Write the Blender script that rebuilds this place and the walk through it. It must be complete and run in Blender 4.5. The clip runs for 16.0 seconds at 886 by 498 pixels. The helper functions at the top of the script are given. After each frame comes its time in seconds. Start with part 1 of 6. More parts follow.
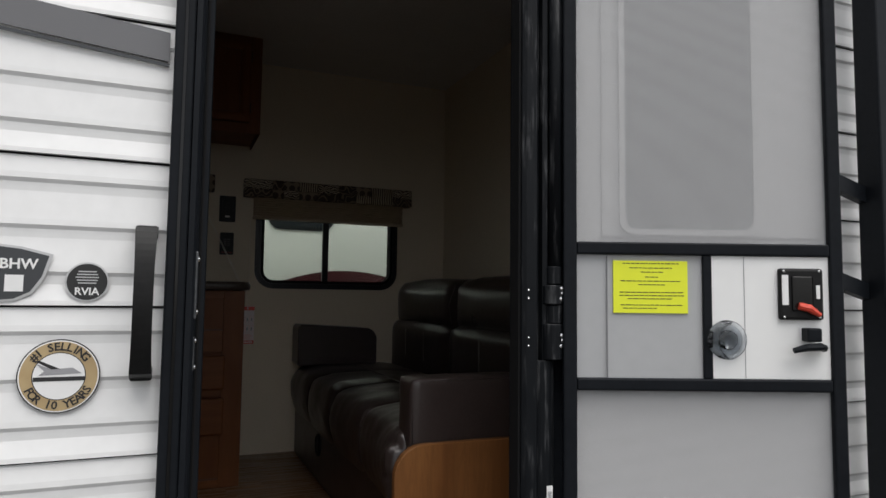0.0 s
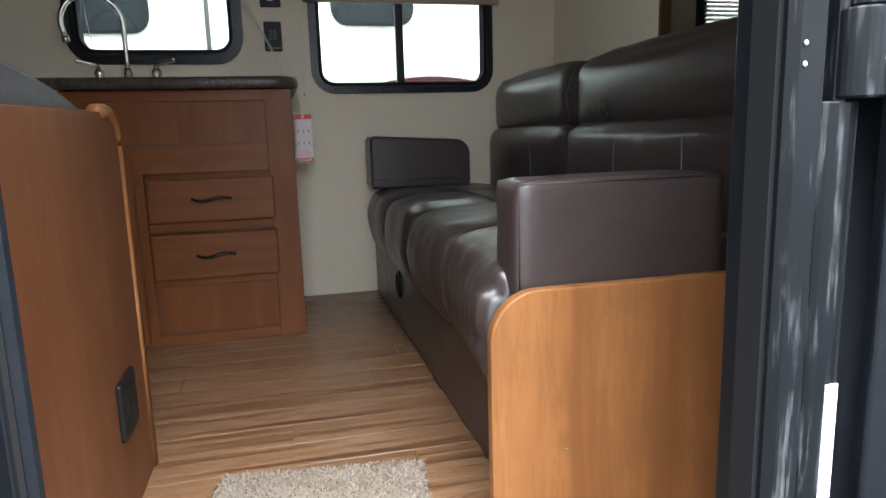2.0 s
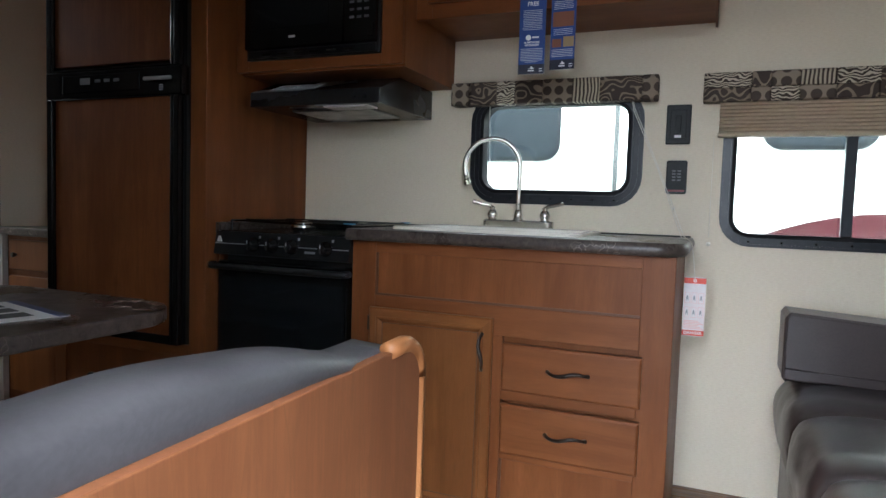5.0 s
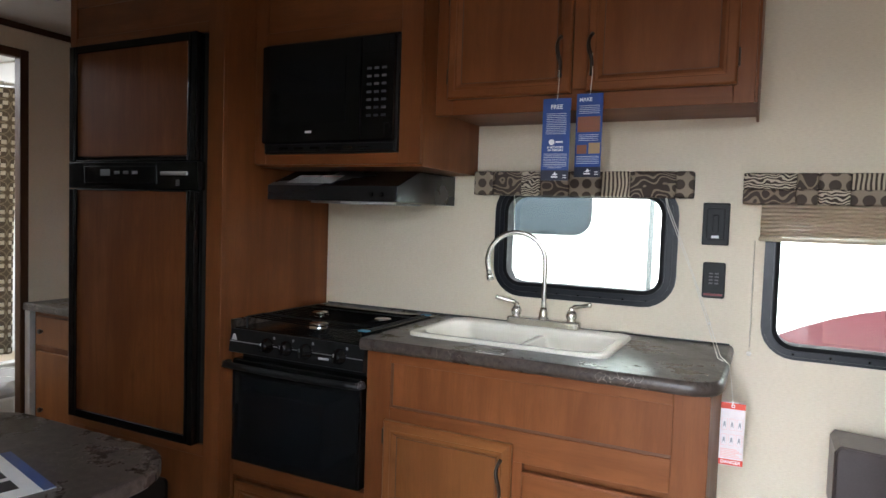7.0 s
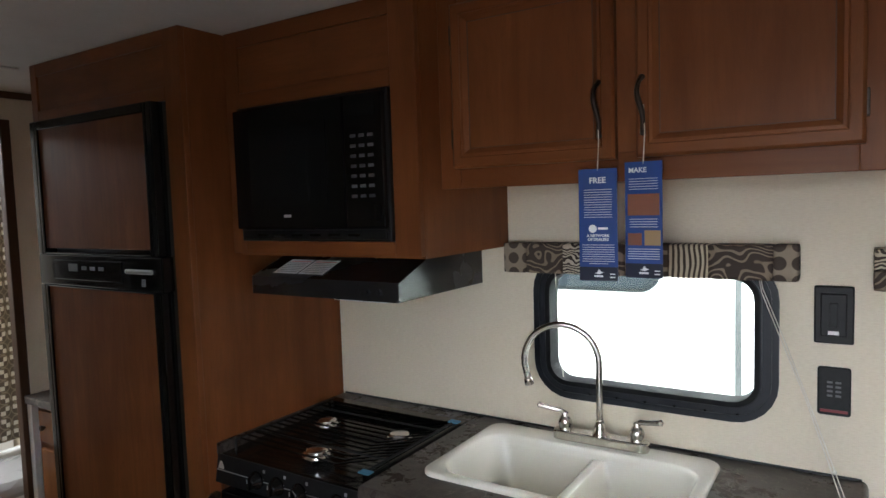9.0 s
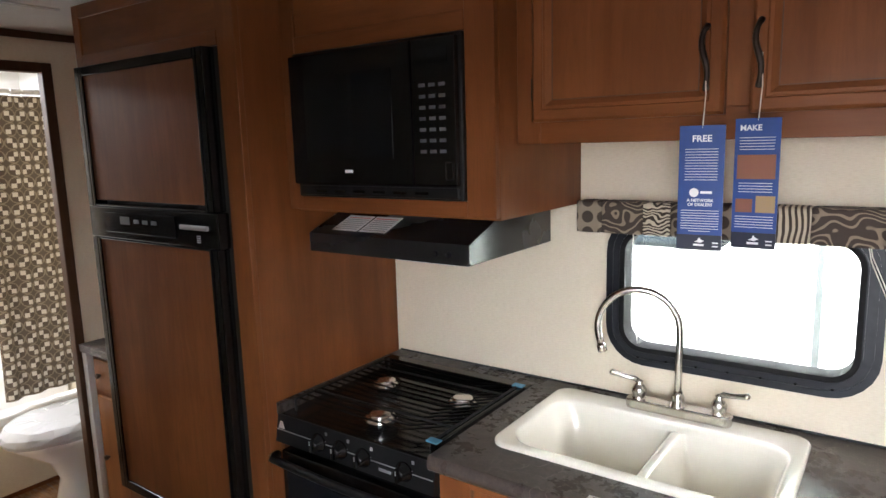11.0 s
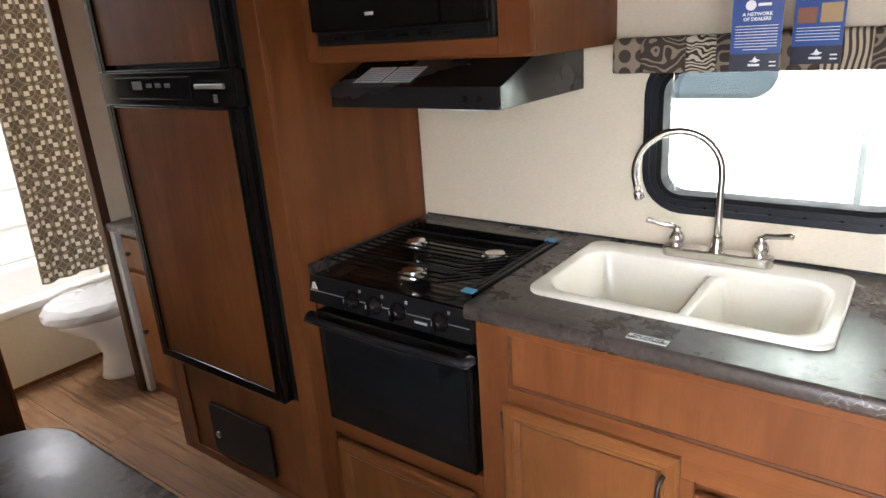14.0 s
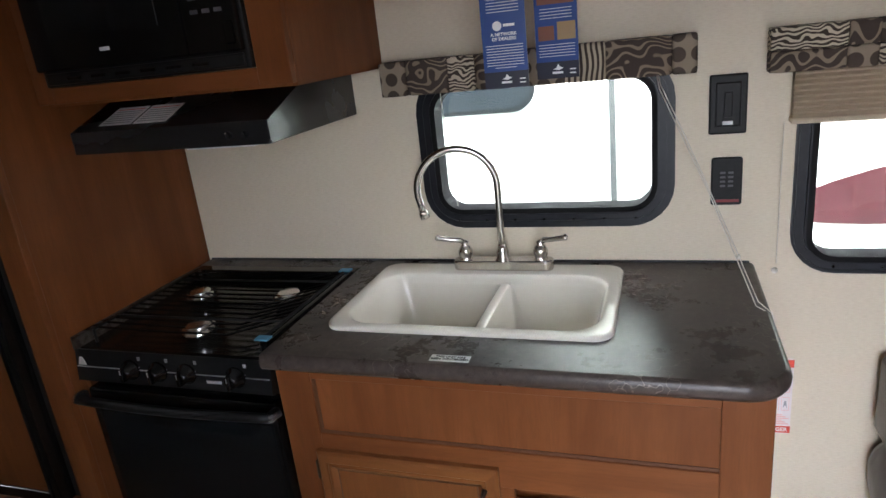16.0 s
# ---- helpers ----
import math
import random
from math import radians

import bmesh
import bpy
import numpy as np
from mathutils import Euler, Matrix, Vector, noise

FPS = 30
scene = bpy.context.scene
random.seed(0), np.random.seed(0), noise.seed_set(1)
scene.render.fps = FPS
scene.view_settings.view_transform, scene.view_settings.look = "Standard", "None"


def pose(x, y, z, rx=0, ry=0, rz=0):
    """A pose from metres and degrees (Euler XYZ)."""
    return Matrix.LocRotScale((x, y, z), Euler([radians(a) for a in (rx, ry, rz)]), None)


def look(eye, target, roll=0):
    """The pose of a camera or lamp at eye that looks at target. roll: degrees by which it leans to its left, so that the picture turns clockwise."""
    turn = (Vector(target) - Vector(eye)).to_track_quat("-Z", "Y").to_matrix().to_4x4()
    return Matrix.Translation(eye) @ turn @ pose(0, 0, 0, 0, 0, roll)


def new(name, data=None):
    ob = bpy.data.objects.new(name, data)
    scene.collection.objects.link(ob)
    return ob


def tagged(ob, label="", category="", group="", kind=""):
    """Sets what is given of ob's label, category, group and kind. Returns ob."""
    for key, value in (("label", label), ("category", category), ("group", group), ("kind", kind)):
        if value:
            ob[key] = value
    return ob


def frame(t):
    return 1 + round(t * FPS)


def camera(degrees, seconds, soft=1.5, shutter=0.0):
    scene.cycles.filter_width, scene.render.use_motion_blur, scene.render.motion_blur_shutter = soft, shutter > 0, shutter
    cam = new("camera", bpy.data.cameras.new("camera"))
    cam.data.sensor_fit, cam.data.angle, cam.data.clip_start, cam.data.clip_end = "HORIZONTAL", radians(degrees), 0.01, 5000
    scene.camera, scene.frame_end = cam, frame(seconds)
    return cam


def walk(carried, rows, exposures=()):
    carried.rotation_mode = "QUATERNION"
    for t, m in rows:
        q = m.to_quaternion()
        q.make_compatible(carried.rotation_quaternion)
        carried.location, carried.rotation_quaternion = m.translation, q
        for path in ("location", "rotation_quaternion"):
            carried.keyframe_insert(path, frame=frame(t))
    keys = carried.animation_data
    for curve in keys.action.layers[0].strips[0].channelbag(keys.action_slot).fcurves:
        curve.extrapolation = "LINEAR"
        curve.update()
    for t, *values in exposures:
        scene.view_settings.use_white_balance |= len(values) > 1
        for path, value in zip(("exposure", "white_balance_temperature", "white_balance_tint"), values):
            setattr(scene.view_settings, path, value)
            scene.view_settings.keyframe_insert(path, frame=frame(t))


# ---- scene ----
cam = camera(68.5, 16.0)
PATH = [
    (0, (-0.384, -1.289, 0.859), (0.387, 0.55, 1.005), 0.7),
    (0.5, (-0.219, -1.123, 0.821), (0.312, 0.806, 0.796), 1.8),
    (1, (-0.12, -0.969, 0.775), (0.253, 0.988, 0.592), 0.5),
    (1.5, (-0.116, -0.737, 0.713), (0.233, 1.203, 0.379), 0.9),
    (2, (-0.11, -0.542, 0.702), (0.354, 1.373, 0.357), -1.7),
    (2.5, (-0.051, -0.45, 0.667), (0.235, 1.469, 0.183), -0.3),
    (3, (-0.002, -0.402, 0.696), (-0.119, 1.538, 0.222), -1.9),
    (3.5, (-0.017, -0.369, 0.766), (-0.35, 1.578, 0.453), -1.7),
    (4, (-0.044, -0.322, 0.845), (-0.461, 1.617, 0.594), -2.8),
    (4.2, (-0.042, -0.281, 0.862), (-0.459, 1.663, 0.645), -1.2),
    (4.5, (-0.053, -0.195, 0.864), (-0.649, 1.710, 0.731), -2.7),
    (4.7, (-0.007, -0.149, 0.907), (-0.762, 1.699, 0.782), 1.9),
    (6.8, (0.1, -0.023, 1.3), (-0.783, 1.766, 1.161), -1.1),
    (7, (0.041, 0.033, 1.315), (-0.844, 1.824, 1.215), 1.9),
    (7.5, (-0.09, 0.122, 1.424), (-0.926, 1.938, 1.362), 0.6),
    (8, (-0.112, 0.223, 1.445), (-0.861, 2.077, 1.38), -1.0),
    (8.5, (-0.049, 0.463, 1.487), (-0.878, 2.279, 1.377), -0.1),
    (9, (-0.056, 0.574, 1.621), (-1.137, 2.251, 1.478), -1.8),
    (9.2, (-0.069, 0.596, 1.644), (-1.253, 2.201, 1.492), -2.5),
    (11.3, (-0.225, 0.622, 1.666), (-1.368, 2.213, 1.261), -2.1),
    (11.5, (-0.231, 0.631, 1.664), (-1.386, 2.187, 1.172), -3.1),
    (12, (-0.247, 0.63, 1.617), (-1.449, 2.126, 1.056), -3.1),
    (12.5, (-0.268, 0.609, 1.595), (-1.476, 2.078, 0.976), -4.6),
    (13, (-0.268, 0.624, 1.562), (-1.479, 2.087, 0.934), -5.0),
    (13.5, (-0.276, 0.627, 1.559), (-1.448, 2.114, 0.913), -4.6),
    (14, (-0.264, 0.614, 1.551), (-1.417, 2.116, 0.908), -4.0),
    (14.5, (-0.267, 0.632, 1.522), (-1.272, 2.251, 0.915), -3.8),
    (15, (-0.244, 0.676, 1.546), (-1.017, 2.413, 0.928), -5.3),
    (15.5, (-0.256, 0.687, 1.549), (-0.924, 2.464, 0.92), -6.1),
    (16, (-0.259, 0.685, 1.548), (-0.896, 2.475, 0.925), -6.3),
]
EXPOSURES = [(0, 0.08, 6500, 11), (0.5, 0.23, 6500, 11), (1.0, 0.53, 6400, 9), (1.5, 1.13, 6450, 10), (2.0, 2.88, 5950, 8), (2.5, 3.38, 5650, 8), (3.5, 3.83, 5450, 8), (4.5, 3.93, 5550, 8), (7.0, 4.68, 5900, 10), (8.5, 4.53, 5950, 10), (9.0, 4.43, 5900, 10), (11.5, 5.42, 6150, 14), (12.5, 5.38, 6150, 14), (14.0, 5.32, 6150, 14), (14.5, 4.95, 6100, 14), (16, 4.27, 5950, 14)]
walk(cam, [(t, look(eye, target, roll)) for t, eye, target, roll in PATH], EXPOSURES)

# ---- light ----
world = bpy.data.worlds.new("overcast")
scene.world = world
world.use_nodes = True
wn = world.node_tree
sky = wn.nodes.new("ShaderNodeTexSky")
sky.sky_type, sky.sun_disc = "NISHITA", False
sky.sun_elevation, sky.sun_rotation = radians(68), radians(165)
pale = wn.nodes.new("ShaderNodeHueSaturation")
pale.inputs["Saturation"].default_value = 0.15
wn.links.new(sky.outputs[0], pale.inputs["Color"])
wn.links.new(pale.outputs[0], wn.nodes["Background"].inputs[0])
wn.nodes["Background"].inputs[1].default_value = 0.15
sun_lamp = new("sun", bpy.data.lights.new("sun", "SUN"))
sun_lamp.data.energy, sun_lamp.data.angle, sun_lamp.data.color = 3.0, radians(60), (1.0, 0.98, 0.95)
sun_lamp.matrix_basis = look((0.3, -1.1, 2.9), (0, 0, 0))


def window_lamp(name, eye, target, w, h, watts):
    lamp = new(name, bpy.data.lights.new(name, "AREA"))
    lamp.data.shape, lamp.data.size, lamp.data.size_y, lamp.data.energy = "RECTANGLE", w, h, watts
    lamp.data.color = (1.0, 0.98, 0.95)
    lamp.matrix_basis = look(eye, target)


# daylight from the strip of sky between the two trailers, falling in through the windows
window_lamp("sink_window_daylight", (-0.55, 2.66, 1.72), (-0.55, 2.15, 0.95), 0.62, 0.28, 0.7)
window_lamp("sofa_window_daylight", (0.45, 2.66, 1.72), (0.45, 2.15, 0.85), 0.75, 0.28, 0.9)
window_lamp("gap_sky_daylight", (-0.1, 2.58, 2.33), (-0.1, 2.95, 1.1), 2.6, 0.2, 9)
# added lamp under the solid bath ceiling; its skylight is unseen, not built
window_lamp("bath_skylight_daylight", (-4.05, 1.5, 2.13), (-4.05, 1.5, 0), 0.45, 0.6, 1.3)


# ---- materials ----
def material(name, color=(0.8, 0.8, 0.8), rough=0.5, metal=0.0, **more):
    m = bpy.data.materials.new(name)
    m.use_nodes = True
    b = m.node_tree.nodes["Principled BSDF"]
    b.inputs["Base Color"].default_value = (*color, 1)
    b.inputs["Roughness"].default_value, b.inputs["Metallic"].default_value = rough, metal
    for k, v in more.items():
        b.inputs[k.replace("_", " ")].default_value = v
    return m


def node(m, kind, **sets):
    n = m.node_tree.nodes.new("ShaderNode" + kind)
    for k, v in sets.items():
        if k in n.inputs:
            n.inputs[k].default_value = v
        elif k == "operation":
            n.operation = v
        elif k == "data_type":
            n.data_type = v
        elif k == "blend_type":
            n.blend_type = v
        elif k == "feature":
            n.feature = v
        elif k == "wave_type":
            n.wave_type = v
        elif k == "bands_direction":
            n.bands_direction = v
        elif k == "offset":
            n.offset = v
    return n


def join(m, a, b):
    m.node_tree.links.new(a, b)


def coords(m, stretch=(1, 1, 1), shift=None):
    t = node(m, "TexCoord")
    p = node(m, "Mapping")
    p.inputs["Scale"].default_value = stretch
    join(m, t.outputs["Object"], p.inputs["Vector"])
    if shift:
        i = node(m, "ObjectInfo")
        v = node(m, "VectorMath", operation="SCALE")
        v.inputs[0].default_value = shift
        join(m, i.outputs["Random"], v.inputs["Scale"])
        join(m, v.outputs[0], p.inputs["Location"])
    return p.outputs[0]


def ramp(m, fac, stops):
    r = node(m, "ValToRGB")
    e = r.color_ramp.elements
    while len(e) < len(stops):
        e.new(0.5)
    for el, (at, c) in zip(e, stops):
        el.position, el.color = at, (*c, 1) if len(c) == 3 else c
    join(m, fac, r.inputs[0])
    return r.outputs[0]


def mix(m, fac, a, b, how="MIX"):
    x = node(m, "Mix", data_type="RGBA", blend_type=how)
    for sock, v in ((x.inputs[0], fac), (x.inputs[6], a), (x.inputs[7], b)):
        if hasattr(v, "is_output"):
            join(m, v, sock)
        elif isinstance(v, tuple):
            sock.default_value = (*v, 1)
        else:
            sock.default_value = v
    return x.outputs[2]


def bump(m, height, strength, distance=0.002):
    b = node(m, "Bump")
    b.inputs["Strength"].default_value, b.inputs["Distance"].default_value = strength, distance
    join(m, height, b.inputs["Height"])
    join(m, b.outputs[0], m.node_tree.nodes["Principled BSDF"].inputs["Normal"])


def paint(m, socket, name="Base Color"):
    join(m, socket, m.node_tree.nodes["Principled BSDF"].inputs[name])


def grainy(name, c1, c2, scale, rough, strength=0.15, metal=0.0, stretch=(1, 1, 1), shift=None, rough_var=0.12, **more):
    """Two-tone surface with fine relief."""
    m = material(name, c1, rough, metal, **more)
    v = coords(m, stretch, shift)
    big = node(m, "TexNoise", Scale=scale * 0.08, Detail=4.0)
    fine = node(m, "TexNoise", Scale=scale, Detail=6.0)
    join(m, v, big.inputs["Vector"]), join(m, v, fine.inputs["Vector"])
    half = node(m, "Math", operation="MULTIPLY_ADD")
    half.inputs[1].default_value, half.inputs[2].default_value = 0.5, 0.0
    add = node(m, "Math", operation="ADD")
    join(m, big.outputs[0], add.inputs[0]), join(m, fine.outputs[0], add.inputs[1])
    join(m, add.outputs[0], half.inputs[0])
    paint(m, ramp(m, half.outputs[0], [(0.35, c1), (0.65, c2)]))
    r = node(m, "MapRange")
    r.inputs["To Min"].default_value, r.inputs["To Max"].default_value = max(0.02, rough - rough_var), min(1, rough + rough_var)
    join(m, big.outputs[0], r.inputs[0])
    paint(m, r.outputs[0], "Roughness")
    if strength:
        bump(m, fine.outputs[0], strength)
    return m


def wood(name, c1, c2, stretch, rough=0.48, streak=0.40, figure=0.22):
    """Printed laminate: soft mottling, faint cathedral figure, short dark pores and small knots."""
    m = material(name, c1, rough, 0.0, Specular_IOR_Level=0.2)
    v = coords(m, stretch, (3, 5, 7))
    warp = node(m, "TexNoise", Scale=1.1, Detail=4.0, Distortion=1.2)
    fine = node(m, "TexNoise", Scale=9.0, Detail=8.0, Roughness=0.7)
    wave = node(m, "TexNoise", Scale=2.6, Detail=5.0, Roughness=0.6, Distortion=2.2)
    cloud = node(m, "TexNoise", Scale=5.0, Detail=3.0)
    for n in (warp, fine, wave):
        join(m, v, n.inputs["Vector"])
    plain = coords(m, (1, 1, 1), (2, 3, 4))
    join(m, plain, cloud.inputs["Vector"])
    dark = tuple(c * 0.52 for c in c1)
    a = ramp(m, warp.outputs[0], [(0.34, c1), (0.66, c2)])
    a = mix(m, ramp(m, cloud.outputs[0], [(0.36, (0, 0, 0)), (0.68, (0.55,) * 3)]), a, tuple(q * 0.9 for q in c2))
    b = mix(m, ramp(m, wave.outputs[0], [(0.46, (0, 0, 0)), (0.52, (figure,) * 3), (0.58, (0, 0, 0))]), a, dark)
    c = mix(m, ramp(m, fine.outputs[0], [(0.50, (0, 0, 0)), (0.78, (streak,) * 3)]), b, dark)
    pore = node(m, "TexVoronoi", Scale=3.4)
    join(m, v, pore.inputs["Vector"])
    c = mix(m, ramp(m, pore.outputs["Distance"], [(0.0, (0.55,) * 3), (0.10, (0, 0, 0))]), c, dark)
    knots = coords(m, (4, 4, 3), (2, 3, 4))
    knot = node(m, "TexVoronoi", Scale=1.0)
    join(m, knots, knot.inputs["Vector"])
    c = mix(m, ramp(m, knot.outputs["Distance"], [(0.0, (0.75,) * 3), (0.04, (0.35,) * 3), (0.10, (0, 0, 0))]), c, dark)
    paint(m, c)
    bump(m, fine.outputs[0], 0.06, 0.001)
    shine = node(m, "MapRange")
    shine.inputs["To Min"].default_value, shine.inputs["To Max"].default_value = rough - 0.08, rough + 0.1
    join(m, cloud.outputs[0], shine.inputs[0])
    paint(m, shine.outputs[0], "Roughness")
    return m


CHERRY1, CHERRY2 = (0.215, 0.076, 0.024), (0.143, 0.046, 0.0135)
WOOD_V = wood("cherry_laminate_upright", CHERRY1, CHERRY2, (9, 9, 0.9), 0.42)
WOOD_H = wood("cherry_laminate_lengthwise", CHERRY1, CHERRY2, (0.9, 9, 9), 0.42)
WOOD_DOOR = wood("cherry_door_panel", (0.24, 0.094, 0.028), (0.170, 0.061, 0.018), (9, 9, 0.9), 0.40)
WOOD_DOOR_H = wood("cherry_door_rail", (0.24, 0.094, 0.028), (0.170, 0.061, 0.018), (0.9, 9, 9), 0.40)
WOOD_FRIDGE = wood("refrigerator_wood_panel", (0.200, 0.070, 0.021), (0.135, 0.043, 0.013), (7, 7, 0.7), 0.42, 0.45, 0.3)
WOOD_BENCH = wood("bench_cherry_laminate", (0.160, 0.062, 0.025), (0.105, 0.038, 0.015), (8, 8, 0.8), 0.46, 0.6, 0.4)
WOOD_MAPLE = wood("honey_laminate", (0.30, 0.130, 0.044), (0.19, 0.076, 0.026), (9, 9, 0.9), 0.38, 0.5, 0.3)
WOOD_EDGE = wood("honey_edge_moulding", (0.25, 0.105, 0.036), (0.17, 0.066, 0.023), (9, 9, 0.9), 0.42)
WOOD_FRIDGE.node_tree.nodes["Principled BSDF"].inputs["Specular IOR Level"].default_value = 0.06
# dark brown that paints the shade along recessed panel edges
PANEL_SHADOW = grainy("panel_edge_shadow", (0.10, 0.034, 0.012), (0.075, 0.026, 0.010), 60, 0.5)
WOOD_DARK = wood("dark_trim_wood", (0.09, 0.045, 0.022), (0.06, 0.03, 0.016), (9, 9, 0.9))
SUBFLOOR = grainy("subfloor", (0.12, 0.07, 0.04), (0.09, 0.05, 0.03), 40, 0.6)


def wallboard():
    """Beige printed wallboard: woven-look flecks, longer than high, on a faintly uneven ground."""
    m = material("beige_wallboard", (0.7, 0.62, 0.5), 0.6, 0.0, Specular_IOR_Level=0.3)
    fleck = node(m, "TexNoise", Scale=1.0, Detail=5.0, Roughness=0.65)
    dash = node(m, "TexVoronoi", Scale=1.0)
    ground = node(m, "TexNoise", Scale=2.5, Detail=4.0)
    join(m, coords(m, (70, 70, 380)), fleck.inputs["Vector"])
    join(m, coords(m, (16, 16, 150)), dash.inputs["Vector"])
    join(m, coords(m), ground.inputs["Vector"])
    c = ramp(m, fleck.outputs[0], [(0.30, (0.655, 0.57, 0.43)), (0.5, (0.715, 0.63, 0.485)), (0.72, (0.76, 0.68, 0.535))])
    c = mix(m, ramp(m, dash.outputs["Distance"], [(0.0, (0.28,) * 3), (0.10, (0, 0, 0))]), c, (0.54, 0.46, 0.34))
    paint(m, mix(m, ramp(m, ground.outputs[0], [(0.35, (0, 0, 0)), (0.7, (0.25,) * 3)]), c, (0.62, 0.55, 0.44)))
    bump(m, fleck.outputs[0], 0.2, 0.001)
    return m


def vinyl_plank():
    """Wood-look vinyl: long streaks from dark brown to tan, pores, each plank its own tone."""
    m = material("vinyl_plank", (0.2, 0.11, 0.06), 0.26, 0.0, Specular_IOR_Level=0.4)
    v = coords(m, (1.0, 1, 1), (7, 3, 0))
    t = node(m, "Mapping")
    t.inputs["Scale"].default_value = (0.9, 40, 40)
    u = node(m, "Mapping")
    u.inputs["Scale"].default_value = (3.5, 120, 120)
    join(m, v, t.inputs["Vector"]), join(m, v, u.inputs["Vector"])
    streak = node(m, "TexNoise", Scale=1.6, Detail=7.0, Roughness=0.62, Distortion=0.9)
    pore = node(m, "TexNoise", Scale=2.2, Detail=4.0, Roughness=0.7)
    join(m, t.outputs[0], streak.inputs["Vector"]), join(m, u.outputs[0], pore.inputs["Vector"])
    c = ramp(m, streak.outputs[0], [(0.30, (0.055, 0.024, 0.011)), (0.42, (0.135, 0.067, 0.032)), (0.52, (0.235, 0.128, 0.064)), (0.66, (0.33, 0.195, 0.105))])
    c = mix(m, ramp(m, pore.outputs[0], [(0.52, (0, 0, 0)), (0.70, (0.8,) * 3)]), c, (0.055, 0.025, 0.012))
    own = node(m, "ObjectInfo")
    paint(m, mix(m, ramp(m, own.outputs["Random"], [(0.0, (0.30,) * 3), (0.5, (0, 0, 0)), (1.0, (0.22,) * 3)]), c, (0.11, 0.052, 0.025)))
    paint(m, ramp(m, streak.outputs[0], [(0.35, (0.34,) * 3), (0.65, (0.22,) * 3)]), "Roughness")
    bump(m, pore.outputs[0], 0.12, 0.0008)
    return m


WALLPAPER = wallboard()
PLANK = vinyl_plank()
CEILING = grainy("ceiling_board", (0.68, 0.67, 0.64), (0.63, 0.62, 0.59), 90, 0.7, 0.2)
SIDING = grainy("white_aluminium", (0.80, 0.80, 0.79), (0.74, 0.74, 0.73), 30, 0.38, 0.05)
NEIGHBOUR = grainy("white_fibreglass", (0.84, 0.85, 0.82), (0.80, 0.81, 0.79), 8, 0.3, 0.02)
BLACK = grainy("black_satin_metal", (0.0065, 0.0078, 0.010), (0.010, 0.0117, 0.0145), 60, 0.42, 0.08, Specular_IOR_Level=0.12)
HOODBLACK = grainy("satin_black_hood_enamel", (0.012, 0.012, 0.013), (0.017, 0.017, 0.018), 60, 0.27, 0.04, rough_var=0.05, Specular_IOR_Level=0.55)
BLACK_GLOSS = grainy("black_enamel", (0.004, 0.004, 0.004), (0.007, 0.007, 0.007), 20, 0.16, 0.02, rough_var=0.05, Specular_IOR_Level=0.35)
BLACK_PLASTIC = grainy("black_plastic", (0.007, 0.007, 0.007), (0.012, 0.012, 0.012), 80, 0.45, 0.1, Specular_IOR_Level=0.2)


def scuffed():
    """Black vinyl rubbed pale along upright streaks, with scratches."""
    m = material("scuffed_black_vinyl", (0.012, 0.013, 0.015), 0.36, 0.0, Specular_IOR_Level=0.12)
    v = coords(m, (1, 1, 0.06))
    w = coords(m, (1, 1, 0.5))
    streak = node(m, "TexNoise", Scale=75.0, Detail=6.0, Roughness=0.7)
    rub = node(m, "TexNoise", Scale=24.0, Detail=5.0)
    join(m, v, streak.inputs["Vector"]), join(m, w, rub.inputs["Vector"])
    both = mix(m, 1.0, ramp(m, streak.outputs[0], [(0.52, (0, 0, 0)), (0.66, (1, 1, 1))]), ramp(m, rub.outputs[0], [(0.44, (0.06,) * 3), (0.62, (1, 1, 1))]), "MULTIPLY")
    paint(m, mix(m, both, (0.007, 0.008, 0.0095), (0.095, 0.097, 0.10)))
    paint(m, ramp(m, rub.outputs[0], [(0.35, (0.28,) * 3), (0.65, (0.48,) * 3)]), "Roughness")
    bump(m, streak.outputs[0], 0.4, 0.001)
    return m


BLACK_SCUFF = scuffed()
RUBBER = material("black_rubber", (0.010, 0.010, 0.0105), 0.7, Specular_IOR_Level=0.12)
GREYFRAME = grainy("dark_grey_window_frame", (0.011, 0.0125, 0.016), (0.018, 0.020, 0.025), 60, 0.36, 0.1, Specular_IOR_Level=0.3)
BURNER = material("polished_burner", (0.85, 0.84, 0.82), 0.22, 1.0)
DULL_STEEL = grainy("worn_dark_steel", (0.04, 0.042, 0.046), (0.14, 0.145, 0.15), 50, 0.42, 0.2, metal=0.9)
CHROME = material("chrome", (0.82, 0.82, 0.82), 0.09, 1.0)
NICKEL = grainy("brushed_nickel", (0.56, 0.53, 0.49), (0.62, 0.59, 0.55), 80, 0.22, 0.03, metal=1.0)
STEEL = grainy("worn_steel", (0.5, 0.5, 0.5), (0.62, 0.62, 0.62), 60, 0.35, 0.1, metal=1.0)
IVORY = grainy("ivory_acrylic", (0.74, 0.71, 0.62), (0.71, 0.68, 0.59), 12, 0.16, 0.0, rough_var=0.05)
WHITE = grainy("white_enamel", (0.82, 0.82, 0.80), (0.78, 0.78, 0.77), 10, 0.2, 0.0, rough_var=0.05)
WHITE_PAINT = grainy("white_door_skin", (0.62, 0.625, 0.625), (0.58, 0.585, 0.585), 60, 0.5, 0.1)
PAPER = grainy("white_paper", (0.8, 0.8, 0.79), (0.76, 0.76, 0.75), 50, 0.7, 0.05)
INK = material("black_ink", (0.02, 0.02, 0.02), 0.6)
KEYINK = material("pale_key_print", (0.07, 0.07, 0.072), 0.5)
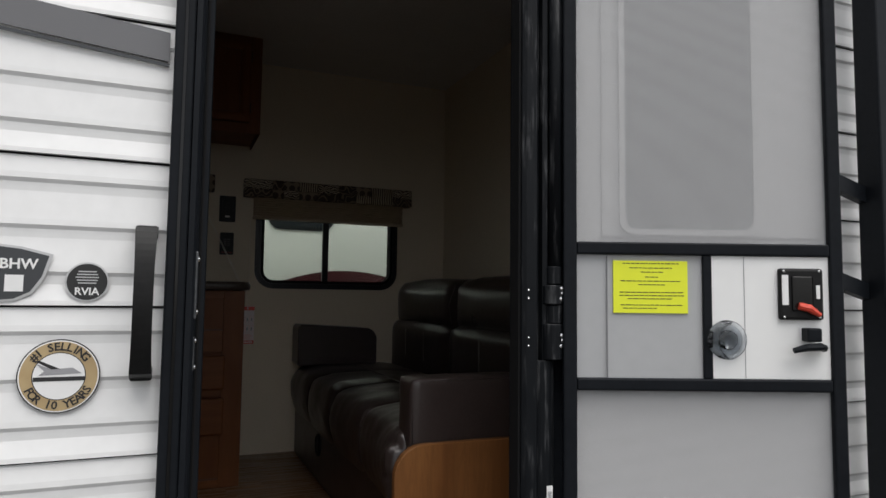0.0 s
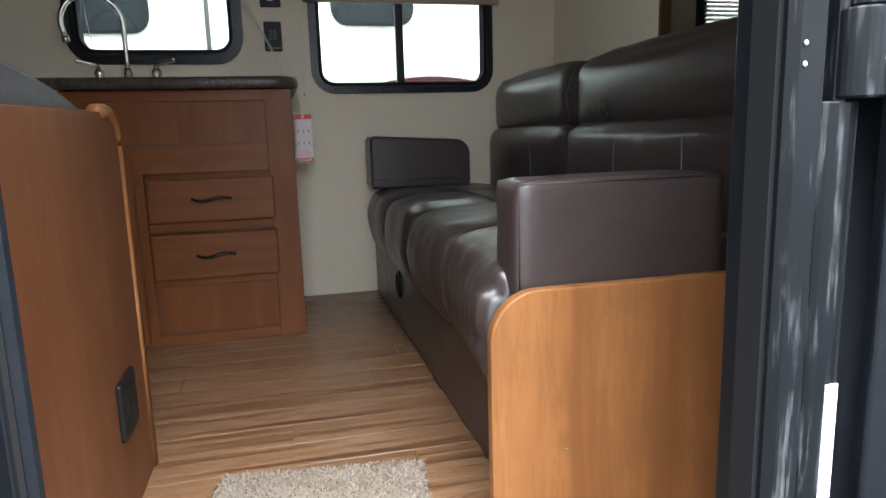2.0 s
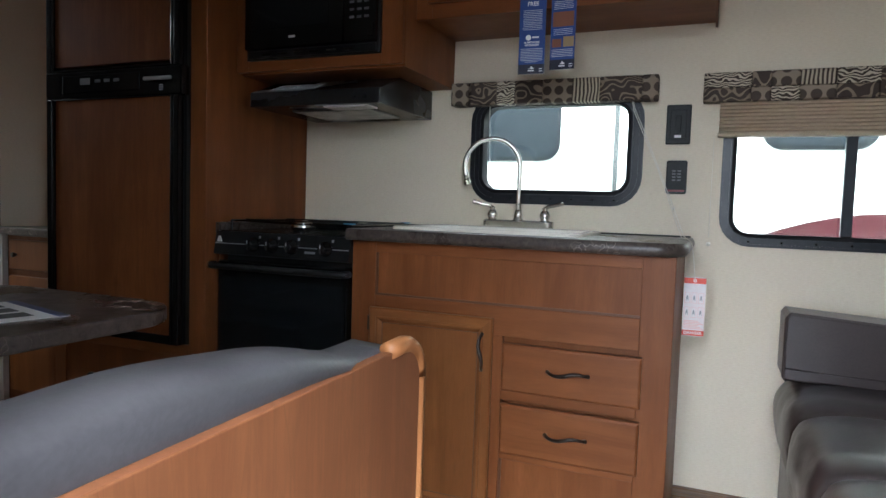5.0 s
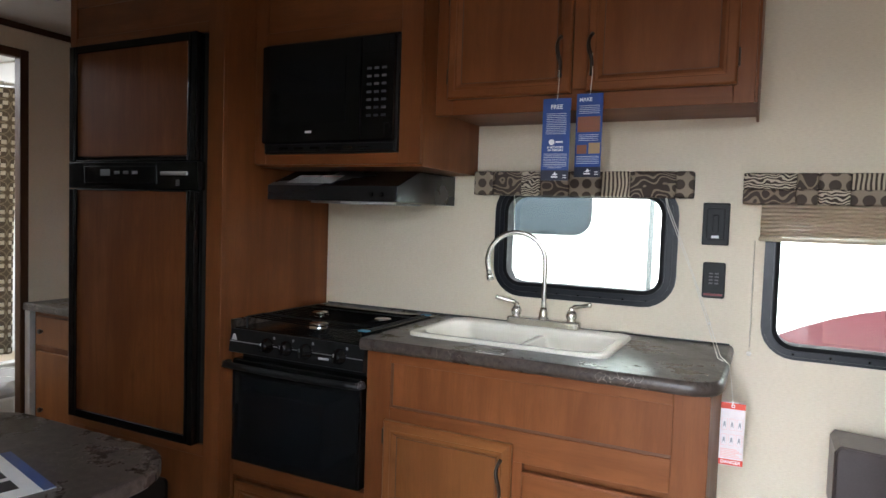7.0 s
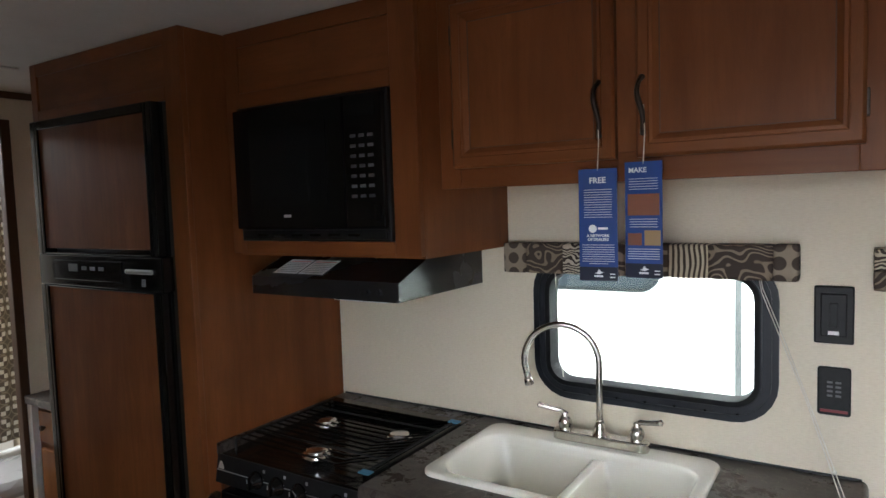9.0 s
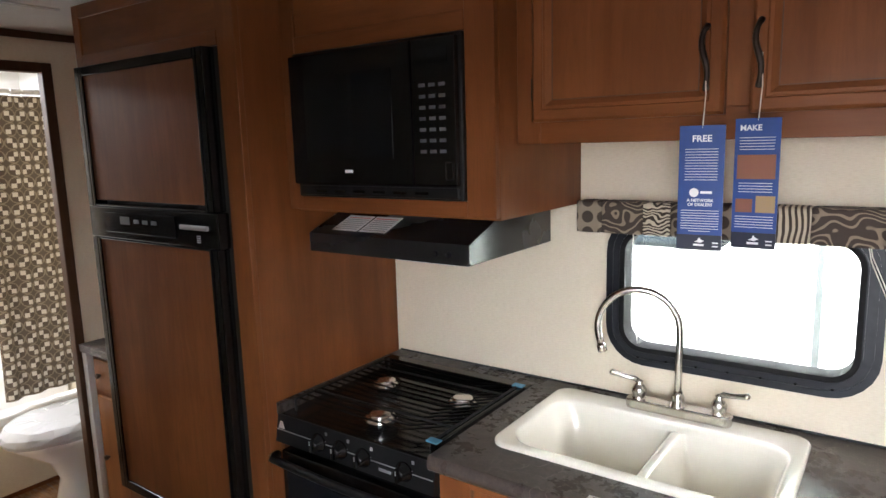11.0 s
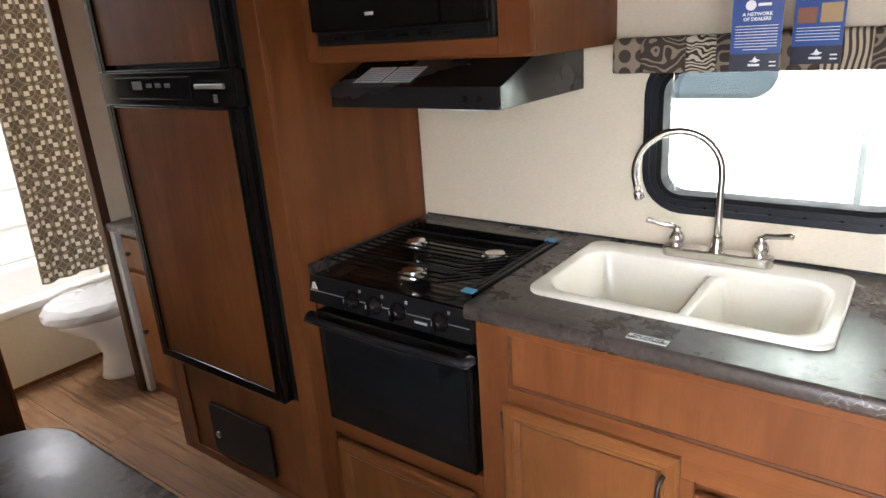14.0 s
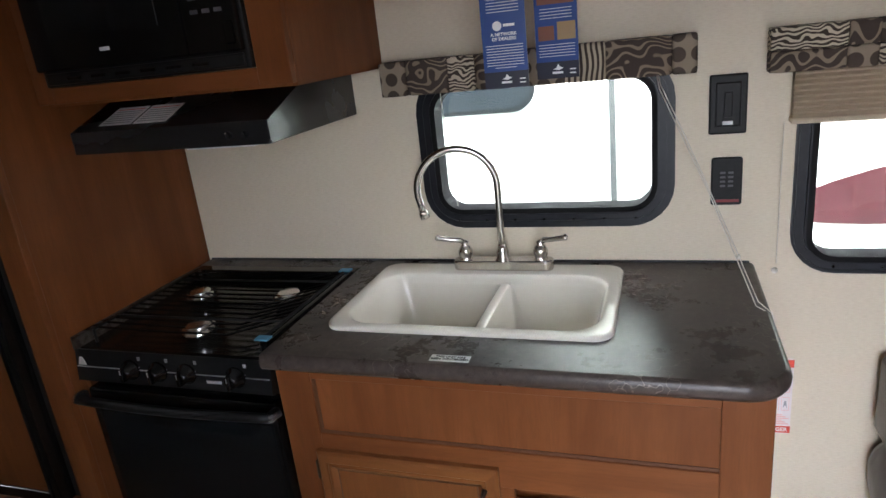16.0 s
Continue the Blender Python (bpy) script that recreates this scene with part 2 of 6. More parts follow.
GREYINK = material("grey_ink", (0.3, 0.3, 0.31), 0.6)
RED = material("red_print", (0.62, 0.06, 0.03), 0.5)
PINK = material("pale_red_print", (0.75, 0.42, 0.38), 0.6)
YELLOW = grainy("yellow_label", (0.80, 0.85, 0.03), (0.77, 0.82, 0.03), 40, 0.45, 0.02)
BLUE = grainy("blue_card", (0.016, 0.048, 0.20), (0.022, 0.066, 0.25), 14, 0.35, 0.02)
NAVY = material("dark_navy_card", (0.012, 0.014, 0.03), 0.35)
ORANGE = material("photo_brown", (0.20, 0.075, 0.04), 0.4)
GOLD = material("photo_gold", (0.33, 0.22, 0.10), 0.4)
TAN = grainy("tan_print", (0.36, 0.25, 0.12), (0.52, 0.40, 0.22), 18, 0.4, 0.0)
TAPE = material("blue_tape", (0.07, 0.25, 0.42), 0.5)
DECAL = material("dark_grey_decal", (0.045, 0.048, 0.052), 0.3)
SILVER = material("silver_foil", (0.6, 0.6, 0.6), 0.3, 0.8)
CORD = material("white_cord", (0.72, 0.68, 0.6), 0.7)
RIBBON = material("grey_stripe_decal", (0.14, 0.14, 0.145), 0.35)
GREYVINYL = grainy("grey_seam_vinyl", (0.045, 0.047, 0.05), (0.06, 0.062, 0.066), 20, 0.5, 0.05)
REDVINYL = material("red_vinyl_stripe", (0.065, 0.012, 0.018), 0.35)
DARKGLASS = material("tinted_dark_glass", (0.008, 0.009, 0.010), 0.06, 0.0, Specular_IOR_Level=0.35)
TRAILERGLASS = material("smoked_trailer_glass", (0.018, 0.022, 0.027), 0.32, 0.0, Specular_IOR_Level=0.14)
GASKET = grainy("foam_backing", (0.03, 0.03, 0.032), (0.05, 0.05, 0.052), 70, 0.8)
LED = material("red_led_strip", (0.16, 0.008, 0.010), 0.4)
CLEAR = material("clear_plastic", (0.9, 0.93, 0.95), 0.05, 0.0, Transmission_Weight=0.95, IOR=1.3)
FILM = material("plastic_film", (0.85, 0.86, 0.87), 0.15, 0.0, Transmission_Weight=0.6, IOR=1.3)
DARK_GROUND = grainy("dark_lot_ground", (0.045, 0.044, 0.043), (0.075, 0.073, 0.07), 60, 0.9, 0.6)
LEATHER = grainy("dark_brown_vinyl", (0.038, 0.028, 0.026), (0.050, 0.037, 0.034), 160, 0.32, 0.25, rough_var=0.08, Specular_IOR_Level=0.5)
LEATHER_SOFT = grainy("creased_brown_vinyl", (0.034, 0.025, 0.023), (0.045, 0.034, 0.031), 26, 0.32, 0.5, rough_var=0.1, Specular_IOR_Level=0.5)
DINETTE = grainy("charcoal_vinyl", (0.028, 0.026, 0.028), (0.042, 0.040, 0.042), 120, 0.42, 0.2)
BRONZE_DULL = material("dull_brass", (0.30, 0.22, 0.12), 0.4, 0.8)
STITCH = material("grey_thread", (0.11, 0.10, 0.095), 0.7)
BLIND = grainy("pleated_shade", (0.50, 0.41, 0.30), (0.44, 0.36, 0.26), 70, 0.8, 0.2)
GRILLE = grainy("hood_filter", (0.45, 0.45, 0.45), (0.3, 0.3, 0.3), 200, 0.4, 0.6, metal=0.9)


def glass(name, tint, see):
    """A thin pane: mostly clear, with a real reflection."""
    m = bpy.data.materials.new(name)
    m.use_nodes = True
    t = m.node_tree
    t.nodes.remove(t.nodes["Principled BSDF"])
    clear = node(m, "BsdfTransparent")
    clear.inputs[0].default_value = (*tint, 1)
    shine = node(m, "BsdfGlossy", Roughness=0.02)
    f = node(m, "Fresnel", IOR=1.45)
    x = node(m, "MixShader")
    join(m, f.outputs[0], x.inputs[0]), join(m, clear.outputs[0], x.inputs[1]), join(m, shine.outputs[0], x.inputs[2])
    join(m, x.outputs[0], t.nodes["Material Output"].inputs[0])
    return m


PANE = glass("tinted_pane", (0.68, 0.71, 0.68), 0.8)
CLEARCUP = glass("clear_cup_plastic", (0.955, 0.972, 0.99), 0.9)


def insect_screen():
    m = bpy.data.materials.new("grey_insect_screen")
    m.use_nodes = True
    t = m.node_tree
    b = t.nodes["Principled BSDF"]
    b.inputs["Base Color"].default_value, b.inputs["Roughness"].default_value = (0.43, 0.432, 0.435, 1), 0.7
    w = node(m, "TexWave", Scale=140.0, bands_direction="Z")
    join(m, coords(m), w.inputs["Vector"])
    clear = node(m, "BsdfTransparent")
    x = node(m, "MixShader")
    join(m, ramp(m, w.outputs[0], [(0.2, (0.40,) * 3), (0.8, (0.50,) * 3)]), x.inputs[0])
    join(m, clear.outputs[0], x.inputs[1]), join(m, b.outputs[0], x.inputs[2])
    join(m, x.outputs[0], t.nodes["Material Output"].inputs[0])
    return m


SCREEN = insect_screen()


def worktop():
    """Dark laminate with cloudy mottling and thin pale cracks."""
    m = material("dark_slate_laminate", (0.05, 0.04, 0.035), 0.40, 0.0, Specular_IOR_Level=0.26)
    v = coords(m)
    cloud = node(m, "TexNoise", Scale=55.0, Detail=10.0, Roughness=0.72, Distortion=0.3)
    crack = node(m, "TexVoronoi", Scale=12.0, feature="DISTANCE_TO_EDGE")
    patch = node(m, "TexNoise", Scale=3.2, Detail=3.0)
    warp = node(m, "TexNoise", Scale=5.0, Detail=4.0)
    for n in (cloud, patch, warp):
        join(m, v, n.inputs["Vector"])
    far = node(m, "VectorMath", operation="MULTIPLY_ADD")
    far.inputs[1].default_value = (0.6, 0.6, 0.6)
    join(m, warp.outputs["Color"], far.inputs[0]), join(m, v, far.inputs[2])
    join(m, far.outputs[0], crack.inputs["Vector"])
    c = ramp(m, cloud.outputs[0], [(0.32, (0.034, 0.026, 0.022)), (0.68, (0.080, 0.063, 0.053))])
    line = ramp(m, crack.outputs["Distance"], [(0.0, (1, 1, 1)), (0.016, (0, 0, 0))])
    some = ramp(m, patch.outputs[0], [(0.46, (0, 0, 0)), (0.58, (0.6,) * 3)])
    paint(m, mix(m, mix(m, 1.0, line, some, "MULTIPLY"), c, (0.30, 0.26, 0.22)))
    bump(m, cloud.outputs[0], 0.28, 0.0008)
    wear = node(m, "TexNoise", Scale=6.0, Detail=9.0, Roughness=0.75)
    join(m, v, wear.inputs["Vector"])
    paint(m, ramp(m, wear.outputs[0], [(0.35, (0.22,) * 3), (0.65, (0.38,) * 3)]), "Roughness")
    return m


WORKTOP = worktop()


def patch_cloth(kind):
    """One print of the patchwork upholstery, in browns and cream."""
    m = material(kind + "_print_fabric", (0.2, 0.15, 0.1), 0.85)
    v = coords(m)
    brown, cream = (0.045, 0.029, 0.021), (0.46, 0.39, 0.28)
    if kind == "wavy":
        n = node(m, "TexWave", Scale=24.0, Distortion=5.0, Detail=1.0)
        n.inputs["Detail Scale"].default_value = 0.5
        stops = [(0.40, brown), (0.52, cream)]
    elif kind == "leaf":
        n = node(m, "TexWave", Scale=22.0, Distortion=14.0, Detail=0.0, wave_type="RINGS")
        stops = [(0.70, (0.050, 0.034, 0.026)), (0.84, (0.24, 0.19, 0.135))]
    elif kind == "squiggle":
        n = node(m, "TexWave", Scale=30.0, Distortion=11.0, Detail=0.6, bands_direction="Z")
        n.inputs["Detail Scale"].default_value = 1.2
        stops = [(0.46, (0.040, 0.027, 0.020)), (0.54, (0.52, 0.45, 0.34))]
    else:
        n = node(m, "TexVoronoi", Scale=22.4, Randomness=0.0)
        n.voronoi_dimensions = "2D"
        apart, flat = node(m, "SeparateXYZ"), node(m, "CombineXYZ")
        drop = node(m, "Math", operation="ADD")
        drop.inputs[1].default_value = -1.403
        join(m, v, apart.inputs[0]), join(m, apart.outputs["Z"], drop.inputs[0])
        join(m, apart.outputs["X"], flat.inputs["X"]), join(m, drop.outputs[0], flat.inputs["Y"])
        stops = [(0.36, (0.060, 0.042, 0.031)), (0.40, (0.27, 0.22, 0.16))]
        join(m, flat.outputs[0], n.inputs["Vector"])
    if kind != "dotted":
        join(m, v, n.inputs["Vector"])
    paint(m, ramp(m, n.outputs["Distance"] if kind == "dotted" else n.outputs[0], stops))
    weave = node(m, "TexNoise", Scale=600.0)
    join(m, v, weave.inputs["Vector"])
    bump(m, weave.outputs[0], 0.3, 0.001)
    return m


CLOTH = {kind: patch_cloth(kind) for kind in ("wavy", "leaf", "squiggle", "dotted")}


def curtain_cloth():
    """Shower curtain print: white and brown squares by turns, ringed by interlaced outlines."""
    m = material("square_print_curtain", (0.4, 0.35, 0.3), 0.75)
    t = node(m, "TexCoord")
    p = node(m, "Mapping")
    p.inputs["Scale"].default_value = (1 / 0.066, 1 / 0.064, 1)
    join(m, t.outputs["UV"], p.inputs[0])
    half = node(m, "VectorMath", operation="ADD")
    half.inputs[1].default_value = (0.5, 0.5, 0.25)
    join(m, p.outputs[0], half.inputs[0])
    turn = node(m, "TexChecker", Scale=1.0)
    join(m, half.outputs[0], turn.inputs["Vector"])
    rings = node(m, "TexVoronoi", Scale=1.0, Randomness=0.0)
    square = node(m, "TexVoronoi", Scale=1.0, Randomness=0.0)
    rings.voronoi_dimensions = square.voronoi_dimensions = "2D"
    square.distance = "CHEBYCHEV"
    for n in (rings, square):
        join(m, half.outputs[0], n.inputs["Vector"])
    ground, line = (0.135, 0.105, 0.075), (0.30, 0.25, 0.18)
    body = mix(m, ramp(m, rings.outputs["Distance"], [(0.42, (0, 0, 0)), (0.44, (1, 1, 1)), (0.50, (1, 1, 1)), (0.52, (0, 0, 0))]), ground, line)
    inner = mix(m, turn.outputs[1], (0.74, 0.70, 0.62), (0.12, 0.092, 0.066))
    paint(m, mix(m, ramp(m, square.outputs["Distance"], [(0.33, (1, 1, 1)), (0.35, (0, 0, 0))]), body, inner))
    return m


CURTAIN = curtain_cloth()
RUG = grainy("shaggy_yarn", (0.30, 0.25, 0.195), (0.22, 0.18, 0.135), 300, 0.95, 0.5)
YARN_DARK = material("dark_yarn", (0.13, 0.095, 0.07), 0.95)


# ---- builders ----
def bx(x0, x1, y0, y1, z0, z1, b=0.0, seg=2, bm=None):
    """A box with rounded edges, in a new or a given bmesh."""
    bm = bm or bmesh.new()
    made = bmesh.ops.create_cube(bm, size=1)["verts"]
    for v in made:
        v.co = Vector((x0 + (v.co.x + 0.5) * (x1 - x0), y0 + (v.co.y + 0.5) * (y1 - y0), z0 + (v.co.z + 0.5) * (z1 - z0)))
    if b:
        bmesh.ops.bevel(bm, geom=list({e for v in made for e in v.link_edges}), offset=b, segments=seg, affect="EDGES", profile=0.5)
    return bm


def outline(w, h, r, n=6):
    """Points of a rounded rectangle about its centre; r may be four radii (from lower left, anticlockwise)."""
    rs = r if isinstance(r, tuple) else (r,) * 4
    pts = []
    for (sx, sy, a0), q in zip(((-1, -1, 180), (1, -1, 270), (1, 1, 0), (-1, 1, 90)), rs):
        cx, cy = sx * (w / 2 - q), sy * (h / 2 - q)
        k = n if q > 0 else 0
        for i in range(k + 1):
            a = radians(a0 + 90 * i / max(k, 1))
            pts.append((cx + q * math.cos(a), cy + q * math.sin(a)))
    return pts


def prism(pts, d0, d1, axes="xz", bevel=0.0, bm=None, seg=2):
    """Extrudes an outline given in two axes along the third, from d0 to d1."""
    bm = bm or bmesh.new()
    third = ({0, 1, 2} - {"xyz".index(a) for a in axes}).pop()
    i, j = "xyz".index(axes[0]), "xyz".index(axes[1])
    rings = []
    for d in (d0, d1):
        ring = []
        for p in pts:
            co = [0, 0, 0]
            co[i], co[j], co[third] = p[0], p[1], d
            ring.append(bm.verts.new(co))
        rings.append(ring)
    n = len(pts)
    faces = [bm.faces.new(rings[0]), bm.faces.new(list(reversed(rings[1])))]
    for k in range(n):
        faces.append(bm.faces.new((rings[0][k], rings[1][k], rings[1][(k + 1) % n], rings[0][(k + 1) % n])))
    bmesh.ops.recalc_face_normals(bm, faces=faces)
    if bevel:
        es = [e for f in faces[:2] for e in f.edges]
        bmesh.ops.bevel(bm, geom=es, offset=bevel, segments=seg, affect="EDGES", profile=0.5)
    return bm


def shifted(pts, cx, cy):
    return [(x + cx, y + cy) for x, y in pts]


def ring(outer, inner, d0, d1, axes="xz", bm=None):
    """A flat frame between two outlines with equal counts of points."""
    bm = bm or bmesh.new()
    i, j = "xyz".index(axes[0]), "xyz".index(axes[1])
    third = 3 - i - j
    loops = []
    for pts, d in ((outer, d0), (outer, d1), (inner, d1), (inner, d0)):
        loop = []
        for p in pts:
            co = [0, 0, 0]
            co[i], co[j], co[third] = p[0], p[1], d
            loop.append(bm.verts.new(co))
        loops.append(loop)
    n = len(outer)
    faces = []
    for a in range(4):
        A, B = loops[a], loops[(a + 1) % 4]
        for k in range(n):
            faces.append(bm.faces.new((A[k], A[(k + 1) % n], B[(k + 1) % n], B[k])))
    bmesh.ops.recalc_face_normals(bm, faces=faces)
    return bm


def tube(points, r, seg=8, bm=None, closed_ends=True):
    """A round bar along points; r may be one radius or one for each point."""
    bm = bm or bmesh.new()
    pts = [Vector(p) for p in points]
    rs = r if isinstance(r, (list, tuple)) else [r] * len(pts)
    rings, side = [], None
    for k, p in enumerate(pts):
        way = (pts[min(k + 1, len(pts) - 1)] - pts[max(k - 1, 0)]).normalized()
        if side is None:
            side = way.orthogonal().normalized()
        side = (side - way * side.dot(way)).normalized()
        other = way.cross(side)
        rings.append([bm.verts.new(p + rs[k] * (math.cos(a) * side + math.sin(a) * other)) for a in (2 * math.pi * s / seg for s in range(seg))])
    for A, B in zip(rings, rings[1:]):
        for s in range(seg):
            bm.faces.new((A[s], A[(s + 1) % seg], B[(s + 1) % seg], B[s]))
    if closed_ends:
        bm.faces.new(list(reversed(rings[0]))), bm.faces.new(rings[-1])
    return bm


def lathe(profile, centre, seg=24, axis="z", bm=None):
    """Turns (radius, height) pairs about an axis through centre."""
    bm = bm or bmesh.new()
    rings = []
    for r, h in profile:
        loop = []
        for s in range(seg):
            a = 2 * math.pi * s / seg
            c, d = r * math.cos(a), r * math.sin(a)
            co = {"z": (c, d, h), "y": (c, h, d), "x": (h, c, d)}[axis]
            loop.append(bm.verts.new(Vector(centre) + Vector(co)))
        rings.append(loop)
    faces = []
    for A, B in zip(rings, rings[1:]):
        for s in range(seg):
            faces.append(bm.faces.new((A[s], A[(s + 1) % seg], B[(s + 1) % seg], B[s])))
    faces.append(bm.faces.new(rings[0])), faces.append(bm.faces.new(rings[-1]))
    bmesh.ops.recalc_face_normals(bm, faces=faces)
    return bm


def soft_box(x0, x1, y0, y1, z0, z1, r, puff=0.0, cuts=6, bm=None, rumple=0.0):
    """An upholstered block: rounded edges, swelling faces and slight rumples."""
    bm = bm or bmesh.new()
    made = bmesh.ops.create_cube(bm, size=1)["verts"]
    es = list({e for v in made for e in v.link_edges})
    bmesh.ops.subdivide_edges(bm, edges=es, cuts=cuts, use_grid_fill=True)
    half = Vector(((x1 - x0) / 2, (y1 - y0) / 2, (z1 - z0) / 2))
    mid = Vector(((x0 + x1) / 2, (y0 + y1) / 2, (z0 + z1) / 2))
    for v in bm.verts:
        u = v.co * 2
        p = Vector((math.copysign(abs(u[k]) ** 0.75, u[k]) * half[k] for k in range(3)))
        core = Vector((max(-half[k] + r, min(half[k] - r, p[k])) for k in range(3)))
        d = p - core
        if d.length > 1e-6:
            p = core + d.normalized() * min(r, d.length)
        for k in range(3):
            if abs(u[k]) > 0.999:
                a, b = u[(k + 1) % 3], u[(k + 2) % 3]
                p[k] += math.copysign(puff * (1 - a * a) * (1 - b * b), u[k])
        q = p + mid
        if rumple:
            q += noise.noise_vector(q * 14) * rumple
        v.co = q
    return bm


LOCAL = set()


def thing(name, label, category, base=(0, 0, 0), turn=0.0, group="", local=False, kind=""):
    e = new(name)
    e.empty_display_size = 0.1
    e.matrix_basis = pose(*base, 0, 0, turn)
    if local:
        LOCAL.add(e.name)
    return tagged(e, label, category, group, kind)


def mesh(name, bm, mat, smooth=False):
    me = bpy.data.meshes.new(name)
    bm.to_mesh(me)
    bm.free()
    me.materials.append(mat)
    if smooth:
        me.shade_smooth()
    return me


def part(name, bm, mat, parent, label="", smooth=False):
    ob = new(name, mesh(name, bm, mat, smooth))
    ob.parent = parent
    if parent.data is None and parent.name not in LOCAL:
        ob.matrix_parent_inverse = parent.matrix_basis.inverted()
    return tagged(ob, label)


def solid(name, bm, mat, label, category, group="", smooth=False):
    return tagged(new(name, mesh(name, bm, mat, smooth)), label, category, group)


def setting(name, bm, mat, label, smooth=False):
    return tagged(new(name, mesh(name, bm, mat, smooth)), label, name.rstrip("_0123456789").split("_")[0], kind="structure")


def words(text, size, m, mat, parent, name="lettering", thick=0.0004, width=None, align="CENTER"):
    """Raised lettering in the built-in font; m is the pose of its middle."""
    c = bpy.data.curves.new(name, "FONT")
    c.body, c.size, c.extrude, c.align_x, c.align_y, c.resolution_u = text, size, thick, align, "CENTER", 2
    c.offset = size * 0.022
    c.materials.append(mat)
    ob = new(name, c)
    ob.parent = parent
    if parent.data is None and parent.name not in LOCAL:
        ob.matrix_parent_inverse = parent.matrix_basis.inverted()
    ob.matrix_basis = m
    return ob


FACE_FRONT = lambda x, y, z, spin=0: pose(x, y, z, 90, spin, 0)  # readable from the -y side

# ---- shell of the trailer: x along it, y from the entry side to the kitchen side, z = 0 on its floor ----
BACK, FRONT, CEIL, GROUND = 2.40, 0.045, 2.15, -0.68
LEFT, RIGHT, NOSE = -4.5, 1.165, 3.4


def wall_with_holes(name, label, mat, x0, x1, y0, y1, z0, z1, holes):
    """A wall along x with rectangular openings (xa, xb, za, zb), side by side."""
    bm = bmesh.new()
    x = x0
    for xa, xb, za, zb in sorted(holes):
        if y0 > 1:
            xa, xb, za, zb = xa - 0.011, xb + 0.011, za - 0.011, zb + 0.011
        bx(x, xa, y0, y1, z0, z1, bm=bm)
        if za > z0:
            bx(xa, xb, y0, y1, z0, za, bm=bm)
        if zb < z1:
            bx(xa, xb, y0, y1, zb, z1, bm=bm)
        x = xb
    bx(x, x1, y0, y1, z0, z1, bm=bm)
    return setting(name, bm, mat, label)


W1 = (-0.845, -0.283, 1.075, 1.40)
W2 = (0.088, 0.815, 0.938, 1.345)
W3 = (1.96, 2.66, 1.06, 1.53)
DOOR = (-0.37, 0.40, -0.05, 1.86)
wall_with_holes("wall_back", "beige printed wallboard on the kitchen side", WALLPAPER, LEFT, NOSE, BACK, BACK + 0.045, -0.1, CEIL, [W1, W2, W3])
wall_with_holes("wall_front", "beige wallboard beside the entry door", WALLPAPER, LEFT, NOSE, 0.012, FRONT, -0.1, CEIL, [DOOR])
wall_with_holes("siding_back", "smooth white outer skin of the kitchen side", NEIGHBOUR, LEFT, NOSE, BACK + 0.0505, BACK + 0.056, -0.3, CEIL + 0.05, [W1, W2, W3])
setting("wall_right", bx(RIGHT, RIGHT + 0.03, 1.515, BACK - 0.001, -0.1, CEIL - 0.001), WALLPAPER, "beige partition wall behind the sofa")
setting("wall_nose", bx(NOSE, NOSE + 0.03, 0.012, BACK + 0.045, -0.1, CEIL - 0.001), WALLPAPER, "plain end wall of the sleeping end")
setting("trim_4", bx(RIGHT - 0.004, RIGHT + 0.034, 1.497, 1.5145, 0.0, CEIL - 0.002, 0.002), WOOD_DARK, "dark edge strip of the partition")
setting("floor_sleeping_end", bx(RIGHT, NOSE, 0.046, BACK - 0.001, -0.1, -0.004), SUBFLOOR, "dark floor of the sleeping end")
setting("wall_left", bx(LEFT - 0.03, LEFT, 0.012, BACK + 0.045, -0.1, CEIL), WALLPAPER, "plain end wall behind the bath")
setting("ceiling", bx(LEFT - 0.03, NOSE + 0.03, -0.0, BACK + 0.06, CEIL, CEIL + 0.06), CEILING, "off-white panelled trailer ceiling")
setting("trim_1", bx(-3.1, -2.57, 1.0, 1.012, CEIL - 0.006, CEIL - 0.001), WHITE, "thin white ceiling seam strip")
setting("trim_2", bx(-2.62, -2.605, 0.1, 1.76, CEIL - 0.007, CEIL - 0.001, 0.002), WHITE, "thin white ceiling joint strip")
setting("trim_3", bx(-3.125, -3.112, 1.4, 2.39, CEIL - 0.03, CEIL - 0.001, 0.003), WOOD_DARK, "dark cove strip under the ceiling")
# unseen ground, kept dark so less light bounces in at the door
setting("ground", bx(-900, 900, -900, 900, GROUND - 0.3, GROUND), DARK_GROUND, "dark ground of the sales lot, out of view")

# entry-side siding: aluminium panels with three ribs each
def siding_panel(x0, x1, z):
    steps = ((0.0, 0.0), (0.003, -0.003), (0.030, -0.0065), (0.040, -0.007), (0.047, -0.003), (0.062, -0.0022), (0.110, -0.0065), (0.120, -0.007), (0.127, -0.003),
             (0.142, -0.0022), (0.190, -0.0065), (0.200, -0.007), (0.207, -0.003), (0.222, -0.0022), (0.250, -0.0085), (0.2580, -0.009), (0.2580, 0.0))
    steps = [(0.258 - h, d) for h, d in reversed(steps)]
    bm = bmesh.new()
    cols = [[bm.verts.new((x, 0.009 + d, z + h)) for h, d in steps] for x in (x0, x1)]
    for k in range(len(steps) - 1):
        bm.faces.new((cols[0][k], cols[1][k], cols[1][k + 1], cols[0][k + 1]))
    bm.faces.new(cols[0]), bm.faces.new(list(reversed(cols[1]))), bm.faces.new((cols[0][-1], cols[1][-1], cols[1][0], cols[0][0]))
    bmesh.ops.recalc_face_normals(bm, faces=bm.faces[:])
    return bm


